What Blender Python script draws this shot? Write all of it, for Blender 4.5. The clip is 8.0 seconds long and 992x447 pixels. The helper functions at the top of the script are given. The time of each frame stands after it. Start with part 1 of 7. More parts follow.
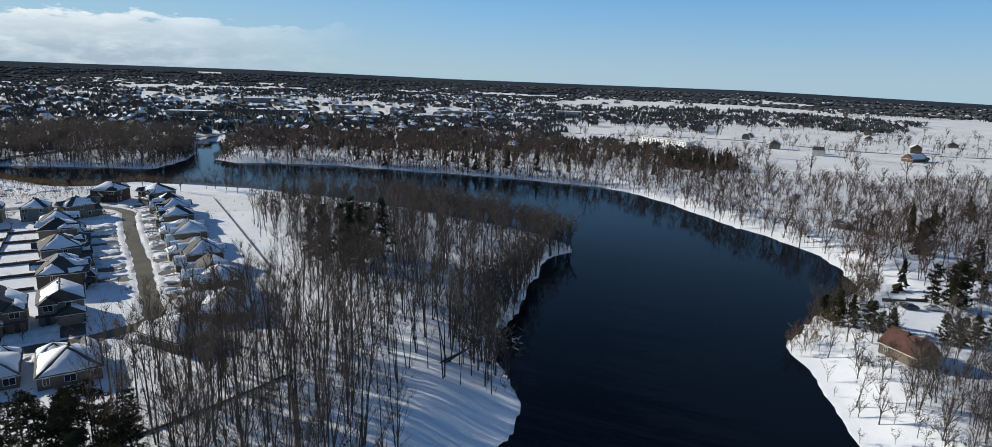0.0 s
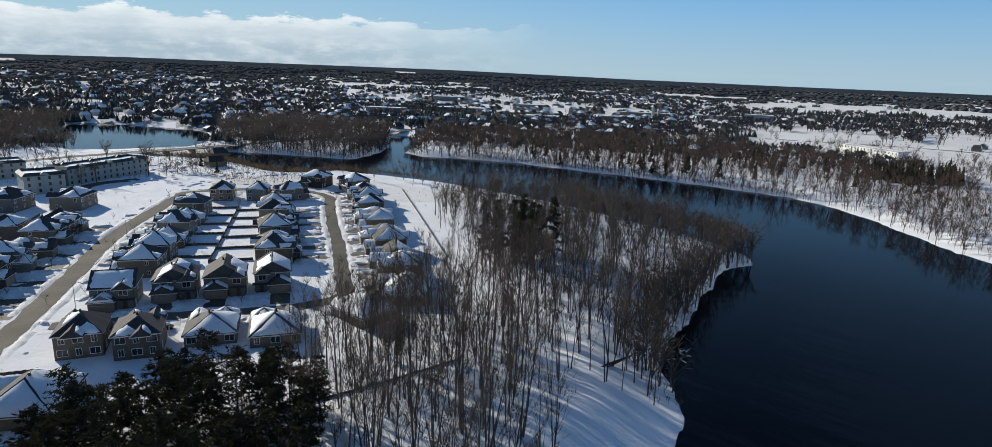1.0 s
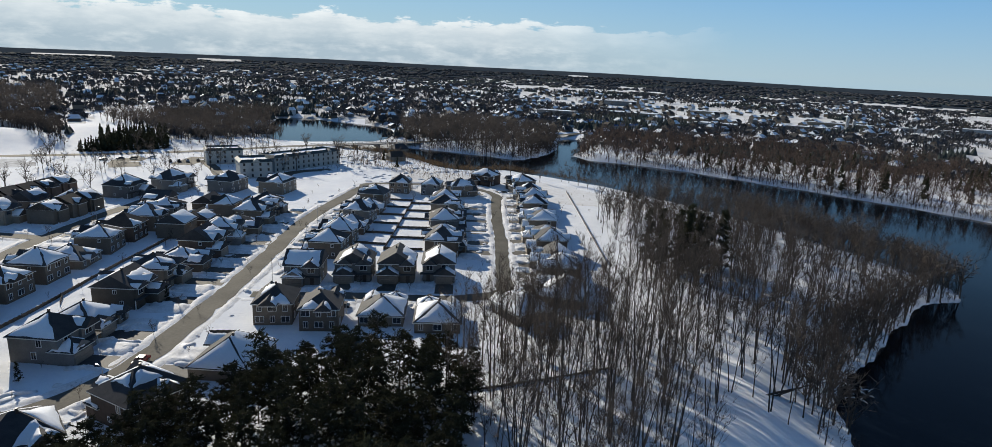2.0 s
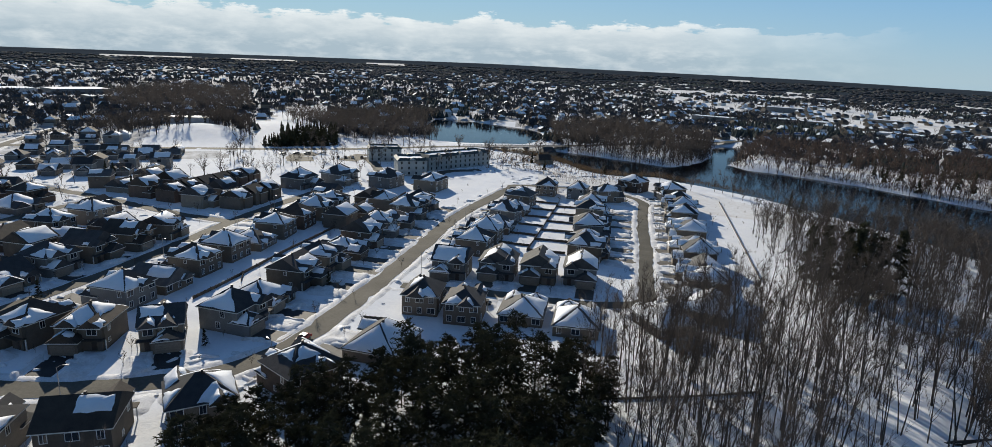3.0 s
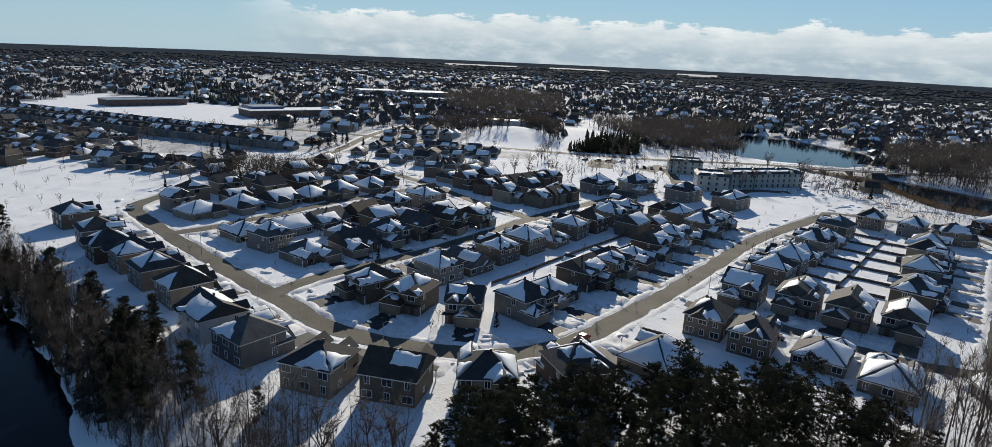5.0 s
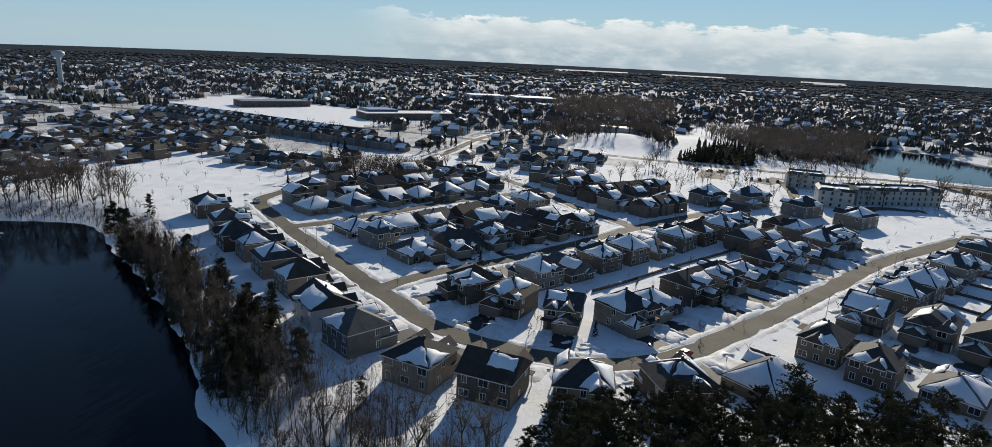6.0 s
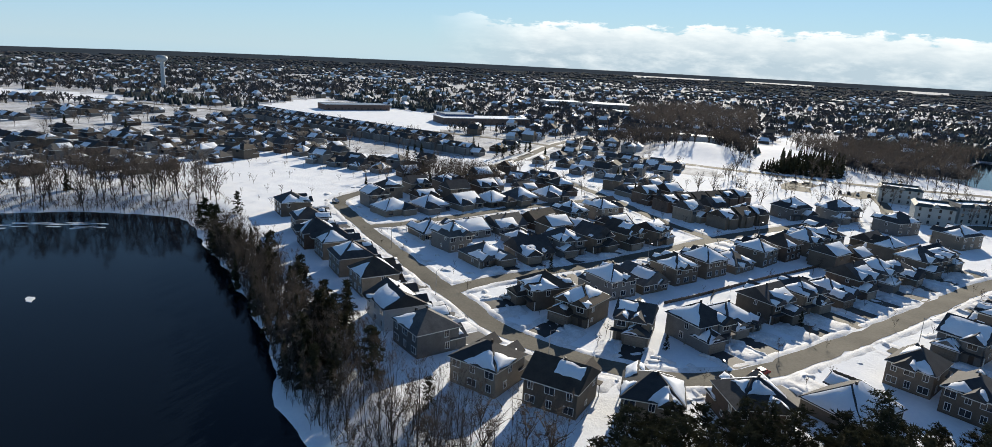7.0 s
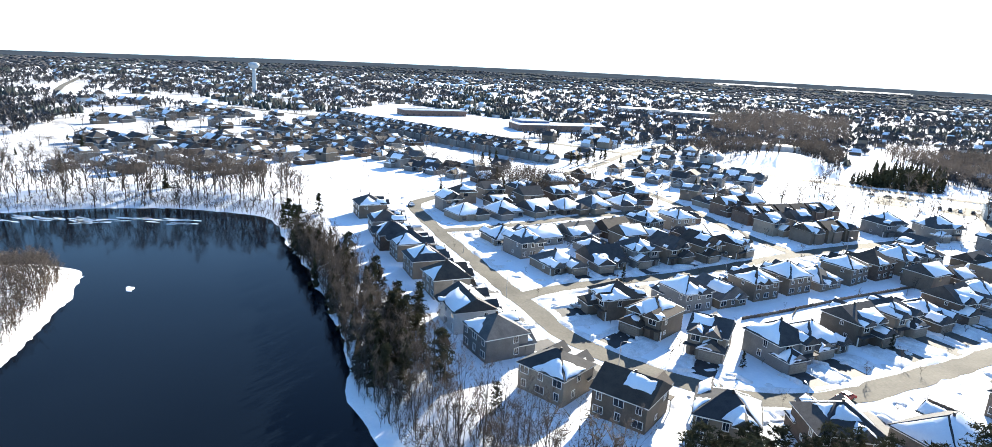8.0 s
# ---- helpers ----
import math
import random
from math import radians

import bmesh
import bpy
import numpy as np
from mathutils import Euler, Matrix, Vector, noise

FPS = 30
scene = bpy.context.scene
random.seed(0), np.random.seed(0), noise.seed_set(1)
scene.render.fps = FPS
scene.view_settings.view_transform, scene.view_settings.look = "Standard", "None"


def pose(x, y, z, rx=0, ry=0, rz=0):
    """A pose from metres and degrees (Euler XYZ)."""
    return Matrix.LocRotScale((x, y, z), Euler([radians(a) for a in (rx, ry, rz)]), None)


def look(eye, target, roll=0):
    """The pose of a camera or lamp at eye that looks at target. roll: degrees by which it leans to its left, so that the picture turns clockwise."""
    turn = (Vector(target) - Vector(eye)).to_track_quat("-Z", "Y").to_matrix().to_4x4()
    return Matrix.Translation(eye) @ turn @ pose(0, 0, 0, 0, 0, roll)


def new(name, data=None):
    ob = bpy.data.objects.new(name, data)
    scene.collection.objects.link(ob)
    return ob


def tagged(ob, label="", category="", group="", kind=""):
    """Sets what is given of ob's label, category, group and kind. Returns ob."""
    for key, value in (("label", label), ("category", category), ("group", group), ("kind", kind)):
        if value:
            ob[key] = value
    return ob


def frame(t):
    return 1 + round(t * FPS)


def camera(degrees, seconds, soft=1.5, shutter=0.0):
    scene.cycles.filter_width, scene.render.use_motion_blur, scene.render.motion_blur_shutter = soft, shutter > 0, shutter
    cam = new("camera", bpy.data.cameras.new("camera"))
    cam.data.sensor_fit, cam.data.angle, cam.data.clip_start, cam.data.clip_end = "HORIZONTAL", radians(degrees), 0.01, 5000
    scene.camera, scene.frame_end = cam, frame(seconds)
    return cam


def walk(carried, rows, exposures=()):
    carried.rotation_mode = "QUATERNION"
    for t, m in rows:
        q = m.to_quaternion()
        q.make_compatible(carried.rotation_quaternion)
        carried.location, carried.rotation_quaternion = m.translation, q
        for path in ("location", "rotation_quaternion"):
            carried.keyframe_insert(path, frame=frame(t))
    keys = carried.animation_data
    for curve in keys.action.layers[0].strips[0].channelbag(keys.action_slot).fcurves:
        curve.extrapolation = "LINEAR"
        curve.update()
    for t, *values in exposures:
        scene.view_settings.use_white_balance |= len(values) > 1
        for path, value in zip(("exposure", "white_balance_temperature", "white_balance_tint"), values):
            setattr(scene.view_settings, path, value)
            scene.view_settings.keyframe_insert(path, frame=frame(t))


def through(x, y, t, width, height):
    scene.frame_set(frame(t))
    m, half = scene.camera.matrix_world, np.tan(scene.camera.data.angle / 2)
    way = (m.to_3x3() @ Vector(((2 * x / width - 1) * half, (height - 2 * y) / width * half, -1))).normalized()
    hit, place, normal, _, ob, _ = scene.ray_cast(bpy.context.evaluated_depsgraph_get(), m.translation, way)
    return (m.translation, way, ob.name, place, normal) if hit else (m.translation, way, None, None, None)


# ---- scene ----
# ---------------------------------------------------------------- camera
cam = camera(75.37, 8.0, soft=0.5)
EYE = 63.0


def aim(yaw, pitch, roll):
    """The pose of the hovering camera: yaw to the left from +y, pitch up, roll as in look()."""
    return pose(0, 0, EYE, 90 + pitch, 0, yaw) @ pose(0, 0, 0, 0, 0, roll)


walk(cam, [
    (0.0, aim(0.00, -13.16, 1.85)),
    (0.5, aim(7.89, -13.50, 1.70)),
    (1.0, aim(15.62, -13.64, 1.95)),
    (1.5, aim(23.33, -13.75, 2.33)),
    (3.0, aim(43.61, -14.09, 2.44)),
    (3.5, aim(50.37, -14.18, 2.50)),
    (4.0, aim(57.11, -14.27, 2.63)),
    (4.5, aim(63.62, -14.34, 2.80)),
    (5.0, aim(69.96, -14.41, 2.93)),
    (6.5, aim(82.89, -14.35, 3.27)),
    (7.0, aim(86.02, -14.27, 3.38)),
    (7.5, aim(89.22, -14.18, 3.42)),
    (8.0, aim(92.69, -14.07, 3.38)),
], exposures=[(0.0, 0.15, 6270, 8), (1.5, 0.17, 6400, 8), (3.5, 0.12, 6500, 8), (5.0, 0.12, 6540, 8), (6.6, 0.12, 6650, 8), (7.0, 0.46, 6620, 8), (7.5, 1.16, 6500, 8), (8.0, 1.95, 6400, 8)])

# ---------------------------------------------------------------- sun and sky
SUN_AZ, SUN_EL = radians(156.0), radians(21.5)          # azimuth counted from +x to +y
SUN = Vector((math.cos(SUN_AZ) * math.cos(SUN_EL), math.sin(SUN_AZ) * math.cos(SUN_EL), math.sin(SUN_EL)))
lamp = bpy.data.lights.new("sun", "SUN")
lamp.energy, lamp.angle, lamp.color = 5.0, radians(0.5), (1.0, 0.90, 0.75)
new("sun", lamp).matrix_world = look(SUN * 300, (0, 0, 0))


def node(tree, kind, **values):
    n = tree.nodes.new(kind)
    for key, value in values.items():
        if key in n.inputs:
            n.inputs[key].default_value = value
    return n


def build_sky():
    world = bpy.data.worlds.new("sky")
    scene.world = world
    world.use_nodes = True
    tr = world.node_tree
    tr.nodes.clear()
    sky = tr.nodes.new("ShaderNodeTexSky")
    sky.sky_type, sky.sun_disc = "NISHITA", False
    sky.sun_elevation, sky.sun_rotation = SUN_EL, math.atan2(SUN.x, SUN.y)
    sky.altitude, sky.air_density, sky.dust_density, sky.ozone_density = 100, 1.0, 0.0, 4.0
    coord = tr.nodes.new("ShaderNodeTexCoord")
    sep = tr.nodes.new("ShaderNodeSeparateXYZ")
    tr.links.new(coord.outputs["Generated"], sep.inputs[0])

    def m(op, a, b=None, c=None, clamp=False):
        n = tr.nodes.new("ShaderNodeMath")
        n.operation, n.use_clamp = op, clamp
        for slot, v in zip(n.inputs, (a, b, c)):
            if v is None:
                continue
            if isinstance(v, (int, float)):
                slot.default_value = v
            else:
                tr.links.new(v, slot)
        return n.outputs[0]

    x, y, z = sep.outputs
    az = m("ARCTAN2", m("MULTIPLY", x, -1.0), y)         # to the left from +y
    flat = tr.nodes.new("ShaderNodeCombineXYZ")
    tr.links.new(m("MULTIPLY", az, 15.0), flat.inputs[0])
    tr.links.new(m("MULTIPLY", z, 46.0), flat.inputs[1])
    puff = node(tr, "ShaderNodeTexNoise", Scale=1.3, Detail=8.0, Roughness=0.6)
    tr.links.new(flat.outputs[0], puff.inputs["Vector"])
    flat2 = tr.nodes.new("ShaderNodeCombineXYZ")
    tr.links.new(m("MULTIPLY", az, 4.5), flat2.inputs[0])
    top_noise = node(tr, "ShaderNodeTexNoise", Scale=1.6, Detail=3.0)
    tr.links.new(flat2.outputs[0], top_noise.inputs["Vector"])
    # a bank of cloud low over the horizon, its top broken into heaps
    top = m("MULTIPLY_ADD", top_noise.outputs[0], 0.035, 0.040)
    top = m("MULTIPLY_ADD", puff.outputs[0], 0.062, m("SUBTRACT", top, 0.029))
    cover = m("MULTIPLY", m("SUBTRACT", top, z), 210.0, clamp=True)
    # the bank thins out to the open blue at both ends
    open_sky = m("MULTIPLY", m("MULTIPLY_ADD", az, 3.0, -0.6, clamp=True), m("MULTIPLY_ADD", az, -6.0, 9.7, clamp=True))
    cover = m("MULTIPLY", cover, open_sky)
    low = m("MULTIPLY", m("SUBTRACT", 0.075, z), 11.0, clamp=True)
    tone = tr.nodes.new("ShaderNodeMix")
    tone.data_type = "RGBA"
    rim = m("MULTIPLY_ADD", m("SUBTRACT", top, z), -26.0, 1.0, clamp=True)
    body = m("MULTIPLY_ADD", puff.outputs[0], 3.2, m("MULTIPLY_ADD", low, -0.35, -1.15), clamp=True)
    tr.links.new(m("MULTIPLY_ADD", rim, 0.55, m("MULTIPLY", body, 0.6), clamp=True), tone.inputs["Factor"])
    tone.inputs["A"].default_value = (7.4, 9.1, 10.6, 1)
    tone.inputs["B"].default_value = (17.5, 17.7, 17.6, 1)
    haze = tr.nodes.new("ShaderNodeMix")
    haze.data_type = "RGBA"
    tr.links.new(m("MULTIPLY", m("SUBTRACT", 0.30, z), 2.9, clamp=True), haze.inputs["Factor"])
    blue = tr.nodes.new("ShaderNodeMix")
    blue.data_type = "RGBA"
    tr.links.new(m("MULTIPLY", z, 8.0, clamp=True), blue.inputs["Factor"])
    blue.inputs["A"].default_value = (7.0, 9.9, 12.1, 1)
    # paler toward the sun
    pale = tr.nodes.new("ShaderNodeMix")
    pale.data_type = "RGBA"
    near_sun = m("ADD", m("MULTIPLY", x, math.cos(SUN_AZ)), m("MULTIPLY", y, math.sin(SUN_AZ)))
    tr.links.new(m("MULTIPLY_ADD", near_sun, 1.7, -0.75, clamp=True), pale.inputs["Factor"])
    pale.inputs["A"].default_value = (2.9, 8.0, 15.4, 1)
    pale.inputs["B"].default_value = (4.8, 7.4, 9.9, 1)
    tr.links.new(pale.outputs["Result"], blue.inputs["B"])
    deep = tr.nodes.new("ShaderNodeMix")
    deep.data_type, deep.blend_type = "RGBA", "MULTIPLY"
    deep.inputs["Factor"].default_value = 1.0
    deep.inputs["B"].default_value = (1.58, 1.66, 1.72, 1)
    tr.links.new(sky.outputs[0], deep.inputs["A"])
    tr.links.new(deep.outputs["Result"], haze.inputs["A"])
    tr.links.new(blue.outputs["Result"], haze.inputs["B"])
    mix = tr.nodes.new("ShaderNodeMix")
    mix.data_type = "RGBA"
    tr.links.new(m("MULTIPLY", cover, 0.85), mix.inputs["Factor"])
    tr.links.new(haze.outputs["Result"], mix.inputs["A"])
    tr.links.new(tone.outputs["Result"], mix.inputs["B"])
    back = node(tr, "ShaderNodeBackground", Strength=0.05)
    tr.links.new(mix.outputs["Result"], back.inputs[0])
    out = tr.nodes.new("ShaderNodeOutputWorld")
    tr.links.new(back.outputs[0], out.inputs[0])


build_sky()

# ---------------------------------------------------------------- materials


def surface(name, dark, light, scale=1.0, rough=0.8, fine=None, bump=0.0, metal=0.0, spread=0.0, detail=6.0, ior=1.45, depth=0.05, gloss=0.5, through=0.0):
    """A material whose colour wanders between two tones at a coarse and a fine scale, with relief; spread: by object; through: light let through."""
    mat = bpy.data.materials.new(name)
    mat.use_nodes = True
    tr = mat.node_tree
    bsdf = tr.nodes["Principled BSDF"]
    coord = tr.nodes.new("ShaderNodeTexCoord")
    n1 = node(tr, "ShaderNodeTexNoise", Scale=scale, Detail=detail, Roughness=0.6)
    n2 = node(tr, "ShaderNodeTexNoise", Scale=fine or scale * 9, Detail=4.0, Roughness=0.65)
    for n in (n1, n2):
        tr.links.new(coord.outputs["Object"], n.inputs["Vector"])
    both = tr.nodes.new("ShaderNodeMath")
    both.operation = "MULTIPLY_ADD"
    tr.links.new(n1.outputs[0], both.inputs[0])
    both.inputs[1].default_value = 0.6
    half = tr.nodes.new("ShaderNodeMath")
    half.operation = "MULTIPLY"
    half.inputs[1].default_value = 0.4
    tr.links.new(n2.outputs[0], half.inputs[0])
    tr.links.new(half.outputs[0], both.inputs[2])
    ramp = tr.nodes.new("ShaderNodeValToRGB")
    ramp.color_ramp.elements[0].position, ramp.color_ramp.elements[0].color = 0.35, (*dark, 1)
    ramp.color_ramp.elements[1].position, ramp.color_ramp.elements[1].color = 0.65, (*light, 1)
    tr.links.new(both.outputs[0], ramp.inputs[0])
    colour = ramp.outputs[0]
    if spread:
        info = tr.nodes.new("ShaderNodeObjectInfo")
        span = tr.nodes.new("ShaderNodeMapRange")
        span.inputs["To Min"].default_value, span.inputs["To Max"].default_value = 1 - spread, 1 + spread
        tr.links.new(info.outputs["Random"], span.inputs["Value"])
        hsv = tr.nodes.new("ShaderNodeHueSaturation")
        tr.links.new(span.outputs[0], hsv.inputs["Value"])
        tr.links.new(colour, hsv.inputs["Color"])
        colour = hsv.outputs[0]
    tr.links.new(colour, bsdf.inputs["Base Color"])
    bsdf.inputs["Roughness"].default_value = rough
    bsdf.inputs["Metallic"].default_value = metal
    bsdf.inputs["IOR"].default_value = ior
    bsdf.inputs["Specular IOR Level"].default_value = gloss
    if bump:
        b = node(tr, "ShaderNodeBump", Strength=bump, Distance=depth)
        tr.links.new(both.outputs[0], b.inputs["Height"])
        tr.links.new(b.outputs[0], bsdf.inputs["Normal"])
    if through:
        back = tr.nodes.new("ShaderNodeBsdfTranslucent")
        tr.links.new(colour, back.inputs[0])
        both_sides = node(tr, "ShaderNodeMixShader")
        both_sides.inputs[0].default_value = through
        tr.links.new(bsdf.outputs[0], both_sides.inputs[1])
        tr.links.new(back.outputs[0], both_sides.inputs[2])
        tr.links.new(both_sides.outputs[0], tr.nodes["Material Output"].inputs[0])
    return mat


SNOW = surface("snow", (0.74, 0.77, 0.82), (0.86, 0.88, 0.90), 0.12, 0.9, 1.1, 0.7, depth=0.45, gloss=0.12)
ROOF_SNOW = surface("roof_snow", (0.78, 0.81, 0.85), (0.87, 0.89, 0.91), 0.5, 0.6, 3.0, 0.5, depth=0.12, gloss=0.12)
BANK_SNOW = surface("ploughed_snow", (0.58, 0.58, 0.58), (0.86, 0.87, 0.89), 0.35, 0.75, 2.2, 0.9, depth=0.25, gloss=0.12)
ASPHALT = surface("sanded_asphalt", (0.072, 0.068, 0.056), (0.145, 0.135, 0.111), 0.09, 0.85, 1.4, 0.2, gloss=0.2)
DRIVE = surface("dark_asphalt", (0.022, 0.022, 0.024), (0.05, 0.05, 0.052), 0.4, 0.75, 3.0, 0.2, spread=0.3)
SANDED = surface("sanded_drive", (0.055, 0.05, 0.042), (0.125, 0.115, 0.098), 0.3, 0.8, 2.0, 0.2, spread=0.3)
WOOD = surface("weathered_wood", (0.07, 0.055, 0.042), (0.15, 0.12, 0.09), 0.8, 0.85, 8.0, 0.3, spread=0.25)
BARK = surface("grey_bark", (0.032, 0.028, 0.025), (0.085, 0.074, 0.064), 1.5, 0.9, 9.0, 0.4, spread=0.3)
TWIG = surface("bare_twigs", (0.060, 0.051, 0.045), (0.122, 0.104, 0.092), 0.3, 0.9, 3.0, spread=0.3, gloss=0.1, through=0.25)
NEEDLE = surface("pine_needles", (0.022, 0.025, 0.015), (0.062, 0.061, 0.036), 0.7, 0.95, 4.0, spread=0.3, gloss=0.06, through=0.2)
CEDAR = surface("cedar_foliage", (0.018, 0.024, 0.011), (0.06, 0.062, 0.028), 0.7, 0.95, 4.0, spread=0.3, gloss=0.08, through=0.1)
BROWN_TWIG = surface("brown_twigs", (0.070, 0.052, 0.044), (0.135, 0.102, 0.087), 0.3, 0.9, 3.0, spread=0.3, gloss=0.1, through=0.25)
SCRUB = surface("dry_scrub", (0.07, 0.048, 0.03), (0.17, 0.12, 0.075), 0.3, 0.9, 3.0, spread=0.2, gloss=0.1, through=0.35)
# bare woods greyed and evergreens blued: aerial haze mixed into their base colour
HAZY_WOOD = surface("haze_greyed_wood", (0.050, 0.052, 0.056), (0.105, 0.104, 0.108), 0.008, 0.95, 0.05, gloss=0.05)
HAZY_GREEN = surface("haze_blued_evergreens", (0.028, 0.038, 0.038), (0.065, 0.077, 0.073), 0.008, 0.95, 0.05, gloss=0.05)
# its blue cast stands for distance haze, painted over the wooded ground
HAZY_FOREST = surface("haze_tinted_forest", (0.028, 0.037, 0.048), (0.058, 0.072, 0.088), 0.004, 1.0, 0.03, gloss=0.0)
STUBBLE = surface("stubble_snow", (0.62, 0.60, 0.57), (0.85, 0.87, 0.89), 0.02, 0.9, 0.4, 0.5, depth=0.3, gloss=0.1)
TRODDEN = surface("trodden_snow", (0.20, 0.195, 0.19), (0.78, 0.80, 0.83), 0.05, 0.9, 0.35, 0.5, depth=0.3, gloss=0.1)
STONE = surface("shore_stone", (0.10, 0.095, 0.09), (0.28, 0.27, 0.26), 0.8, 0.8, 5.0, 0.5)
SHINGLES = [surface("shingles_charcoal", (0.026, 0.026, 0.029), (0.06, 0.058, 0.058), 0.5, 0.85, 6.0, 0.3, spread=0.2),
            surface("shingles_brown", (0.03, 0.023, 0.018), (0.07, 0.053, 0.04), 0.5, 0.85, 6.0, 0.3, spread=0.2),
            surface("shingles_grey", (0.045, 0.045, 0.047), (0.10, 0.098, 0.095), 0.5, 0.85, 6.0, 0.3, spread=0.2)]
RED_SHINGLES = surface("shingles_red", (0.06, 0.028, 0.022), (0.125, 0.055, 0.042), 0.6, 0.85, 6.0, 0.3)
SIDINGS = [surface("siding_beige", (0.150, 0.122, 0.092), (0.225, 0.187, 0.144), 0.4, 0.7, 3.0, 0.1, spread=0.3),
           surface("siding_tan", (0.092, 0.073, 0.055), (0.150, 0.121, 0.092), 0.4, 0.7, 3.0, 0.1, spread=0.3),
           surface("siding_grey", (0.115, 0.111, 0.105), (0.185, 0.180, 0.170), 0.4, 0.7, 3.0, 0.1, spread=0.3),
           surface("siding_white", (0.44, 0.44, 0.43), (0.56, 0.56, 0.55), 0.4, 0.65, 3.0, 0.1, spread=0.05),
           surface("brick_brown", (0.068, 0.046, 0.034), (0.125, 0.087, 0.065), 0.6, 0.85, 7.0, 0.3, spread=0.3)]
RENDERED = surface("grey_render", (0.27, 0.285, 0.275), (0.37, 0.385, 0.37), 0.15, 0.8, 2.0, 0.1)
GREEN_METAL = surface("green_roof_metal", (0.025, 0.04, 0.042), (0.06, 0.08, 0.08), 0.4, 0.55, 4.0)
TRIM = surface("pale_trim", (0.55, 0.53, 0.49), (0.70, 0.68, 0.64), 0.8, 0.55, 5.0)
WHITE = surface("white_paint", (0.68, 0.68, 0.66), (0.80, 0.80, 0.78), 0.8, 0.5, 5.0)
GARAGE = surface("garage_door_paint", (0.16, 0.135, 0.105), (0.27, 0.23, 0.185), 0.6, 0.6, 4.0, spread=0.4)
DOOR = surface("dark_door_paint", (0.03, 0.025, 0.02), (0.09, 0.06, 0.045), 0.8, 0.5, 5.0, spread=0.4)
BRICK_RED = surface("dull_brick", (0.10, 0.065, 0.052), (0.18, 0.115, 0.09), 0.5, 0.85, 6.0, 0.3)
METAL = surface("galvanised_steel", (0.25, 0.26, 0.27), (0.42, 0.43, 0.44), 0.6, 0.45, 5.0, metal=0.8)
# gym cladding, and the painted blue of shaded snow on the dam's sheds
BLUE_CLAD_SHADE = surface("blue_cladding_and_snow_shade", (0.02, 0.05, 0.13), (0.05, 0.10, 0.22), 0.3, 0.25, 3.0)
TOWER = surface("tower_paint", (0.30, 0.34, 0.37), (0.42, 0.46, 0.48), 0.1, 0.5, 1.0)
ICE = surface("river_ice", (0.55, 0.58, 0.60), (0.80, 0.82, 0.84), 0.4, 0.4, 2.5, 0.4)
CAR_RED = surface("red_car_paint", (0.20, 0.02, 0.02), (0.28, 0.03, 0.03), 1.0, 0.25, 6.0)
CAR_DARK = surface("dark_car_paint", (0.015, 0.016, 0.018), (0.04, 0.042, 0.045), 1.0, 0.25, 6.0, spread=0.4)
CAR_PALE = surface("silver_car_paint", (0.35, 0.36, 0.37), (0.5, 0.51, 0.52), 1.0, 0.25, 6.0, metal=0.4)
RUBBER = surface("tyre_rubber", (0.012, 0.012, 0.012), (0.03, 0.03, 0.03), 2.0, 0.85, 9.0)
GLASS = surface("window_glass", (0.010, 0.012, 0.015), (0.030, 0.034, 0.04), 0.8, 0.08, 4.0, ior=1.5)


def water_material():
    mat = bpy.data.materials.new("river_water")
    mat.use_nodes = True
    tr = mat.node_tree
    bsdf = tr.nodes["Principled BSDF"]
    coord = tr.nodes.new("ShaderNodeTexCoord")
    n1 = node(tr, "ShaderNodeTexNoise", Scale=0.03, Detail=4.0)
    n2 = node(tr, "ShaderNodeTexNoise", Scale=0.9, Detail=5.0, Roughness=0.6)
    for n in (n1, n2):
        tr.links.new(coord.outputs["Object"], n.inputs["Vector"])
    ramp = tr.nodes.new("ShaderNodeValToRGB")
    ramp.color_ramp.elements[0].color = (0.0015, 0.003, 0.006, 1)
    ramp.color_ramp.elements[1].color = (0.004, 0.007, 0.012, 1)
    tr.links.new(n1.outputs[0], ramp.inputs[0])
    tr.links.new(ramp.outputs[0], bsdf.inputs["Base Color"])
    bsdf.inputs["Roughness"].default_value = 0.08
    bsdf.inputs["IOR"].default_value = 1.33
    bsdf.inputs["Specular IOR Level"].default_value = 0.10
    b = node(tr, "ShaderNodeBump", Strength=0.2, Distance=0.03)
    tr.links.new(n2.outputs[0], b.inputs["Height"])
    tr.links.new(b.outputs[0], bsdf.inputs["Normal"])
    return mat


WATER = water_material()

# ---------------------------------------------------------------- mesh helpers
rng = random.Random(7)


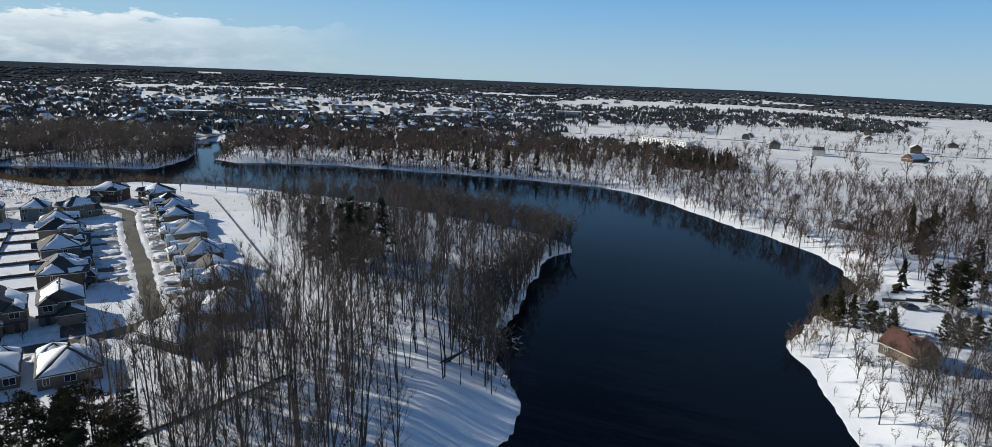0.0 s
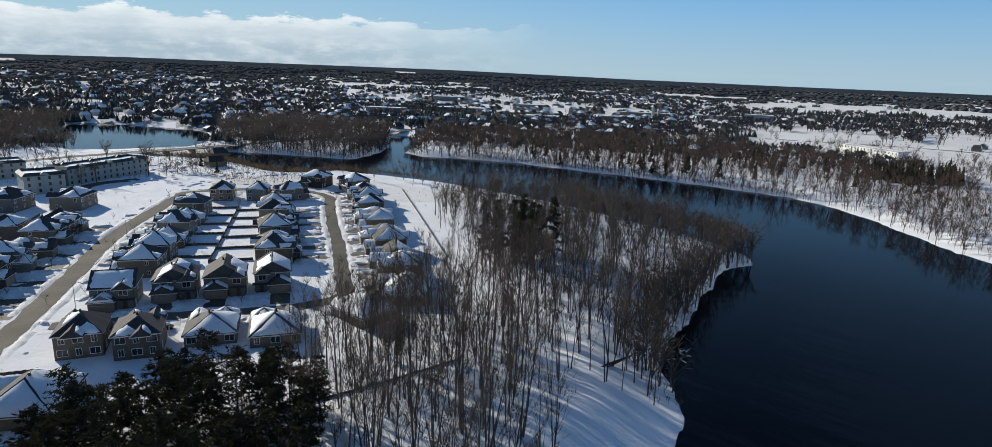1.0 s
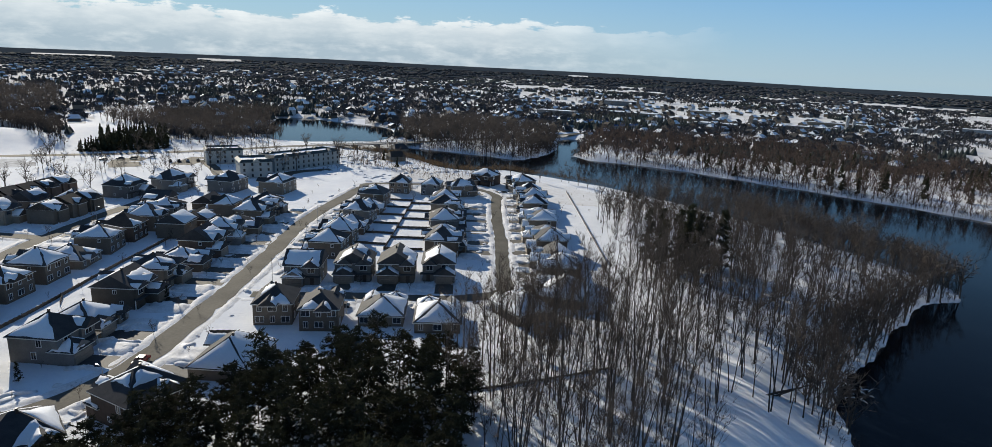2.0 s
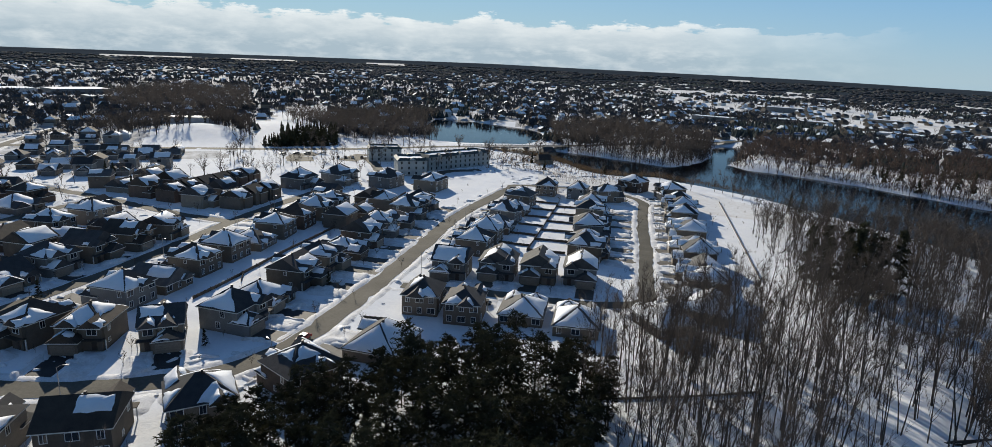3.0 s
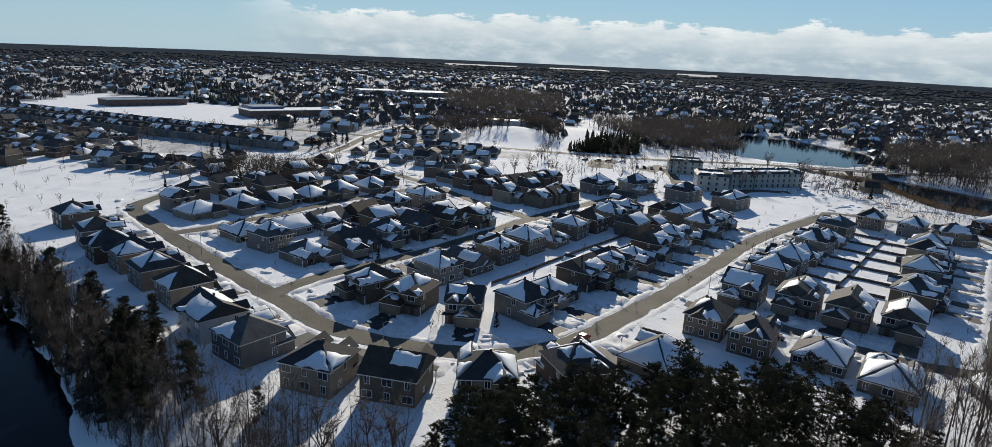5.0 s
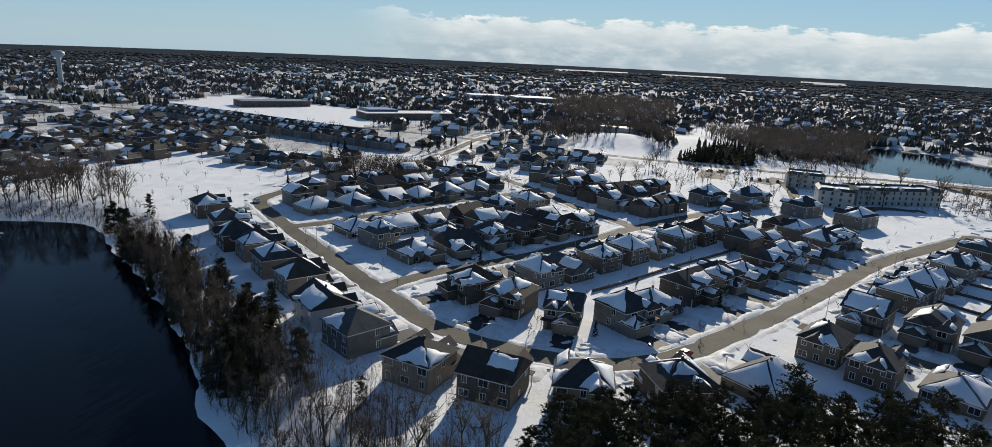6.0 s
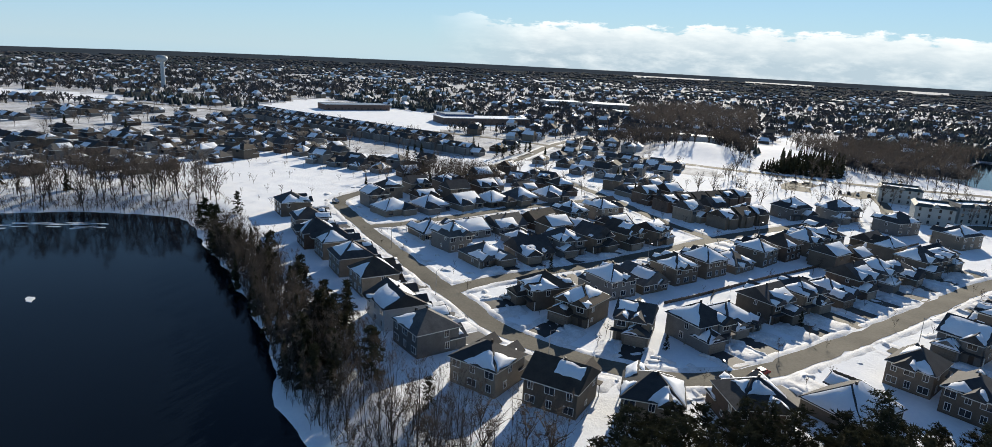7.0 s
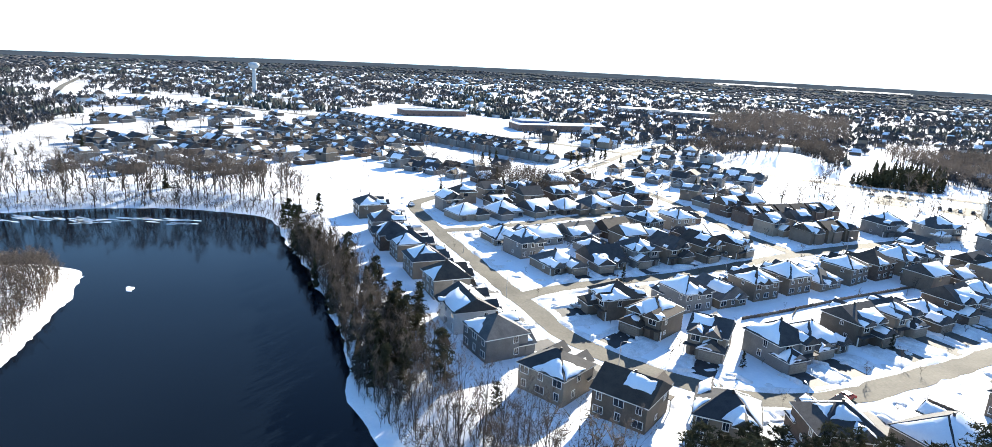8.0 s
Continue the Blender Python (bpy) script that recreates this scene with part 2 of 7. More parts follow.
class Mesh:
    """Collects corners and faces."""

    def __init__(self):
        self.v, self.f, self.m = [], [], []

    def add(self, verts, faces, slot=0):
        k = len(self.v)
        self.v.extend(verts)
        self.f.extend([tuple(i + k for i in face) for face in faces])
        self.m.extend([slot] * len(faces))
        return self

    def box(self, x0, x1, y0, y1, z0, z1, slot=0, at=None):
        p = [(x, y, z) for z in (z0, z1) for x, y in ((x0, y0), (x1, y0), (x1, y1), (x0, y1))]
        if at is not None:
            p = [tuple(at @ Vector(q)) for q in p]
        return self.add(p, [(3, 2, 1, 0), (4, 5, 6, 7), (0, 1, 5, 4), (1, 2, 6, 5), (2, 3, 7, 6), (3, 0, 4, 7)], slot)

    def tube(self, path, radii, sides=5, cap=False):
        rings = []
        for i, p in enumerate(path):
            a, b = path[max(i - 1, 0)], path[min(i + 1, len(path) - 1)]
            way = (b - a).normalized()
            side = way.orthogonal().normalized()
            over = way.cross(side)
            rings.append([tuple(p + radii[i] * (math.cos(2 * math.pi * k / sides) * side + math.sin(2 * math.pi * k / sides) * over)) for k in range(sides)])
        verts = [v for ring in rings for v in ring]
        faces = [(r * sides + k, r * sides + (k + 1) % sides, (r + 1) * sides + (k + 1) % sides, (r + 1) * sides + k)
                 for r in range(len(path) - 1) for k in range(sides)]
        if cap:
            faces.append(tuple(range((len(path) - 1) * sides, len(path) * sides)))
        return self.add(verts, faces)

    def data(self, name, *mats):
        me = bpy.data.meshes.new(name)
        me.from_pydata(self.v, [], self.f)
        for mat in mats:
            me.materials.append(mat)
        if len(mats) > 1:
            me.polygons.foreach_set("material_index", self.m)
        me.update()
        return me


def part(name, mesh, mat, parent=None, label="", at=None):
    """Links a mesh as one object, under a thing where one is given."""
    data = mesh.data(name, mat) if isinstance(mesh, Mesh) else mesh
    ob = new(name, data)
    if parent is not None:
        ob.parent = parent
    if at is not None:
        ob.matrix_basis = at
    if label:
        ob["label"] = label
    return ob


def smooth(me):
    me.polygons.foreach_set("use_smooth", [True] * len(me.polygons))
    return me

# ---------------------------------------------------------------- the plan: water, roads
WATER_Z = -3.8
NEAR_SHORE = [(-99.5, -22.7), (-63, 7.6), (-31.5, 40.3), (-7.6, 78.1), (2.5, 107.1), (6.3, 121), (5, 131), (2.5, 141.1), (1.3, 151.2), (3.8, 161.3), (10.1, 189), (21.4, 230.6),
              (31.5, 243.2), (25.2, 260.8), (0, 284.8), (-50.4, 317.5), (-94.5, 337.7), (-126, 349), (-168.8, 355.3), (-201.6, 357.8), (-229.3, 337.7), (-291.1, 362.9), (-337.7, 356.6)]
FAR_SHORE = [(-325.1, 393.1), (-302.4, 400.7), (-258.3, 405.7), (-220.5, 413.3), (-226.8, 478.8), (-258.3, 554.4), (-239.4, 567), (-216.7, 504), (-196.6, 451.1), (-126, 448.6),
             (-54.2, 432.2), (10.1, 414.5), (65.5, 390.6), (92, 351.5), (108.4, 302.4), (122.2, 269.6), (128.5, 245.7), (122.2, 207.9), (100.8, 185.2), (79.4, 160), (75.6, 144.9), (73.1, 126),
             (70.6, 107.1), (65.5, 63), (56.7, 0), (25.2, -75.6)]
LAKE_SHORE = [(-25.2, -90.7), (-69.3, -93.2), (-110.9, -103.3), (-133.6, -112.1), (-160, -121), (-176.4, -141.1), (-163.8, -189), (-151.2, -264.6), (-189, -283.5), (-220.5, -214.2),
              (-248.2, -163.8), (-252, -131), (-247, -104.6), (-216.7, -85.7), (-186.5, -66.8), (-160, -52.9), (-134.8, -40.3), (-113.4, -31.5)]
POND = [(-567, 491.4), (-428.4, 362.9), (-378, 374.2), (-365.4, 422.1), (-415.8, 493.9), (-491.4, 510.3)]
RIVER = NEAR_SHORE + FAR_SHORE + LAKE_SHORE

MAIN = [(-220.5, 240.7), (-192.5, 179.5), (-165.1, 136.1), (-147, 107.5), (-133.8, 85), (-126.5, 72.3), (-122, 61.5), (-120.7, 52), (-122, 43.5), (-126, 34.5), (-131, 26), (-136.2, 19.3), (-141.8, 14),
        (-149.3, 9), (-157.5, 5.2), (-166.1, 0.6), (-176.1, -4.5), (-187.1, -10), (-202.2, -17.3), (-216.3, -24.5), (-234.2, -32.9), (-250, -40.2), (-264.3, -46.5), (-272.5, -49.3), (-281, -49.2), (-290, -45.2),
        (-302.4, -36.5), (-330.1, -12.6), (-365.4, 10.1), (-428.4, 44.1), (-506.5, 76.9), (-583.4, 121)]
LOOP = [(-220.5, 240.7), (-224.3, 250.7), (-207.9, 264.6), (-189, 273.4), (-173.9, 275.9), (-158.8, 268.4), (-149.9, 254.5), (-129.8, 221.8), (-112.1, 195.3), (-98.3, 172.6), (-89.5, 158.8),
        (-85.7, 149.3), (-92, 139.2), (-100.8, 132.9), (-122.2, 119.7), (-141.1, 105.8)]
SIDE = [(-168.5, -0.5), (-179.5, 12.5), (-190.3, 32.8), (-200.3, 50.4), (-215.5, 73.1), (-234.4, 99.5), (-253.3, 129.8), (-269.6, 161.3), (-282.2, 189)]
CROSS = [(-236.9, 100.8), (-259.6, 90.7), (-288.5, 81.9), (-316.3, 73.1), (-340.2, 64.3), (-390.6, 50.4)]
UPPER = [(-234, -33), (-237.5, -23.5), (-246, -11), (-260.8, 8.8), (-279.7, 32.8), (-297.4, 63), (-306.2, 78.1)]
HIGHWAY = [(-1134, -806.4), (-698, -527.9), (-711.9, -400.7), (-672.8, -294.8), (-630, -189), (-541.8, 12.6), (-459.9, 126), (-409.5, 201.6), (-378, 264.6), (-362.9, 315), (-333.9, 378), (-303.7, 451.1), (-275.9, 535.5), (-239.4, 655.2)]


def curve(points, step=3.0, closed=False):
    """Points at even steps along a smooth line through the given ones."""
    p = [Vector((*q, 0)) for q in points]
    n = len(p)
    dense = []
    for i in range(n if closed else n - 1):
        a, b = p[i], p[(i + 1) % n]
        before = p[i - 1] if closed or i else a * 2 - b
        after = p[(i + 2) % n] if closed or i + 2 < n else b * 2 - a
        for k in range(16):
            t = k / 16
            dense.append(0.5 * ((2 * a) + (b - before) * t + (2 * before - 5 * a + 4 * b - after) * t * t + (3 * a - before - 3 * b + after) * t ** 3))
    if not closed:
        dense.append(p[-1])
    out, walked = [dense[0]], 0.0
    for a, b in zip(dense, dense[1:]):
        walked += (b - a).length
        if walked >= step:
            out.append(b)
            walked = 0.0
    return out


def shore_line(points):
    out = []
    for q in curve(points, 4.0, True):
        w = noise.noise_vector(q * 0.09) * 2.2 + noise.noise_vector(q * 0.3) * 0.7
        out.append((q.x + w.x, q.y + w.y))
    return np.array(out)


SHORES = [shore_line(RIVER), shore_line(POND)]


def inside(poly, x, y):
    hit = np.zeros(x.shape, bool)
    px, py = poly[:, 0], poly[:, 1]
    for (ax, ay), (bx, by) in zip(poly, np.roll(poly, -1, 0)):
        if ay == by:
            continue
        hit ^= ((ay > y) != (by > y)) & (x < (bx - ax) * (y - ay) / (by - ay) + ax)
    return hit


def from_line(poly, x, y, closed=True):
    """Distance from points to a line of corners."""
    best = np.full(x.shape, 1e9)
    ends = np.roll(poly, -1, 0) if closed else poly[1:]
    for (ax, ay), (bx, by) in zip(poly, ends):
        dx, dy = bx - ax, by - ay
        t = np.clip(((x - ax) * dx + (y - ay) * dy) / max(dx * dx + dy * dy, 1e-9), 0, 1)
        best = np.minimum(best, (x - ax - t * dx) ** 2 + (y - ay - t * dy) ** 2)
    return np.sqrt(best)


def shore_distance(x, y):
    """Metres from the water's edge, below zero in the water."""
    d = np.full(x.shape, 1e9)
    for poly in SHORES:
        e = from_line(poly, x, y)
        d = np.minimum(d, np.where(inside(poly, x, y), -e, e))
    return d


def step01(t):
    t = np.clip(t, 0, 1)
    return t * t * (3 - 2 * t)


# height of the land near the horizon, by bearing to the left of +y in degrees
SKYLINE = ([-180, -60, -38, -21, -8, 4, 20, 36, 45, 60, 75, 90, 105, 113, 120, 130, 150, 180], [-47, -43, -31, 0, 2, 10, 34, 42, 50, 44, 36, 26, 8, -4, -18, -34, -43, -47])


def land(x, y):
    """Height of the ground."""
    x, y = np.asarray(x, float), np.asarray(y, float)
    r = np.hypot(x, y)
    bearing = np.degrees(np.arctan2(-x, y))
    z = np.interp(bearing, *SKYLINE) * step01((r - 880) / 3900)
    d = np.full(x.shape, 1e3)
    near = r < 780
    if near.any():
        d[near] = shore_distance(x[near], y[near])
    bank = np.where(d > 0, -3.85 + 3.85 * step01(d / 21.0 + 0.06), -3.85 - np.minimum(-d * 0.35, 3.0))
    z = z + bank
    z += 8 * np.exp(-(((x + 506) / 43) ** 2 + ((y - 199) / 30) ** 2)) + 5 * np.exp(-(((x + 504) / 50) ** 2 + ((y - 271) / 28) ** 2))
    z += np.where(d > 1, 0.10 * np.sin(x * 0.31 + 1.7 * np.sin(y * 0.17)) * np.sin(y * 0.27 + 1.3 * np.sin(x * 0.13)), 0) * np.clip(d / 8, 0, 1)
    return z


def ground_z(x, y):
    return float(land(np.array([x]), np.array([y]))[0])


# open ground that stays white
OPEN = [[(-234.4, -78.1), (-258.3, -88.2), (-292.3, -115.9), (-330.1, -147.4), (-384.3, -107.1), (-337.7, -50.4), (-279.7, -45.4)],
        [(-680.4, -226.8), (-541.8, -27.7), (-602.3, 6.3), (-648.9, 69.3), (-705.6, 25.2), (-869.4, -189)],
        [(-466.2, 138.6), (-560.7, 189), (-592.2, 220.5), (-529.2, 239.4), (-441, 216.7)], [(-598.5, 270.9), (-516.6, 321.3), (-415.8, 258.3), (-434.7, 211.7)],
        [(-434.7, 189), (-352.8, 151.2), (-302.4, 239.4), (-340.2, 302.4), (-415.8, 270.9)],
        [(151.2, 441), (245.7, 573.3), (296.1, 554.4), (258.3, 447.3)], [(270.9, 441), (315, 554.4), (415.8, 541.8), (403.2, 415.8)], [(63, 655.2), (214.2, 567), (270.9, 705.6), (189, 882), (75.6, 806.4)],
        [(-756, 1134), (-630, 1209.6), (-655.2, 1272.6), (-806.4, 1209.6)], [(-686.7, 365.4), (-604.8, 378), (-504, 283.5), (-554.4, 270.9)], [(-667.8, 315), (-718.2, 453.6), (-604.8, 365.4)],
        [(441, 756), (756, 1134), (1008, 1008), (705.6, 567)], [(1134, 2394), (1638, 2142), (1890, 2394), (1260, 2772)], [(-1083.6, 126), (-1033.2, 277.2), (-957.6, 277.2), (-982.8, 126)],
        [(-781.2, -529.2), (-705.6, -541.8), (-655.2, -327.6), (-756, -378)], [(-907.2, -655.2), (-705.6, -630), (-730.8, -554.4), (-907.2, -579.6)]]
OPEN.append([(-290, 200), (-435, 165), (-435, 270), (-415, 360), (-580, 505), (-480, 530), (-375, 440), (-325, 395), (-270, 290)])
OPEN.append([(-472, 140), (-428, 140), (-424, 228), (-472, 228)])
OPEN = [np.array(p, float) for p in OPEN]


def build_ground():
    """One sheet from under the camera to the horizon, finer where the camera looks."""
    angles = np.concatenate([np.linspace(-55, 148, 360), np.linspace(148, 305, 36)[1:-1]])
    radii = np.concatenate([[0.0], np.linspace(15, 415, 165), np.geomspace(419, 4950, 70)])
    a, r = np.meshgrid(np.radians(angles), radii)
    x, y = -np.sin(a) * r, np.cos(a) * r
    z = land(x.ravel(), y.ravel())
    n, rows = len(angles), len(radii)
    verts = np.stack([x.ravel(), y.ravel(), z], 1)
    i = np.arange(rows - 1)[:, None] * n + np.arange(n)[None]
    j = np.arange(rows - 1)[:, None] * n + (np.arange(n)[None] + 1) % n
    faces = np.stack([i, j, j + n, i + n], -1).reshape(-1, 4)
    me = bpy.data.meshes.new("ground")
    me.vertices.add(len(verts))
    me.vertices.foreach_set("co", verts.ravel())
    me.loops.add(faces.size)
    me.loops.foreach_set("vertex_index", faces.ravel())
    me.polygons.add(len(faces))
    me.polygons.foreach_set("loop_start", np.arange(len(faces)) * 4)
    me.materials.append(SNOW)
    for mat in (HAZY_FOREST, STUBBLE, TRODDEN):
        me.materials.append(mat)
    mid = verts[faces].mean(1)
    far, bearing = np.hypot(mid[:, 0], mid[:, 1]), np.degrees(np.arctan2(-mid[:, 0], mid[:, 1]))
    # land past about 2250 m takes the haze-tinted forest colour
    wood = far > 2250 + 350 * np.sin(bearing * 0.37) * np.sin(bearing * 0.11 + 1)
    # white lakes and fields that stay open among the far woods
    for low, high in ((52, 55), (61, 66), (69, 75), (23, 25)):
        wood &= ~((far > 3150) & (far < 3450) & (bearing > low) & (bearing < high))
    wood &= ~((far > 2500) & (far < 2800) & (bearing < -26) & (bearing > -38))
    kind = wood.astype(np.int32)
    # stubble shows through the snow of the fields across the river, the town's ground is trodden and built over
    white = np.zeros(len(mid), bool)
    for poly in OPEN:
        white |= inside(poly, mid[:, 0], mid[:, 1])
    inland = np.ones(len(mid), bool)
    close = far < 700
    inland[close] = shore_distance(mid[close, 0], mid[close, 1]) > 35
    kind[(kind == 0) & (bearing < 40) & (bearing > -70) & (far > 300) & inland] = 2
    kind[(kind == 0) & (bearing >= 40) & (bearing < 135) & (far > 420) & ~white] = 3
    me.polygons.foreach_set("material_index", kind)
    me.update(calc_edges=True)
    me.validate()
    tagged(new("ground", smooth(me)), "snow-covered flat ground reaching to the horizon", "ground", kind="structure")


def build_water():
    for poly, name, words in ((SHORES[0], "water", "dark open river water between snowy banks"), (SHORES[1], "water", "pale blue pond beyond the causeway")):
        bm = bmesh.new()
        x0, y0 = poly.min(0) - 6
        x1, y1 = poly.max(0) + 6
        nx, ny = int((x1 - x0) / 12) + 1, int((y1 - y0) / 12) + 1
        grid = [[None] * (ny + 1) for _ in range(nx + 1)]
        xs, ys = np.linspace(x0, x1, nx + 1), np.linspace(y0, y1, ny + 1)
        gx, gy = np.meshgrid(xs, ys, indexing="ij")
        d = np.where(inside(poly, gx, gy), -1, 1) * from_line(poly, gx, gy)
        keep = d < 14
        for i in range(nx + 1):
            for j in range(ny + 1):
                if keep[i, j]:
                    grid[i][j] = bm.verts.new((xs[i], ys[j], WATER_Z))
        for i in range(nx):
            for j in range(ny):
                c = [grid[i][j], grid[i + 1][j], grid[i + 1][j + 1], grid[i][j + 1]]
                if all(c):
                    bm.faces.new(c)
        me = bpy.data.meshes.new(name)
        bm.to_mesh(me)
        me.materials.append(WATER)
        tagged(new(name, me), words, "water", kind="structure")


def ribbon(points, width, lift, ragged=0.0, step=3.0):
    """A road strip that follows the ground."""
    line = curve(points, step)
    mesh = Mesh()
    cols = [-1.0, -0.5, 0.0, 0.5, 1.0]
    verts, xs, ys = [], [], []
    for i, p in enumerate(line):
        way = (line[min(i + 1, len(line) - 1)] - line[max(i - 1, 0)]).normalized()
        side = Vector((-way.y, way.x, 0))
        for c in cols:
            w = width / 2 + (noise.noise(p * 0.35 + side * 9 * c) * ragged if abs(c) == 1 else 0)
            q = p + side * c * w
            xs.append(q.x), ys.append(q.y)
    zs = land(np.array(xs), np.array(ys))
    verts = [(x, y, max(z, -0.4) + lift) for x, y, z in zip(xs, ys, zs)]
    k = len(cols)
    faces = [(r * k + c, r * k + c + 1, (r + 1) * k + c + 1, (r + 1) * k + c) for r in range(len(line) - 1) for c in range(k - 1)]
    mesh.add(verts, faces)
    return mesh


def snow_bank(points, offset, seed, others=(), high=0.7):
    """A lumpy ridge of ploughed snow along a road's edge."""
    line = curve(points, 1.6)
    mesh = Mesh()
    prof = [(-1.3, -0.1), (-0.6, 0.55), (0.0, 0.8), (0.7, 0.5), (1.5, -0.1)]
    xs, ys, up = [], [], []
    for i, p in enumerate(line):
        way = (line[min(i + 1, len(line) - 1)] - line[max(i - 1, 0)]).normalized()
        side = Vector((-way.y, way.x, 0))
        lump = 0.45 + 1.2 * noise.noise(Vector((i * 0.16, seed, 0))) + 0.5 * noise.noise(Vector((i * 0.55, seed, 3)))
        lump = max(0.05, lump)
        for k, (a, h) in enumerate(prof):
            q = p + side * (offset + a * (0.7 + 0.5 * lump) + 0.4 * noise.noise(Vector((i * 0.4, seed, k))))
            xs.append(q.x), ys.append(q.y), up.append(h * high * lump * (1 + 0.5 * noise.noise(Vector((i * 0.7, seed, k * 3)))))
    xs, ys = np.array(xs), np.array(ys)
    zs = land(xs, ys)
    for other, wide in others:
        near = from_line(np.array([(q.x, q.y) for q in curve(other, 4.0)]), xs, ys, False) < wide / 2 + 1.0
        up = np.where(near, -0.5, up)
    verts = [(x, y, max(z, -0.4) + u) for x, y, z, u in zip(xs, ys, zs, up)]
    k = len(prof)
    faces = [(r * k + c, r * k + c + 1, (r + 1) * k + c + 1, (r + 1) * k + c) for r in range(len(line) - 1) for c in range(k - 1)]
    mesh.add(verts, faces)
    return mesh


build_ground()
build_water()
ROADS = (("main", MAIN, 6.0), ("loop", LOOP, 4.7), ("side", SIDE, 5.2), ("cross", CROSS, 5.2), ("upper", UPPER, 5.0), ("highway", HIGHWAY, 8.0))
for n, (which, points, width) in enumerate(ROADS):
    words = {"main": "wide sanded asphalt street curving between the houses", "loop": "narrow sanded street looping round a block",
             "side": "snow-packed side street between two rows of houses"}.get(which, "ploughed street with packed snow")
    tagged(part("road", ribbon(points, width, 0.06 + 0.012 * n, 0.9), ASPHALT), words, "road", kind="structure")
    if which != "highway":
        for sign in (-1, 1):
            bank = part("snow_bank", smooth(snow_bank(points, sign * (width / 2 + 1.3), n * 7.3 + sign, [(q, w) for key, q, w in ROADS if key != which]).data("snow_bank", BANK_SNOW)), None)
            tagged(bank, "lumpy ridge of ploughed snow along the street", "snow bank", kind="structure")

# ---------------------------------------------------------------- houses


def window_meshes(w, h):
    frame_mesh, pane = Mesh(), Mesh()
    t = 0.09
    for x0, x1, z0, z1 in ((-w / 2 - t, -w / 2, -h / 2 - t, h / 2 + t), (w / 2, w / 2 + t, -h / 2 - t, h / 2 + t), (-w / 2, w / 2, h / 2, h / 2 + t),
                           (-w / 2, w / 2, -h / 2 - t, -h / 2), (-0.03, 0.03, -h / 2, h / 2)):
        frame_mesh.box(x0, x1, -0.07, 0.03, z0, z1)
    pane.box(-w / 2, w / 2, -0.025, 0.02, -h / 2, h / 2)
    return frame_mesh.data("window", WHITE), pane.data("pane", GLASS)


WINDOWS = {"tall": window_meshes(1.0, 1.5), "wide": window_meshes(1.9, 1.4), "small": window_meshes(0.8, 0.9)}
garage_mesh = Mesh()
steps = [(0.0, 0.05)]
for row in range(4):
    steps += [(0.02 + row * 0.55, -0.03), (0.06 + row * 0.55, -0.08), (0.49 + row * 0.55, -0.08), (0.53 + row * 0.55, -0.03)]
steps += [(2.22, -0.03), (2.22, 0.05)]
k = len(steps)
garage_mesh.add([(sx * 2.45, q, z) for sx in (-1, 1) for z, q in steps], [(i, k + i, k + i + 1, i + 1) for i in range(k - 1)] + [tuple(range(k)), tuple(range(2 * k - 1, k - 1, -1))])
GARAGE_DOOR = garage_mesh.data("garage_door", GARAGE)
door_mesh = Mesh()
door_mesh.box(-0.55, 0.55, -0.06, 0.05, 0, 2.1).box(-0.4, 0.4, -0.09, 0, 0.2, 0.9).box(-0.4, 0.4, -0.09, 0, 1.05, 1.95)
FRONT_DOOR = door_mesh.data("door", DOOR)


def roof_block(mesh, cx, cy, w, d, eave, rise, kind="hip", along=None, over=0.45):
    """A hip or gable roof over a rectangle. Returns its slopes."""
    along = along or ("x" if w >= d else "y")
    hw, hd = w / 2 + over, d / 2 + over
    e = eave - over * rise / (min(w, d) / 2) * 0.6
    top = eave + rise
    if along == "x":
        cut = hd * 0.95 if kind == "hip" else 0.0
        r0, r1 = (-max(hw - cut, 0.05), 0), (max(hw - cut, 0.05), 0)
    else:
        cut = hw * 0.95 if kind == "hip" else 0.0
        r0, r1 = (0, -max(hd - cut, 0.05)), (0, max(hd - cut, 0.05))
    c = [(-hw, -hd), (hw, -hd), (hw, hd), (-hw, hd)]
    P = [Vector((cx + x, cy + y, e)) for x, y in c] + [Vector((cx + r0[0], cy + r0[1], top)), Vector((cx + r1[0], cy + r1[1], top))]
    if along == "x":
        slopes, ends = [(0, 1, 5, 4), (2, 3, 4, 5)], [(1, 2, 5), (3, 0, 4)]
    else:
        slopes, ends = [(1, 2, 5, 4), (3, 0, 4, 5)], [(0, 1, 4), (2, 3, 5)]
    low = [p - Vector((0, 0, 0.2)) for p in P]
    k = len(mesh.v)
    mesh.add([tuple(p) for p in P + low], [*slopes, *ends, (9, 8, 7, 6)])
    mesh.add([], [tuple(i + k - len(mesh.v) for i in f) for f in ((6, 7, 1, 0), (7, 8, 2, 1), (8, 9, 3, 2), (9, 6, 0, 3))], 1)
    return [[P[i] for i in f] for f in slopes] + ([[P[i] for i in f] for f in ends] if kind == "hip" else [])


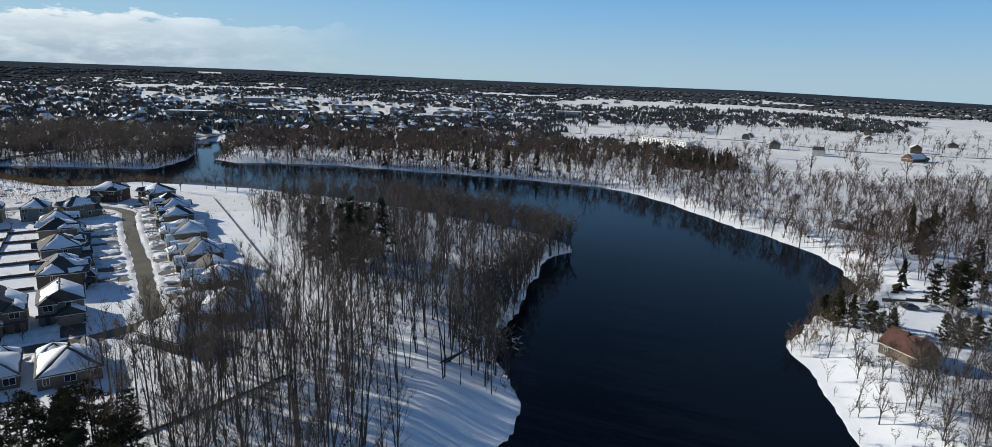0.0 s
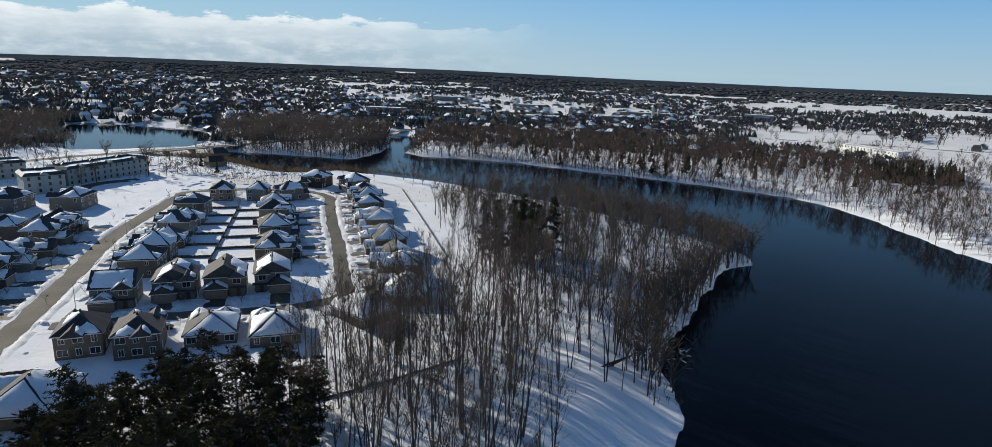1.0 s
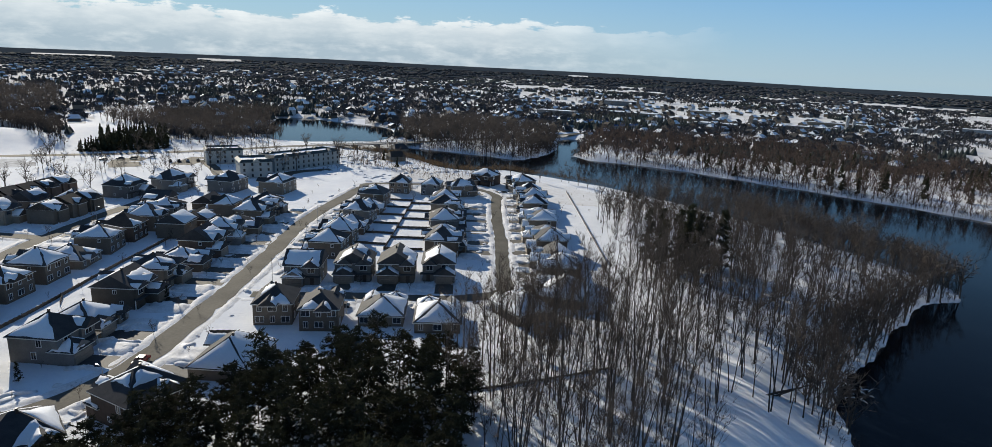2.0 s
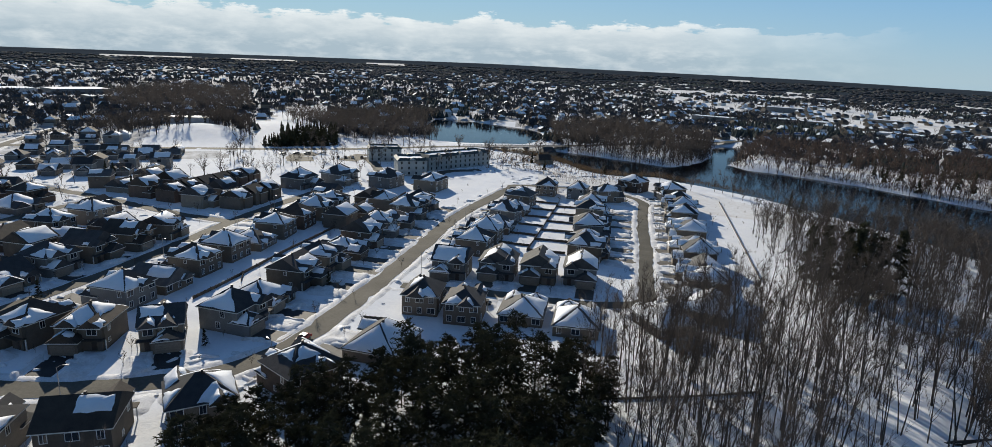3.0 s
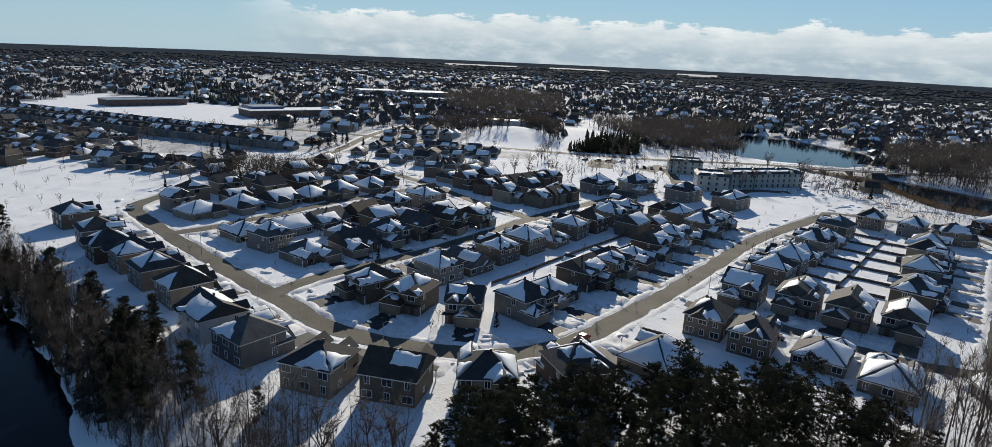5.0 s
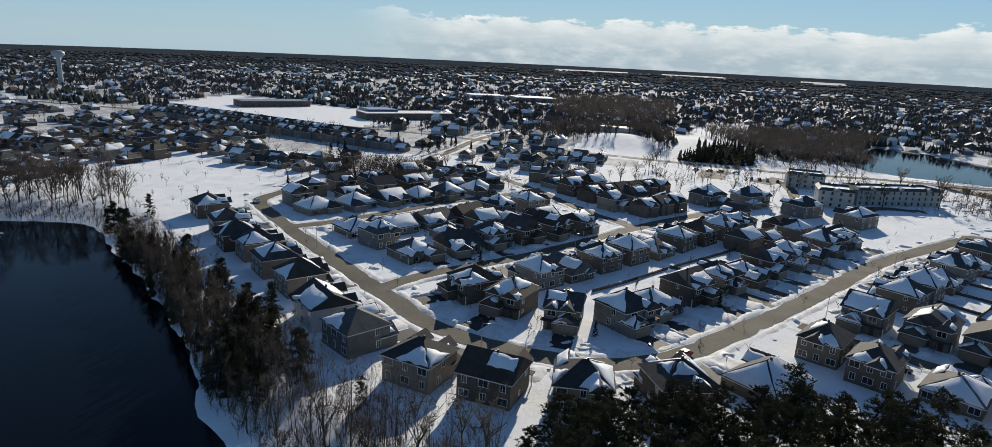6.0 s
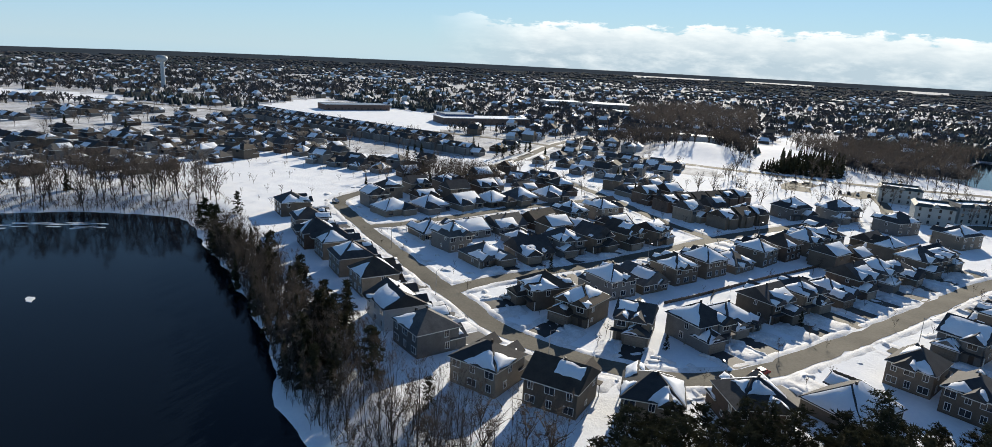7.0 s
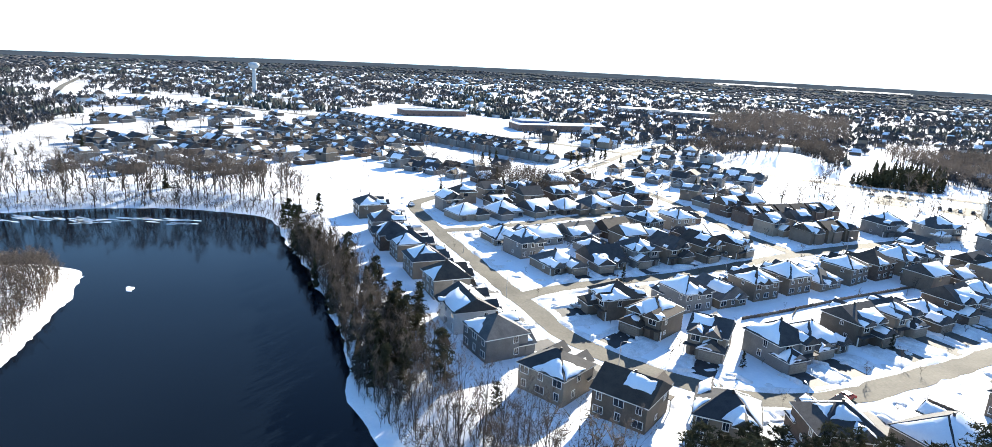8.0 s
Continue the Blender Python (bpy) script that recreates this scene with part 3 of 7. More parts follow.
def snow_patch(mesh, poly, keep, seed, thick=0.22, anchor=None):
    """A pillow of snow on a slope, with an uneven edge."""
    n = (poly[1] - poly[0]).cross(poly[2] - poly[0]).normalized()
    if n.z < 0:
        n = -n
    mid = sum(poly, Vector()) / len(poly)
    pole = mid if anchor is None else mid.lerp(poly[anchor % len(poly)], 0.75)
    ring = []
    for a, b in zip(poly, poly[1:] + poly[:1]):
        for k in range(5):
            q = pole + (a.lerp(b, k / 5) - pole) * keep
            w = noise.noise_vector(q * 0.8 + Vector((seed, 0, 0))) * 0.45 + noise.noise_vector(q * 2.5 + Vector((0, seed, 0))) * 0.15
            w -= n * w.dot(n)
            q = q + w * (1.1 if keep < 0.9 else 0.5)
            if keep > 0.9:
                q = q.lerp(pole, 0.03)
            ring.append(q)
    core = sum(ring, Vector()) / len(ring)
    verts = [tuple(q + n * 0.015) for q in ring] + [tuple(core + (q - core) * 0.86 + n * thick) for q in ring] + [tuple(core + n * thick * 1.25)]
    k = len(ring)
    faces = [(i, (i + 1) % k, k + (i + 1) % k, k + i) for i in range(k)] + [(k + i, k + (i + 1) % k, 2 * k) for i in range(k)]
    mesh.add(verts, faces)


HOUSES = []


def facing(x, y, road):
    """The turn that lets a house's front look at a road."""
    p = min(road, key=lambda q: (q.x - x) ** 2 + (q.y - y) ** 2)
    return math.degrees(math.atan2(p.x - x, -(p.y - y)))


def house(x, y, turn, w=10.0, d=11.5, floors=2, siding=0, shingle=0, seed=0, style="hip", detail=2, name="house", garage=True, label=None, snow=0.55, rise=None, roof_mat=None):
    r = random.Random(seed * 31 + 5)
    z = max(ground_z(x, y), -0.6)
    thing = tagged(new(name), category="house")
    thing.matrix_basis = pose(x, y, z, 0, 0, turn)
    sun = Euler((0, 0, radians(-turn))).to_matrix() @ SUN
    eave = 2.75 * floors + 0.2
    rise = rise or min(w, d) / 2 * r.uniform(0.55, 0.72)
    flip = r.choice((-1, 1))
    walls, roof, slopes = Mesh(), Mesh(), []
    walls.box(-w / 2, w / 2, -d / 2, d / 2, -0.6, eave)
    slopes += roof_block(roof, 0, 0, w, d, eave, rise, "hip" if style == "hip" else "gable", {"cross": "x", "front": "y"}.get(style))
    if style != "hip":
        along_x = (w >= d or style == "cross") and style != "front"
        if along_x:
            walls.add([(-w / 2, -d / 2, eave), (-w / 2, d / 2, eave), (-w / 2, 0, eave + rise * 0.93), (w / 2, -d / 2, eave), (w / 2, d / 2, eave), (w / 2, 0, eave + rise * 0.93)], [(0, 2, 1), (3, 4, 5)])
        else:
            walls.add([(-w / 2, -d / 2, eave), (w / 2, -d / 2, eave), (0, -d / 2, eave + rise * 0.93), (-w / 2, d / 2, eave), (w / 2, d / 2, eave), (0, d / 2, eave + rise * 0.93)], [(0, 1, 2), (3, 5, 4)])
    front = -d / 2
    gx = flip * (w / 2 - 2.9)
    if garage:
        out = r.uniform(1.6, 3.4)
        gh = 3.0 if floors == 2 else 2.9
        walls.box(gx - 2.95, gx + 2.95, front - out, front + 0.5, -0.6, gh)
        slopes += roof_block(roof, gx, front - out / 2 + 1.0, 5.9, out + 2.0, gh, 1.9, r.choice(("hip", "gable")), "y", 0.35)
        walls.add([(gx - 2.9, front - out - 0.02, gh - 0.2), (gx + 2.9, front - out - 0.02, gh - 0.2), (gx, front - out - 0.02, gh + 1.55)], [(0, 1, 2)])
        if detail > 1:
            part("garage_door", GARAGE_DOOR, None, thing, at=pose(gx, front - out - 0.03, 0.05))
    else:
        out = 0.0
    upper = 0.02
    # a cross gable over the entrance, and a porch
    bw = r.uniform(3.2, 4.4)
    bx = -flip * (w / 2 - bw / 2 - 0.2)
    if detail > 1 or r.random() < 0.6:
        walls.box(bx - bw / 2, bx + bw / 2, front - 0.7, front + 0.2, -0.6, eave)
        slopes += roof_block(roof, bx, front + bw * 0.25, bw, bw + 1.2, eave, bw * 0.42, "gable", "y", 0.3)
        walls.add([(bx - bw / 2, front - 0.71, eave - 0.1), (bx + bw / 2, front - 0.71, eave - 0.1), (bx, front - 0.71, eave + bw * 0.38)], [(0, 1, 2)])
        if floors == 2 and garage and r.random() < 0.65:
            uw = r.uniform(3.0, 4.2)
            walls.box(gx - uw / 2, gx + uw / 2, front - 0.35, front + 0.2, 3.0, eave)
            slopes += roof_block(roof, gx, front + uw * 0.3, uw, uw + 0.9, eave, uw * 0.42, "gable", "y", 0.3)
            walls.add([(gx - uw / 2, front - 0.36, eave - 0.1), (gx + uw / 2, front - 0.36, eave - 0.1), (gx, front - 0.36, eave + uw * 0.38)], [(0, 1, 2)])
            upper = 0.36
        rear = r.random()
        if rear < 0.5 and detail > 1:
            rw = r.uniform(3.0, 4.0)
            rx = r.uniform(-1, 1) * (w / 2 - rw / 2)
            slopes += roof_block(roof, rx, d / 2 - rw * 0.2, rw, rw + 0.8, eave, rw * 0.42, "gable", "y", 0.3)
            walls.add([(rx - rw / 2, d / 2 + 0.05, eave - 0.1), (rx + rw / 2, d / 2 + 0.05, eave - 0.1), (rx, d / 2 + 0.05, eave + rw * 0.36)], [(0, 2, 1)])
    part("wall", walls, SIDINGS[siding], thing)
    part("roof", roof.data("roof", roof_mat or SHINGLES[shingle], TRIM), None, thing)
    laid = 0
    for s, poly in enumerate(slopes):
        n = (poly[1] - poly[0]).cross(poly[2] - poly[0]).normalized()
        n = n if n.z > 0 else -n
        lit = n.dot(sun)
        chance = (0.97, 0.85, 0.5)[0 if lit < 0.2 else 1 if lit < 0.55 else 2] * (0.5 + snow * 0.75)
        if r.random() > chance:
            continue
        if detail == 1 and laid == 3:
            continue
        laid += 1
        mesh = Mesh()
        if snow > 0.85 or (lit < 0.45 and r.random() < snow * 0.6):
            snow_patch(mesh, poly, r.uniform(0.93, 0.99) if snow > 0.94 else r.uniform(0.84, 0.97), seed + s)
        else:
            snow_patch(mesh, poly, r.uniform(0.42, 0.8), seed + s, 0.2, r.randrange(4))
        part("roof_snow", smooth(mesh.data("roof_snow", ROOF_SNOW)), None, thing)

    # direction from the house to the point below the camera
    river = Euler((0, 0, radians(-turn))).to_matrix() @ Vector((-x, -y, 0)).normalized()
    HOUSES.append((x, y))

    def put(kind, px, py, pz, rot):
        # windows only in the fronts and in walls turned toward the camera's spot
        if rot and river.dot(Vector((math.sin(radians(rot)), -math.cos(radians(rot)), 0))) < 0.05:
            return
        frame_me, pane_me = WINDOWS[kind]
        if detail > 1:
            win = part("window", frame_me, None, thing, at=pose(px, py, pz, 0, 0, rot))
            part("pane", pane_me, None, win)
        else:
            part("window", pane_me, None, thing, at=pose(px, py, pz, 0, 0, rot))

    top = eave - 1.35
    if detail > 1:
        part("door", FRONT_DOOR, None, thing, at=pose(bx - flip * 0.3, front - 0.72, 0.15))
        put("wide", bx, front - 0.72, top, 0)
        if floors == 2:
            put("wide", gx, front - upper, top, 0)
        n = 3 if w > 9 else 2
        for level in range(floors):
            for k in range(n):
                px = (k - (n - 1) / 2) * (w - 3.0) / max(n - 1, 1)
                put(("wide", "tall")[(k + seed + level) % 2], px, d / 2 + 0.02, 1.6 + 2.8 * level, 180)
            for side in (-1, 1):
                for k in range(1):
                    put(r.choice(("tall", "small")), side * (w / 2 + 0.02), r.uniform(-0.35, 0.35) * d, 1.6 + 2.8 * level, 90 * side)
        vent = Mesh()
        vx, vy = r.uniform(-1, 1), r.uniform(-0.5, 0.5)
        vent.box(vx - 0.2, vx + 0.2, vy - 0.2, vy + 0.2, eave + rise * 0.6, eave + rise + 0.5)
        part("vent", vent, DOOR, thing)
        post = Mesh()
        px = bx - flip * (bw / 2 + 0.6)
        post.box(px - 0.1, px + 0.1, front - 0.65, front - 0.45, -0.2, 2.5)
        part("porch_post", post, TRIM, thing)
        porch = Mesh()
        porch.box(bx - bw / 2 - 0.8, bx + bw / 2 + 0.4, front - 2.0, front - 0.1, 2.6, 2.78)
        part("porch_roof", porch, roof_mat or SHINGLES[shingle], thing)
    else:
        put("wide", bx, front - 0.72, top, 0)
        put("wide", 0.5, d / 2 + 0.02, top, 180)
    colours = ("beige-sided", "tan-sided", "grey-sided", "white-sided", "brown brick")
    roofs = ("charcoal", "brown", "grey")
    words = label or f"{colours[siding]} {'two-storey' if floors == 2 else 'one-storey'} house with snow on its {roofs[shingle]} {'hip' if style == 'hip' else 'gable'} roof"
    return tagged(thing, words, group="suburban houses")


LINES = {key: curve(points, 2.0) for key, points, _ in ROADS}


def driveway(x, y, turn, length, mat, width=5.2):
    m = pose(x, y, 0, 0, 0, turn)
    mesh, cols = Mesh(), 6
    pts = [m @ Vector((sx * width / 2, -k / cols * length, 0)) for k in range(cols + 1) for sx in (-1, 1)]
    zs = land(np.array([p.x for p in pts]), np.array([p.y for p in pts]))
    mesh.add([(p.x, p.y, zz + 0.035) for p, zz in zip(pts, zs)], [(2 * k, 2 * k + 1, 2 * k + 3, 2 * k + 2) for k in range(cols)])
    tagged(part("driveway", mesh, mat), "shovelled asphalt driveway between snow heaps", "driveway", kind="structure")


seed_at = [100]
FRONTS = []
YARDS = []


def yard_snow(m, x0, x1, y0, y1, high, seed):
    """A shovelled block of snow between two drives: steep lumpy sides and a rolling top."""
    mesh = Mesh()
    nx, ny = max(int(abs(x1 - x0) / 1.1), 3), max(int(abs(y1 - y0) / 1.2), 4)
    pts, up = [], []
    for i in range(nx + 1):
        for j in range(ny + 1):
            a, b = i / nx, j / ny
            q = m @ Vector((x0 + (x1 - x0) * a, y0 + (y1 - y0) * b, 0))
            rim = min(a, 1 - a, b, 1 - b)
            lump = 0.75 + 0.7 * noise.noise(q * 0.28 + Vector((seed, 0, 0))) + 0.35 * noise.noise(q * 0.8)
            w = noise.noise_vector(q * 0.5 + Vector((0, seed, 0))) * (0.5 if rim == 0 else 0.3)
            pts.append((q.x + w.x, q.y + w.y))
            up.append(-0.12 if rim == 0 else high * max(lump, 0.15) * (1.25 if rim < 0.2 else 0.9))
    zs = land(np.array([p[0] for p in pts]), np.array([p[1] for p in pts]))
    mesh.add([(p[0], p[1], z + h) for p, z, h in zip(pts, zs, up)], [(i * (ny + 1) + j, (i + 1) * (ny + 1) + j, (i + 1) * (ny + 1) + j + 1, i * (ny + 1) + j + 1) for i in range(nx) for j in range(ny)])
    YARDS.append(mesh)


def row_of_houses(places, road, detail=2, front=None, **common):
    """Houses with their fronts to a road: x, y, floors, siding, shingle, style letter, width."""
    for x, y, floors, siding, shingle, style, w in places:
        seed_at[0] += 1
        turn = facing(x, y, LINES[road]) if front is None else front
        w *= 0.95
        house(x, y, turn, w, 10.5 if floors == 2 else 12.0, floors, siding, shingle, seed_at[0], {"h": "hip", "g": "gable", "c": "cross", "f": "front"}[style], detail, **common)
        if detail > 1:
            r = random.Random(seed_at[0] * 31 + 5)
            r.uniform(0, 1)
            flip = r.choice((-1, 1))
            p = min(LINES[road], key=lambda q: (q.x - x) ** 2 + (q.y - y) ** 2)
            gap = math.hypot(p.x - x, p.y - y)
            m = pose(x, y, 0, 0, 0, turn) @ Vector((flip * (w / 2 - 2.9), -5.0, 0))
            driveway(m.x, m.y, turn, gap - 5.0 - 3.4, SANDED if road == "loop" or y > 85 else DRIVE)
            here = pose(x, y, 0, 0, 0, turn)
            if gap > 13:
                drive_x = flip * (w / 2 - 2.9)
                yard_snow(here, -flip * 7.0, drive_x - flip * 2.9, -gap + 4.0, -7.0, r.uniform(0.35, 0.75), seed_at[0])
                yard_snow(here, drive_x + flip * 2.9, drive_x + flip * r.uniform(4.2, 5.0), -gap + 4.0, -7.5, r.uniform(0.5, 0.9), seed_at[0] + 50)
            for k in range(2):
                for s in (-1, 1):
                    q = m + Euler((0, 0, radians(turn))).to_matrix() @ Vector((s * r.uniform(3.1, 3.9), -3.0 - k * (gap - 11.0) / 3.6, 0))
                    FRONTS.append((q.x, q.y, r.uniform(0.7, 1.5)))
            for k in range(1):
                q = pose(x, y, 0, 0, 0, turn) @ Vector((-flip * r.uniform(0.5, w / 2 + 0.5), -r.uniform(8.5, max(gap - 5.0, 9.5)), 0))
                FRONTS.append((q.x, q.y, r.uniform(1.0, 2.2)))


def along(x0, y0, way, offsets, side):
    """Places beside a straight line."""
    a = math.hypot(*way)
    ux, uy = way[0] / a, way[1] / a
    return [(x0 + ux * s - uy * side, y0 + uy * s + ux * side) for s in offsets]


# along the lake, backs to the water
row_of_houses([(-250.5, -63.5, 2, 1, 0, "h", 12.0), (-226, -51.5, 2, 2, 0, "h", 11.0), (-209, -45, 2, 4, 0, "h", 11.0), (-198.5, -37, 2, 0, 0, "h", 10.0), (-184, -29.5, 2, 0, 0, "h", 11.5),
               (-169, -21, 2, 0, 1, "h", 11.0), (-148, -13, 2, 3, 0, "c", 13.0), (-134, -5, 2, 2, 2, "h", 11.5)], "main", snow=0.12)
# on the bend, backs to the wood
row_of_houses([(-118.3, 8.2, 2, 0, 0, "h", 11.5), (-111, 22, 2, 1, 1, "c", 11.5)], "main", snow=0.3)
row_of_houses([(-106.3, 38.5, 2, 1, 0, "h", 11.5), (-105, 57.3, 2, 4, 0, "h", 12.0)], "main", snow=0.6)
row_of_houses([(-107.8, 78.6, 1, 1, 0, "h", 15.5)], "main", snow=0.95, garage=False)
row_of_houses([(-121.2, 101.3, 2, 1, 0, "h", 9.5), (-109.7, 105.2, 2, 1, 0, "h", 9.5)], "loop", snow=0.3)
row_of_houses([(-100.4, 116.8, 1, 0, 2, "h", 11.5), (-86.8, 121.5, 1, 0, 2, "h", 11.5)], "loop", front=214.0, snow=0.9)
row_of_houses([(-72.5, 139, 1, 1, 2, "h", 11.5), (-69, 157, 1, 1, 2, "h", 15.5)], "loop", snow=0.97)
# outside the loop street
loop_out = along(-77, 171.5, (-47, 73), (0, 15.0, 30, 45, 60, 75, 90, 104, 118), 0)
looks = ((2, 1, 2, "h", 11.5), (1, 0, 2, "c", 12.0), (2, 1, 2, "h", 11.5), (1, 1, 2, "h", 12.0), (2, 0, 2, "h", 11.5), (1, 2, 2, "h", 12.0), (2, 0, 0, "h", 11.0), (2, 1, 0, "h", 11.0), (2, 2, 0, "h", 11.0))
row_of_houses([(*p, *q) for p, q in zip(loop_out[:6], looks)], "loop", snow=0.97)
row_of_houses([(*p, *q) for p, q in zip(loop_out[6:], looks[6:])], "loop", snow=0.65)
row_of_houses([(-157, 291.5, 2, 1, 0, "h", 12.0), (-179.5, 292.5, 2, 4, 0, "h", 13.0)], "loop", snow=0.55)
# inside the loop street
row_of_houses([(-137.5, 126, 2, 2, 0, "c", 10.5), (-128, 136.5, 2, 2, 2, "f", 11.0), (-117.8, 143.7, 2, 0, 2, "f", 11.0), (-108.6, 152, 2, 2, 2, "f", 10.0)], "loop", front=34.0, snow=0.65)
inner = along(-122, 172.5, (-43, 62), (0, 15, 29, 43, 57, 71), 0)
looks = ((2, 1, 2, "h", 11.0), (1, 0, 2, "h", 11.5), (2, 2, 0, "h", 11.0), (1, 1, 2, "h", 11.5), (2, 0, 0, "h", 11.0), (2, 1, 0, "h", 11.0))
row_of_houses([(*p, *q) for p, q in zip(inner, looks)], "loop", snow=0.7)
main_in = along(-150, 147.5, (-45, 77), (0, 15, 31, 47, 63, 79), 0)
row_of_houses([(*p, *q) for p, q in zip(main_in, looks[::-1])], "main", snow=0.65)
row_of_houses([(-199.5, 245, 2, 1, 0, "h", 10.0), (-185, 251.5, 2, 2, 0, "h", 9.0), (-172.5, 257, 2, 0, 2, "h", 9.0)], "loop", snow=0.4)
# between the main street and the side street
row_of_houses([(-163.2, 25.2, 2, 1, 1, "h", 11.0)], "main", snow=0.12)
row_of_houses([(-153.3, 34, 2, 1, 1, "h", 10.5), (-144, 45.5, 2, 0, 0, "c", 9.0), (-142.5, 60.5, 2, 2, 0, "h", 11.0), (-151, 71, 1, 0, 0, "h", 13.0)], "main", snow=0.5)
main_out = along(-159.5, 85.5, (-46, 78), (0, 15, 30, 44, 58, 72, 88, 102), 0)
looks = ((2, 1, 0, "c", 11.0), (2, 0, 0, "h", 11.0), (1, 1, 0, "h", 11.5), (2, 4, 0, "c", 10.5), (2, 2, 2, "h", 11.0), (1, 0, 0, "h", 11.5), (2, 1, 0, "h", 11.0), (2, 0, 0, "h", 11.0))
row_of_houses([(*p, *q) for p, q in zip(main_out, looks)], "main", snow=0.7)
side_in = along(-172.5, 46, (-52, 86), (0, 12.5, 27, 41.5, 55, 70, 84, 99, 113), 0)
looks = ((2, 2, 0, "h", 10.5), (1, 0, 2, "g", 11.0), (2, 1, 1, "h", 10.5), (2, 1, 0, "h", 10.5), (1, 0, 2, "h", 11.5), (2, 1, 0, "h", 11.0), (2, 4, 1, "h", 11.0), (2, 0, 0, "h", 11.0), (2, 2, 0, "h", 11.0))
row_of_houses([(*p, *q) for p, q in zip(side_in, looks)], "side", snow=0.65)
# beyond the side street
side_out = along(-198, 10.5, (-36, 72), (0, 17, 31, 44, 58, 72), 0)
looks = ((1, 0, 2, "h", 12.5), (1, 0, 0, "c", 12.5), (2, 2, 0, "h", 10.5), (2, 1, 0, "g", 10.5), (2, 0, 1, "g", 10.5), (2, 1, 0, "c", 10.5))
row_of_houses([(*p, *q) for p, q in zip(side_out, looks)], "side", snow=0.55)
row_of_houses([(-224.5, -8, 1, 0, 0, "h", 12.0), (-211.5, 0, 2, 2, 2, "h", 10.0), (-229, 5.5, 1, 2, 2, "g", 13.5), (-238, 19.5, 1, 2, 2, "g", 14.5), (-246, 34, 1, 4, 1, "g", 13.5), (-255, 48, 2, 1, 0, "h", 11.0), (-264, 63, 2, 0, 0, "h", 11.0)], "upper", snow=0.65)
row_of_houses([(-258, -25, 1, 0, 0, "h", 14), (-266, -10, 1, 2, 0, "h", 13.5), (-274.5, 4, 1, 0, 0, "c", 13.5), (-282, 17, 1, 1, 0, "h", 13.5), (-290, 30, 1, 0, 2, "h", 13.5), (-299, 46, 1, 2, 0, "h", 13.5)], "upper", detail=1, snow=0.95)

# ---------------------------------------------------------------- trees


def bare_tree_meshes(seed, high=18.0, spread=0.42, twigs=420, stems=(1, 1, 2, 3), clear=0.32):
    """Slim stems with branches that rise at a sharp angle, and the crown of fine twigs."""
    r = random.Random(seed)
    trunk, crown = Mesh(), Mesh()
    tips = []
    count = r.choice(stems)
    for stem in range(count):
        a = r.uniform(0, 6.283)
        lean = r.uniform(0.0, 0.06) if count == 1 else r.uniform(0.08, 0.2)
        way = Vector((math.cos(a) * lean, math.sin(a) * lean, 1)).normalized()
        tall = high * (1.0 if stem == 0 else r.uniform(0.75, 0.97))
        foot = high * 0.0105 * (1.0 if count == 1 else 0.75)
        path, q = [Vector((way.x * 2, way.y * 2, -0.5))], Vector((way.x * 2, way.y * 2, -0.5))
        for k in range(7):
            way = (way + Vector((r.uniform(-1, 1), r.uniform(-1, 1), 0.6)) * 0.045).normalized()
            q = q + way * (tall + 0.5) / 7
            path.append(q)
        radii = [foot * (1 - 0.88 * (k / 7) ** 1.1) for k in range(8)]
        trunk.tube(path, radii, 5)
        for b in range(r.randint(11, 15) if count == 1 else r.randint(7, 10)):
            t = clear + (0.97 - clear) * r.random() ** 0.85
            k = min(int(t * 7), 6)
            p = path[k].lerp(path[k + 1], t * 7 - k)
            up = (path[k + 1] - path[k]).normalized()
            a = r.uniform(0, 6.283)
            v = (up + Vector((math.cos(a), math.sin(a), 0)) * spread * r.uniform(0.7, 1.5)).normalized()
            length = tall * (0.36 * (1 - t) + 0.12) * r.uniform(0.75, 1.2)
            arm, w = [p], v
            for _ in range(3):
                w = (w + Vector((r.uniform(-0.5, 0.5), r.uniform(-0.5, 0.5), r.uniform(0.1, 0.7))) * 0.22).normalized()
                arm.append(arm[-1] + w * length / 3)
            rad = radii[k] * 0.42
            trunk.tube(arm, [rad, rad * 0.75, rad * 0.5, rad * 0.2], 3)
            tips += [(arm[2], w), (arm[3], w), (arm[3], w)]
            for _ in range(3):
                m = r.uniform(0.25, 0.95) * 3
                n = min(int(m), 2)
                base = arm[n].lerp(arm[n + 1], m - n)
                u = (w + Vector((r.uniform(-1, 1), r.uniform(-1, 1), r.uniform(-0.1, 0.7))) * 0.6).normalized()
                end = base + u * length * r.uniform(0.3, 0.55)
                trunk.tube([base, end], [rad * 0.35, rad * 0.12], 3)
                tips += [(base.lerp(end, 0.5), u), (end, u)]
    for _ in range(twigs):
        p, w = r.choice(tips)
        v = (w + Vector((r.uniform(-1, 1), r.uniform(-1, 1), r.uniform(-0.3, 0.9))) * 0.6).normalized()
        length, rad = r.uniform(0.8, 2.3), r.uniform(0.014, 0.026)
        side = Matrix.Rotation(r.uniform(0, 6.283), 3, v) @ v.orthogonal().normalized()
        crown.add([tuple(p + side * rad), tuple(p - side * rad), tuple(p + v * length)], [(0, 1, 2)])
    return trunk, crown


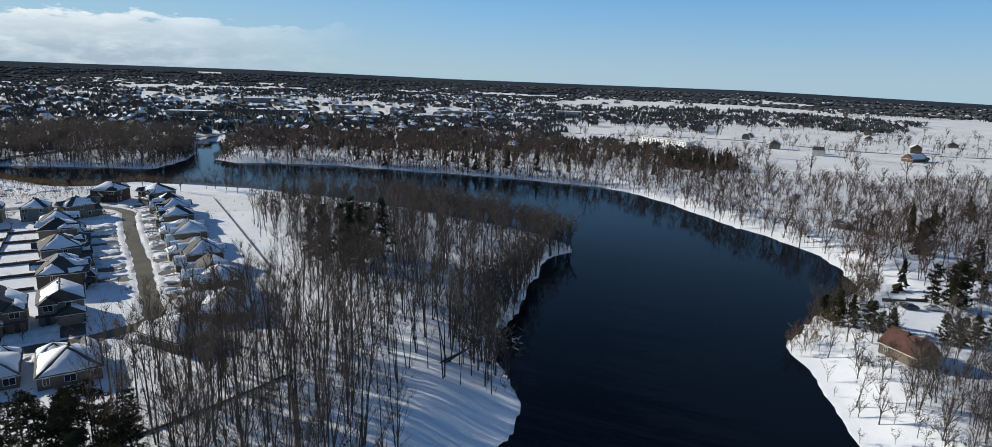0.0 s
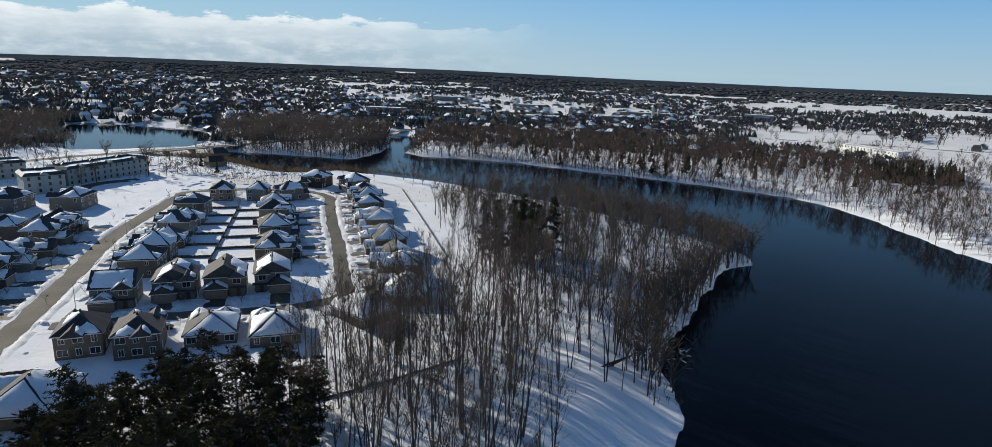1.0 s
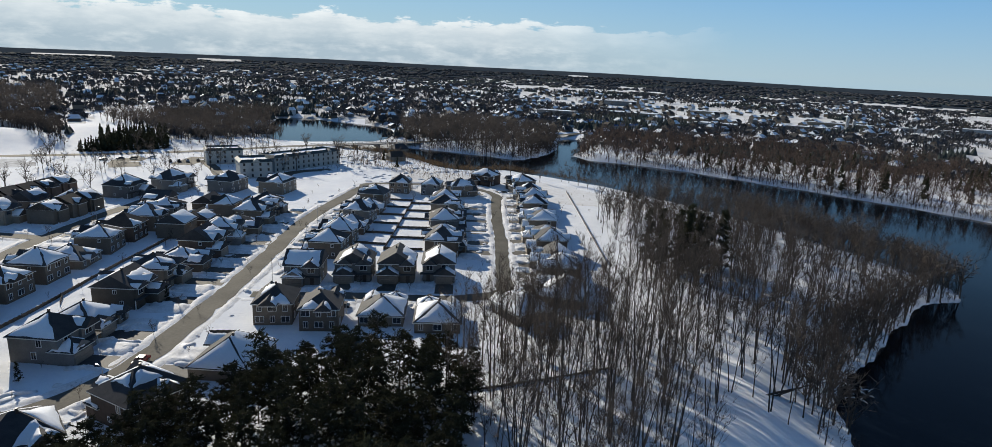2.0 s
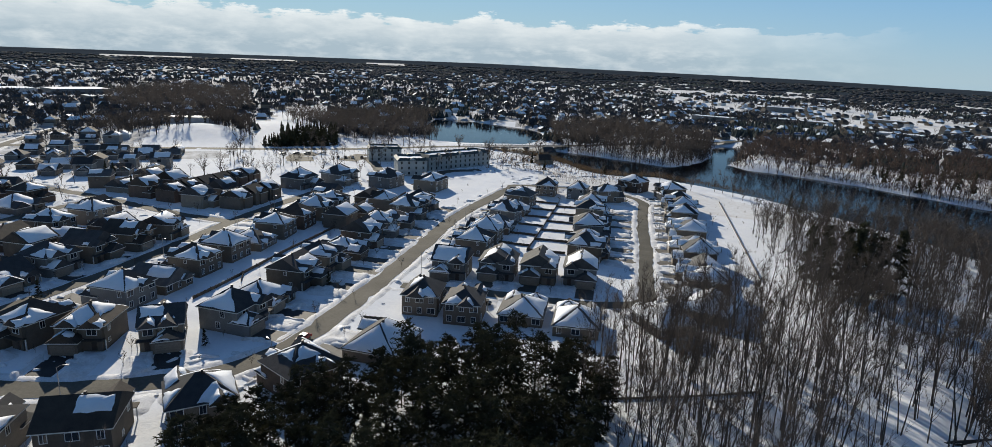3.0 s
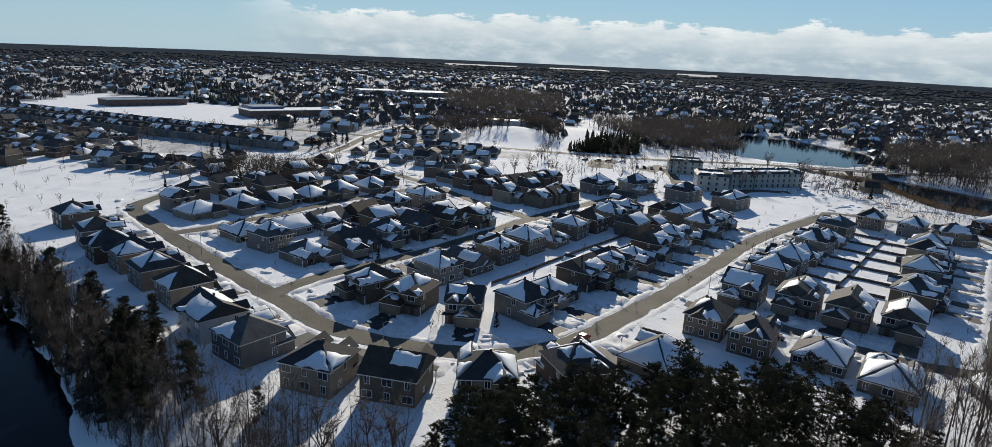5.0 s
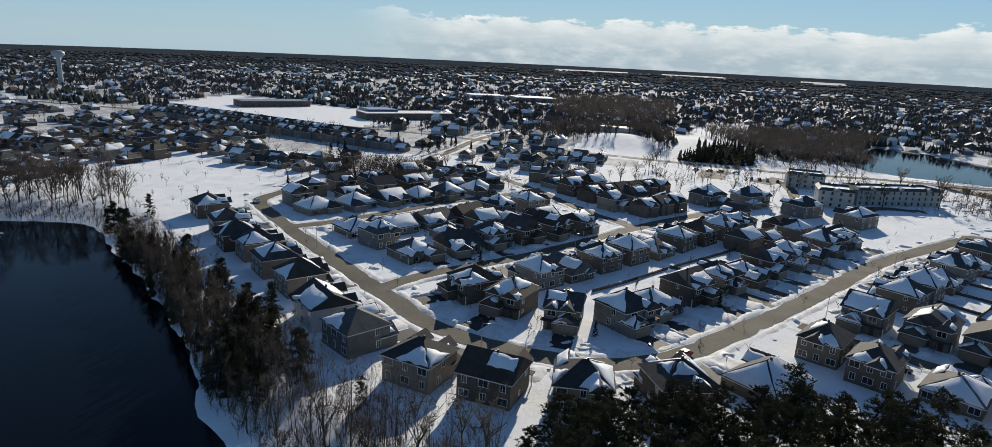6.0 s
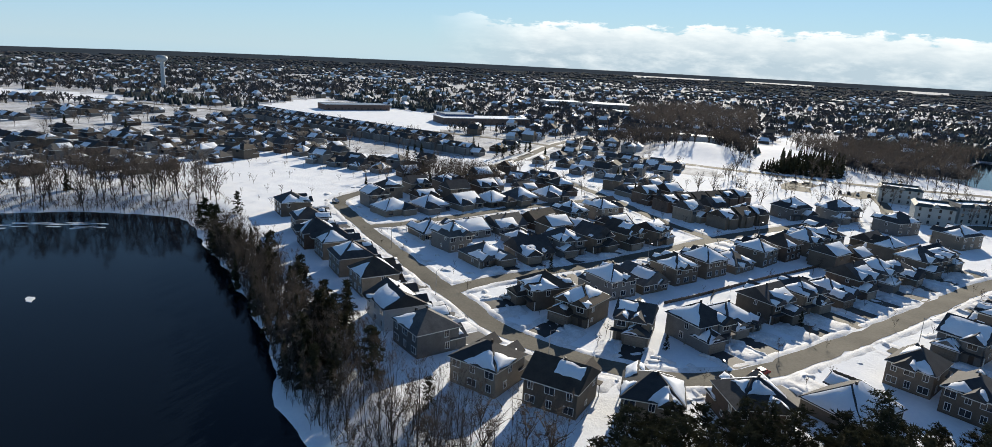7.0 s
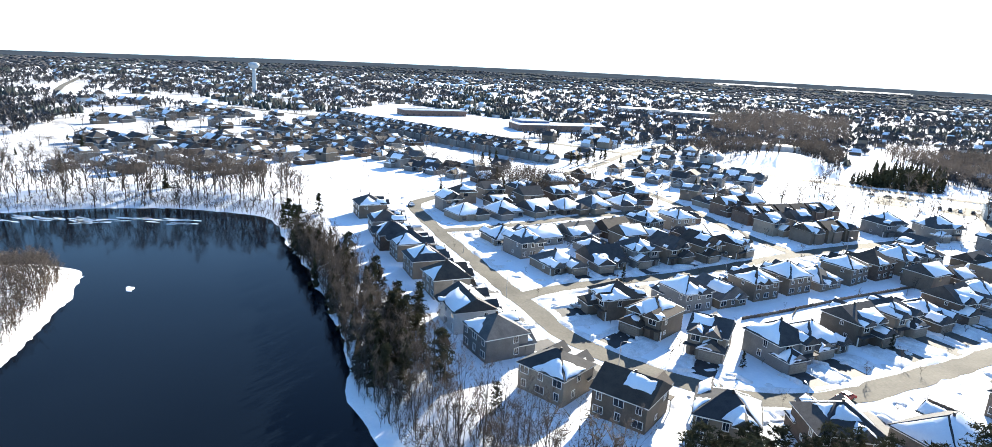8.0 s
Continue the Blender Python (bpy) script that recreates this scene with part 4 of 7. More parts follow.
def evergreen_meshes(seed, high=16.0, wide=3.0, clear=0.2, clumps=260, tuft=0.7, cone=1.0, blades=9):
    """A conifer: trunk with boughs, and a crown of many small needle clumps."""
    r = random.Random(seed)
    trunk, crown = Mesh(), Mesh()
    trunk.tube([Vector((0, 0, -0.5)), Vector((0.1, 0, high * 0.5)), Vector((0, 0.1, high * 0.97))], [high * 0.013, high * 0.009, 0.03], 6)
    boughs = int(clumps / 7)
    for b in range(boughs):
        t = clear + (1 - clear) * (b + r.random()) / boughs
        z = high * t
        a = r.uniform(0, 6.283)
        reach = wide * ((1 - (t - clear) / (1 - clear)) ** (0.8 * cone) * r.uniform(0.55, 1.1) + 0.08)
        root = Vector((0, 0, z))
        tip = Vector((math.cos(a) * reach, math.sin(a) * reach, z + r.uniform(-0.15, 0.25) * reach))
        trunk.tube([root, tip], [0.05, 0.015], 3)
        for k in range(7):
            p = root.lerp(tip, r.uniform(0.35, 1.05)) + Vector((r.uniform(-1, 1), r.uniform(-1, 1), r.uniform(-0.5, 0.5))) * tuft * 0.6
            for _ in range(blades):
                v = Vector((r.uniform(-1, 1), r.uniform(-1, 1), r.uniform(-0.6, 0.9))).normalized() * tuft * r.uniform(0.6, 1.2)
                u = v.orthogonal().normalized() * tuft * r.uniform(0.09, 0.17)
                crown.add([tuple(p - u), tuple(p + u), tuple(p + v)], [(0, 1, 2)])
    return trunk, crown


def tree_kind(label, category, meshes, bark, leaf):
    made = []
    for trunk, crown in meshes:
        made.append((trunk.data("trunk", bark), crown.data("crown", leaf)))
    return label, category, made


def plant(kind, name, x, y, scale, turn, pick, group, z=None, label=None):
    words, category, made = kind
    trunk, crown = made[pick % len(made)]
    thing = tagged(new(name), label or words, category, group)
    thing.matrix_basis = pose(x, y, ground_z(x, y) - 0.1 if z is None else z - 0.1, 0, 0, turn) @ Matrix.Diagonal((scale * 1.26, scale * 1.26, scale * 1.26, 1))
    part("trunk", trunk, None, thing)
    part("crown", crown, None, thing)
    return thing


BARE = tree_kind("tall bare grey-barked maple standing in snow", "tree", [bare_tree_meshes(s, 18 + s % 4, 0.46 + 0.08 * (s % 4), 680, (1, 2, 2, 3), 0.24) for s in range(9)], BARK, TWIG)
BROAD = tree_kind("broad bare tree with spreading limbs", "tree", [bare_tree_meshes(40 + s, 13, 0.75, 800, (1, 2, 2), 0.18) for s in range(4)], BARK, TWIG)
PINE = tree_kind("tall dark green pine with a bare lower trunk", "tree", [evergreen_meshes(60 + s, 12.0 + s, 3.7, 0.3, 420, 0.8, 0.36, 6) for s in range(5)], BARK, NEEDLE)
SPRUCE = tree_kind("dark green spruce with a pointed crown", "tree", [evergreen_meshes(80 + s, 13, 2.6, 0.05, 300, 0.75, 1.0) for s in range(4)], BARK, NEEDLE)
CEDARS = tree_kind("dense olive-green cedar on the bank", "tree", [evergreen_meshes(90 + s, 8, 2.3, 0.03, 300, 0.62, 0.75) for s in range(4)], BARK, CEDAR)


def scatter(poly, count, gap, seed, tries=40, edge=1.5):
    """Places in a polygon on dry land, at least gap metres apart."""
    r = random.Random(seed)
    poly = np.array(poly, float)
    lo, hi = poly.min(0), poly.max(0)
    n = count * tries
    xs = np.array([r.uniform(lo[0], hi[0]) for _ in range(n)])
    ys = np.array([r.uniform(lo[1], hi[1]) for _ in range(n)])
    ok = inside(poly, xs, ys)
    xs, ys = xs[ok], ys[ok]
    ok = shore_distance(xs, ys) > edge
    out, cells = [], {}
    for x, y in zip(xs[ok], ys[ok]):
        c = (int(x // gap), int(y // gap))
        if any((x - a) ** 2 + (y - b) ** 2 < gap * gap for i in (-1, 0, 1) for j in (-1, 0, 1) for a, b in cells.get((c[0] + i, c[1] + j), ())):
            continue
        cells.setdefault(c, []).append((x, y))
        out.append((float(x), float(y)))
        if len(out) == count:
            break
    return out


# the wood on the point
POINT_WOOD = [(-6.3, 83.2), (3.8, 115.9), (-2.5, 148.7), (12.6, 201.6), (27.7, 241.9), (18.9, 267.1), (-47.9, 312.5), (-83.2, 310), (-105, 284), (-99, 250), (-84, 227), (-68, 203), (-57, 185), (-62, 150), (-70, 122), (-58, 98.3), (-47.9, 78.1), (-27.7, 60.5)]
for i, (x, y) in enumerate(scatter(POINT_WOOD, 320, 4.7, 3)):
    if y < 122 and x > -15:
        continue
    plant(BARE, "maple_tree", x, y, rng.uniform(0.66, 0.95) * (1.08 if y < 150 else 0.92 if y < 214 else 0.72), rng.uniform(0, 360), i, "bare trees on the point")
for i, (x, y) in enumerate([(-52, 208), (-47, 214), (-59, 212), (-55, 202), (-48, 203), (-43, 209), (-51, 218), (-44, 200), (-62, 207), (-39, 214)]):
    plant(SPRUCE, "spruce_tree", x, y, rng.uniform(1.0, 1.25), rng.uniform(0, 360), i, "spruces in the wood")
# the dark pines by the bend
PINE_WOOD = [(-88, 22), (-92, 50), (-91, 80), (-84, 94), (-72, 100), (-58, 95), (-50, 78), (-46, 60), (-52, 40), (-70, 26)]
for i, (x, y) in enumerate(scatter(PINE_WOOD, 140, 3.8, 5)):
    plant(PINE, "pine_tree", x, y, rng.uniform(0.54, 0.74), rng.uniform(0, 360), i, "pines behind the houses")
# the lake's bank
BANK_WOOD = [(-98.3, -17.6), (-83.2, 0), (-75.6, 17.6), (-88.2, 22.7), (-105.8, -5), (-126, -17.6), (-153.7, -35.3), (-186.5, -52.9), (-221.8, -75.6), (-214.2, -83.2), (-160, -51.7), (-134.8, -39.1), (-113.4, -30.2)]
for i, (x, y) in enumerate(scatter(BANK_WOOD, 100, 3.2, 8, edge=0.3)):
    kind = (BROAD, BARE, BROAD)[i % 3] if x < -121 else (BARE, BARE, BROAD, BARE)[i % 4]
    name = {"tall": "maple_tree", "broa": "bare_tree", "dark": "spruce_tree", "dens": "cedar_tree"}[kind[0][:4]]
    if x > -114 and i % 2:
        continue
    plant(kind, name, x, y, rng.uniform(0.45, 0.7) if kind is BROAD else rng.uniform(0.34, 0.55), rng.uniform(0, 360), i, "trees on the lake's bank")

# dark conifers in groups along it
FIR = tree_kind("broad dark fir with drooping dense boughs", "tree", [evergreen_meshes(100 + s, 12 + s, 3.4, 0.04, 420, 0.85, 0.62, 7) for s in range(3)], BARK, NEEDLE)
for i, (x, y) in enumerate([(-207, -78.5), (-203, -74.5), (-199, -70.5), (-203.5, -69), (-195, -66), (-183.5, -56), (-179.5, -53), (-175.5, -49.5), (-186.5, -53.5), (-163.5, -40.5), (-161.5, -37.5), (-168.5, -40.5), (-141.5, -31.8),
                            (-138.5, -29), (-138, -26), (-140, -23.5), (-145.5, -24.5), (-144.5, -29.5), (-134, -26), (-130.5, -22), (-127, -27), (-123.5, -24), (-124.5, -20), (-117.5, -22), (-118, -15), (-135, -33), (-129, -31), (-122, -28.5), (-117, -26), (-112, -22), (-106, -3)]):
    plant(FIR, "fir_tree", x, y, rng.uniform(0.5, 0.76) if i < 30 else 0.45, rng.uniform(0, 360), i, "firs on the lake's bank")
# tall bare trees below the houses on the bend
for i, (x, y) in enumerate(scatter([(-100, -16), (-84, 0), (-76, 17), (-86, 20), (-97, 8), (-105, -6)], 24, 3.4, 131, edge=0.6)):
    plant(BARE, "maple_tree", x, y, rng.uniform(0.36, 0.55), rng.uniform(0, 360), i + 3, "trees on the lake's bank")

# ---------------------------------------------------------------- woods and far country (stuff)


def light_tree(seed, high=11.0, branches=46, thin=0.05):
    """A bare tree for the middle distance: a forked trunk and a rounded crown of thin branches."""
    r = random.Random(seed)
    mesh = Mesh()

    def spike(p, v, rad, sides=3):
        side = Matrix.Rotation(r.uniform(0, 6.283), 3, v.normalized()) @ v.orthogonal().normalized()
        over = v.cross(side).normalized()
        if sides == 1:
            mesh.add([tuple(p + side * rad), tuple(p - side * rad), tuple(p + v)], [(0, 1, 2)])
        else:
            mesh.add([tuple(p + side * rad), tuple(p - side * rad * 0.5 + over * rad), tuple(p - side * rad * 0.5 - over * rad), tuple(p + v)], [(0, 1, 3), (1, 2, 3), (2, 0, 3)])

    lean = Vector((r.uniform(-0.1, 0.1), r.uniform(-0.1, 0.1), 1)) * high
    spike(Vector((0, 0, -0.5)), lean * 0.85, high * 0.016)
    limbs = []
    for k in range(7):
        a = k * 0.9 + r.uniform(-0.4, 0.4)
        root = lean * r.uniform(0.18, 0.45)
        reach = high * r.uniform(0.16, 0.36)
        tip = Vector((math.cos(a) * reach, math.sin(a) * reach, high * r.uniform(0.62, 0.98) - root.z))
        spike(root, tip, high * 0.009, 1 if high < 4 else 3)
        limbs.append((root, tip))
    limbs.append((lean * 0.3, lean * 0.6))
    for _ in range(branches):
        root, tip = r.choice(limbs)
        t = r.uniform(0.3, 0.95)
        way = Vector((r.uniform(-1, 1), r.uniform(-1, 1), r.uniform(-0.1, 1.0))).normalized()
        spike(root + tip * t, way * high * r.uniform(0.08, 0.22), thin * r.uniform(0.5, 1.1), 1)
    return mesh


def light_evergreen(seed, high=10.0, wide=2.4):
    r = random.Random(seed)
    mesh = Mesh()
    for k in range(46):
        t = (k + r.random()) / 46
        a = r.uniform(0, 6.283)
        reach = wide * (1.05 - t) * r.uniform(0.6, 1.1)
        p = Vector((0, 0, high * t))
        tip = p + Vector((math.cos(a) * reach, math.sin(a) * reach, -0.15 * reach))
        u = Vector((-math.sin(a), math.cos(a), 0)) * (0.45 + 0.35 * reach)
        mesh.add([tuple(p + Vector((0, 0, 0.9))), tuple(tip + u), tuple(tip - u), tuple(tip + Vector((0, 0, -0.5)))], [(0, 1, 3), (0, 3, 2)])
    return mesh


def far_clump(seed, evergreen=False):
    """A few trees run together, for the far country."""
    r = random.Random(seed)
    mesh = Mesh()
    for k in range(3):
        x, y, h = r.uniform(-6, 6), r.uniform(-6, 6), r.uniform(6, 10)
        w = r.uniform(2.6, 4.0) * (0.7 if evergreen else 1.0)
        a = r.uniform(0, 1.57)
        ring = lambda z, q: [(x + math.cos(a + 1.571 * i) * q * r.uniform(0.75, 1.2), y + math.sin(a + 1.571 * i) * q * r.uniform(0.75, 1.2), z * r.uniform(0.85, 1.15)) for i in range(4)]
        if evergreen:
            mesh.add(ring(0.4, w) + [(x, y, h * 1.1)], [(0, 1, 4), (1, 2, 4), (2, 3, 4), (3, 0, 4)])
        else:
            mesh.add(ring(0.2, w * 0.6) + ring(h * 0.6, w) + [(x + r.uniform(-1, 1), y + r.uniform(-1, 1), h)],
                     [(0, 1, 5, 4), (1, 2, 6, 5), (2, 3, 7, 6), (3, 0, 4, 7), (4, 5, 8), (5, 6, 8), (6, 7, 8), (7, 4, 8)])
    return mesh


def bushy_clump(seed):
    """Three bare trees side by side, each a stem with a fan of rising branches."""
    r = random.Random(seed)
    mesh = Mesh()
    for k in range(3):
        x, y, h = r.uniform(-5, 5), r.uniform(-5, 5), r.uniform(6, 10.5)
        mesh.add([(x - 0.3, y, 0), (x + 0.3, y, 0), (x, y, h)], [(0, 1, 2)])
        for b in range(11):
            a, z = r.uniform(0, 6.283), h * r.uniform(0.12, 0.5)
            reach, top = r.uniform(0.8, 3.4), h * r.uniform(0.6, 1.0)
            c, d = math.cos(a), math.sin(a)
            w = r.uniform(0.35, 0.8)
            mesh.add([(x, y, z), (x + c * reach - d * w, y + d * reach + c * w, top * r.uniform(0.8, 1)), (x + c * reach + d * w, y + d * reach - c * w, top)], [(0, 1, 2)])
    return mesh


def spread(name, models, places, mat, label, category, seed=1, size=(0.8, 1.2), stretch=None, sized=None):
    """Copies of a few models joined into one mesh."""
    r = np.random.RandomState(seed)
    xs, ys = np.array([p[0] for p in places]), np.array([p[1] for p in places])
    if not len(xs):
        return None
    zs = land(xs, ys)
    verts, loops, starts, total, count = [], [], [], 0, 0
    packed = []
    for m in models:
        packed.append((np.array(m.v), np.concatenate([np.array(f) for f in m.f]), np.array([len(f) for f in m.f])))
    for i in range(len(xs)):
        v, l, n = packed[i % len(packed)]
        a, s = r.uniform(0, 6.283), r.uniform(*size) * 1.26
        c, d = math.cos(a) * s, math.sin(a) * s
        wide = 1.0 if stretch is None else stretch[i]
        if sized is not None:
            s *= sized[i]
            c, d = c * sized[i], d * sized[i]
        out = np.empty_like(v)
        out[:, 0] = (v[:, 0] * c - v[:, 1] * d) * wide + xs[i]
        out[:, 1] = (v[:, 0] * d + v[:, 1] * c) * wide + ys[i]
        out[:, 2] = v[:, 2] * s + zs[i] - 0.1
        verts.append(out)
        loops.append(l + total)
        starts.append(n)
        total += len(v)
    verts, loops, sizes = np.concatenate(verts), np.concatenate(loops), np.concatenate(starts)
    me = bpy.data.meshes.new(name)
    me.vertices.add(len(verts))
    me.vertices.foreach_set("co", verts.ravel())
    me.loops.add(len(loops))
    me.loops.foreach_set("vertex_index", loops)
    me.polygons.add(len(sizes))
    me.polygons.foreach_set("loop_start", np.concatenate([[0], np.cumsum(sizes)[:-1]]))
    me.materials.append(mat)
    me.update(calc_edges=True)
    return tagged(new(name, me), label, category, kind="stuff")


LIGHT = [light_tree(s, 10 + s % 4, 66, 0.11) for s in range(8)]
SLIM = []
for k in range(5):
    stem, fine = bare_tree_meshes(200 + k, 12.5 + k % 3, 0.4, 260, (1,), 0.3)
    SLIM.append(stem.add(fine.v, fine.f))
ROUND = []
for k in range(5):
    stem, fine = bare_tree_meshes(300 + k, 10.0 + k % 3, 0.95, 230, (1, 1, 2), 0.16)
    ROUND.append(stem.add(fine.v, fine.f))
LIGHT_GREEN = [light_evergreen(s, 9 + s % 3) for s in range(5)]
BRUSH = [light_tree(30 + s, 2.6, 26, 0.05) for s in range(4)]
CLUMPS = [far_clump(s) for s in range(8)]
BUSHY = [bushy_clump(s) for s in range(8)]
GREEN_CLUMPS = [far_clump(20 + s, True) for s in range(6)]

NORTH_WOOD = [(-191.5, 452.3), (-100.8, 452.3), (-10.1, 418.3), (63, 395.6), (113.4, 373), (189, 415.8), (175.1, 509), (90.7, 555.7), (-17.6, 636.3), (-134.8, 594.7), (-239.4, 604.8)]
spread("bare_trees", LIGHT, scatter(NORTH_WOOD, 820, 4.6, 11, 12), BROWN_TWIG, "bare brown wood along the far bank", "trees", 2, (0.55, 1.25))
spread("evergreens", LIGHT_GREEN, scatter([(-126, 456.1), (25.2, 422.1), (151.2, 415.8), (126, 529.2), (-75.6, 554.4)], 80, 6, 12, 12), NEEDLE, "dark evergreens among the far bank's wood", "trees", 3, (0.6, 1.0))
spread("brush", BRUSH, scatter(NORTH_WOOD, 640, 4.2, 151, 12, 0.6), TWIG, "dense brown undergrowth in the far bank's wood", "shrubs", 151, (1.0, 2.0))
ISLAND = [(-317.5, 405.7), (-224.3, 417.1), (-231.8, 485.1), (-267.1, 567), (-378, 592.2), (-415.8, 510.3), (-352.8, 441)]
spread("bare_trees", LIGHT, scatter(ISLAND, 430, 4.2, 13, 16), TWIG, "bare wood beside the causeway", "trees", 4, (0.6, 1.35))
spread("brush", BRUSH, scatter(ISLAND, 420, 3.6, 152, 14, 0.6), TWIG, "dense brown undergrowth beside the causeway", "shrubs", 152, (1.0, 2.0))
spread("bare_trees", LIGHT, scatter([(-604.8, 315), (-579.6, 504), (-504, 504), (-403.2, 352.8), (-410.8, 270.9), (-504, 283.5)], 480, 4.2, 14, 16), TWIG, "bare wood round the pond", "trees", 5, (0.8, 1.2))
spread("evergreens", LIGHT_GREEN, scatter([(-425.9, 209.2), (-413.3, 252), (-403.2, 249.5), (-417.1, 206.6)], 45, 2.0, 15, 60), NEEDLE, "clipped dark row of evergreens by the road", "trees", 6, (0.5, 0.7))
RIGHT_WOOD = [(78.1, 383), (105.8, 322.6), (133.6, 259.6), (141.1, 239.4), (189, 201.6), (378, 239.4), (415.8, 415.8), (252, 428.4), (176.4, 415.8)]
spread("bare_trees", LIGHT, scatter(RIGHT_WOOD, 560, 4.6, 16, 14), BROWN_TWIG, "scattered bare trees on the farther bank", "trees", 7, (0.45, 0.85))
spread("bare_trees", ROUND, [p for p in scatter(RIGHT_WOOD, 300, 6.0, 181, 16) if p[1] < 410], BROWN_TWIG, "round-crowned brown trees on the farther bank", "trees", 181, (0.65, 1.05))
spread("brush", BRUSH, scatter(RIGHT_WOOD, 700, 3.2, 17, 14), BROWN_TWIG, "dry brown brush in the snow", "shrubs", 8, (0.8, 1.9))
spread("brush", BRUSH, scatter([(-168.8, 347.8), (-126, 342.7), (-138.6, 335.2), (-189, 342.7), (-226.8, 321.3), (-292.3, 340.2), (-337.7, 342.7), (-333.9, 354.1), (-291.1, 361.6), (-229.3, 336.4), (-201.6, 355.3)], 850, 1.2, 18, 60, 0.3), SCRUB, "dry brown scrub along the river's edge", "shrubs", 9, (0.8, 1.5))
spread("brush", BRUSH, scatter([(-258.3, -88.2), (-247, -105.8), (-253.3, -131), (-249.5, -163.8), (-221.8, -216.7), (-252, -221.8), (-287.3, -163.8), (-289.8, -107.1)], 330, 2.0, 19, 20, 0.3), SCRUB, "dry scrub at the lake's head", "shrubs", 10, (0.6, 1.3))
spread("brush", BRUSH, scatter([(-163.8, -126), (-133.6, -115.9), (-110.9, -107.1), (-63, -100.8), (-75.6, -163.8), (-138.6, -214.2), (-161.3, -176.4)], 420, 1.8, 20, 20, 0.5), SCRUB, "brown brush on the lake's spit", "shrubs", 11, (0.8, 1.6))
spread("bare_trees", LIGHT, scatter([(-161.3, -128.5), (-133.6, -119.7), (-110.9, -110.9), (-75.6, -113.4), (-88.2, -163.8), (-138.6, -214.2), (-158.8, -176.4)], 60, 3.5, 22, 20, 1.0), TWIG, "small bare trees on the lake's spit", "trees", 12, (0.4, 0.7))
spread("brush", BRUSH, scatter(POINT_WOOD[2:14], 260, 3.4, 23, 12), TWIG, "low bare saplings under the wood's trees", "shrubs", 13, (0.7, 1.5))
spread("brush", BRUSH, scatter([(-98.3, -20.2), (-83.2, 5), (-110.9, -7.6), (-134.8, -25.2), (-189, -55.4), (-224.3, -78.1), (-214.2, -84.4), (-160, -51.7), (-113.4, -30.2)], 260, 1.6, 24, 30, 0.2), SCRUB, "dry scrub along the lake's bank", "shrubs", 14, (0.7, 1.3))
spread("bare_trees", LIGHT, scatter([(-2, 150), (12, 200), (27, 240), (18, 266), (-46, 311), (-82, 309), (-90, 280), (-76, 240), (-58, 200), (-50, 165)], 120, 5.0, 25, 16), TWIG, "slender bare young trees filling the wood", "trees", 15, (0.75, 1.15))
for n, line in enumerate(([(326, 623), (295, 540), (261, 460)], [(224, 619), (214, 560), (206, 510), (203, 477)], [(196, 440), (258, 434), (300, 412), (380, 392)], [(260, 712), (345, 634), (458, 606), (600, 600)], [(420, 640), (470, 600), (540, 560)], [(430, 760), (560, 720), (760, 760)], [(250, 860), (420, 830), (640, 860)], [(330, 640), (400, 690), (470, 780)])):
    edge = []
    for q in curve(line, 1.5):
        for k in range(2):
            edge.append((q.x + 9 * noise.noise(q * 0.3 + Vector((0, k * 7, 0))), q.y + 9 * noise.noise(q * 0.3 + Vector((9, k * 5, 0)))))
    spread("hedgerow", BRUSH * 2 + LIGHT[:1], edge, BROWN_TWIG, "bare hedgerow along the edge of a white field", "hedge", 60 + n, (0.7, 1.5))
spread("bare_trees", SLIM, [p for p in scatter(POINT_WOOD, 280, 5.0, 161, 16) if p[1] < 200 and not (p[1] < 122 and p[0] > -15)], TWIG, "slender bare trees between the wood's maples", "trees", 161, (0.6, 1.05))
spread("bare_trees", LIGHT, scatter([(75, 118), (83, 156), (113, 154), (170, 165), (190, 120), (120, 80), (75, 88)], 120, 3.6, 27, 20), TWIG, "thin bare trees round the cottage", "trees", 17, (0.4, 0.7))
spread("bare_trees", LIGHT, scatter([(-358, -27), (-328, -27), (-304, -1), (-316, 22), (-355, 25), (-368, -1)], 230, 3.0, 28, 30), TWIG, "dense bare thicket behind the bungalows", "trees", 18, (0.45, 0.75))
spread("saplings", BRUSH, scatter([(-240, -80), (-285, -115), (-330, -150), (-380, -108), (-340, -52), (-285, -50)], 45, 7, 29, 20), TWIG, "bare saplings on the white park ground", "shrubs", 19, (0.7, 1.7))
spread("saplings", BRUSH, scatter([(-150, 300), (-120, 270), (-80, 200), (-70, 215), (-85, 300), (-125, 335)], 60, 5, 30, 20), SCRUB, "dry weeds on the white field", "shrubs", 20, (0.3, 0.6))
spread("saplings", BRUSH, scatter([(-200, 275), (-300, 300), (-330, 330), (-240, 345), (-190, 320)], 520, 2.2, 32, 20), SCRUB, "dry weeds on the white waste ground", "shrubs", 21, (0.5, 1.35))



def near_shore(poly, count, gap, seed, low, high, tries=30):
    """Places in a polygon within a strip along the water's edge."""
    r = np.random.RandomState(seed)
    poly = np.array(poly, float)
    xs, ys = (r.uniform(poly[:, k].min(), poly[:, k].max(), count * tries) for k in (0, 1))
    ok = inside(poly, xs, ys)
    xs, ys = xs[ok], ys[ok]
    away = shore_distance(xs, ys)
    ok = (away > low) & (away < high)
    out = []
    for x, y in zip(xs[ok], ys[ok]):
        if all((x - p) ** 2 + (y - q) ** 2 > gap * gap for p, q in out):
            out.append((float(x), float(y)))
            if len(out) == count:
                break
    return out


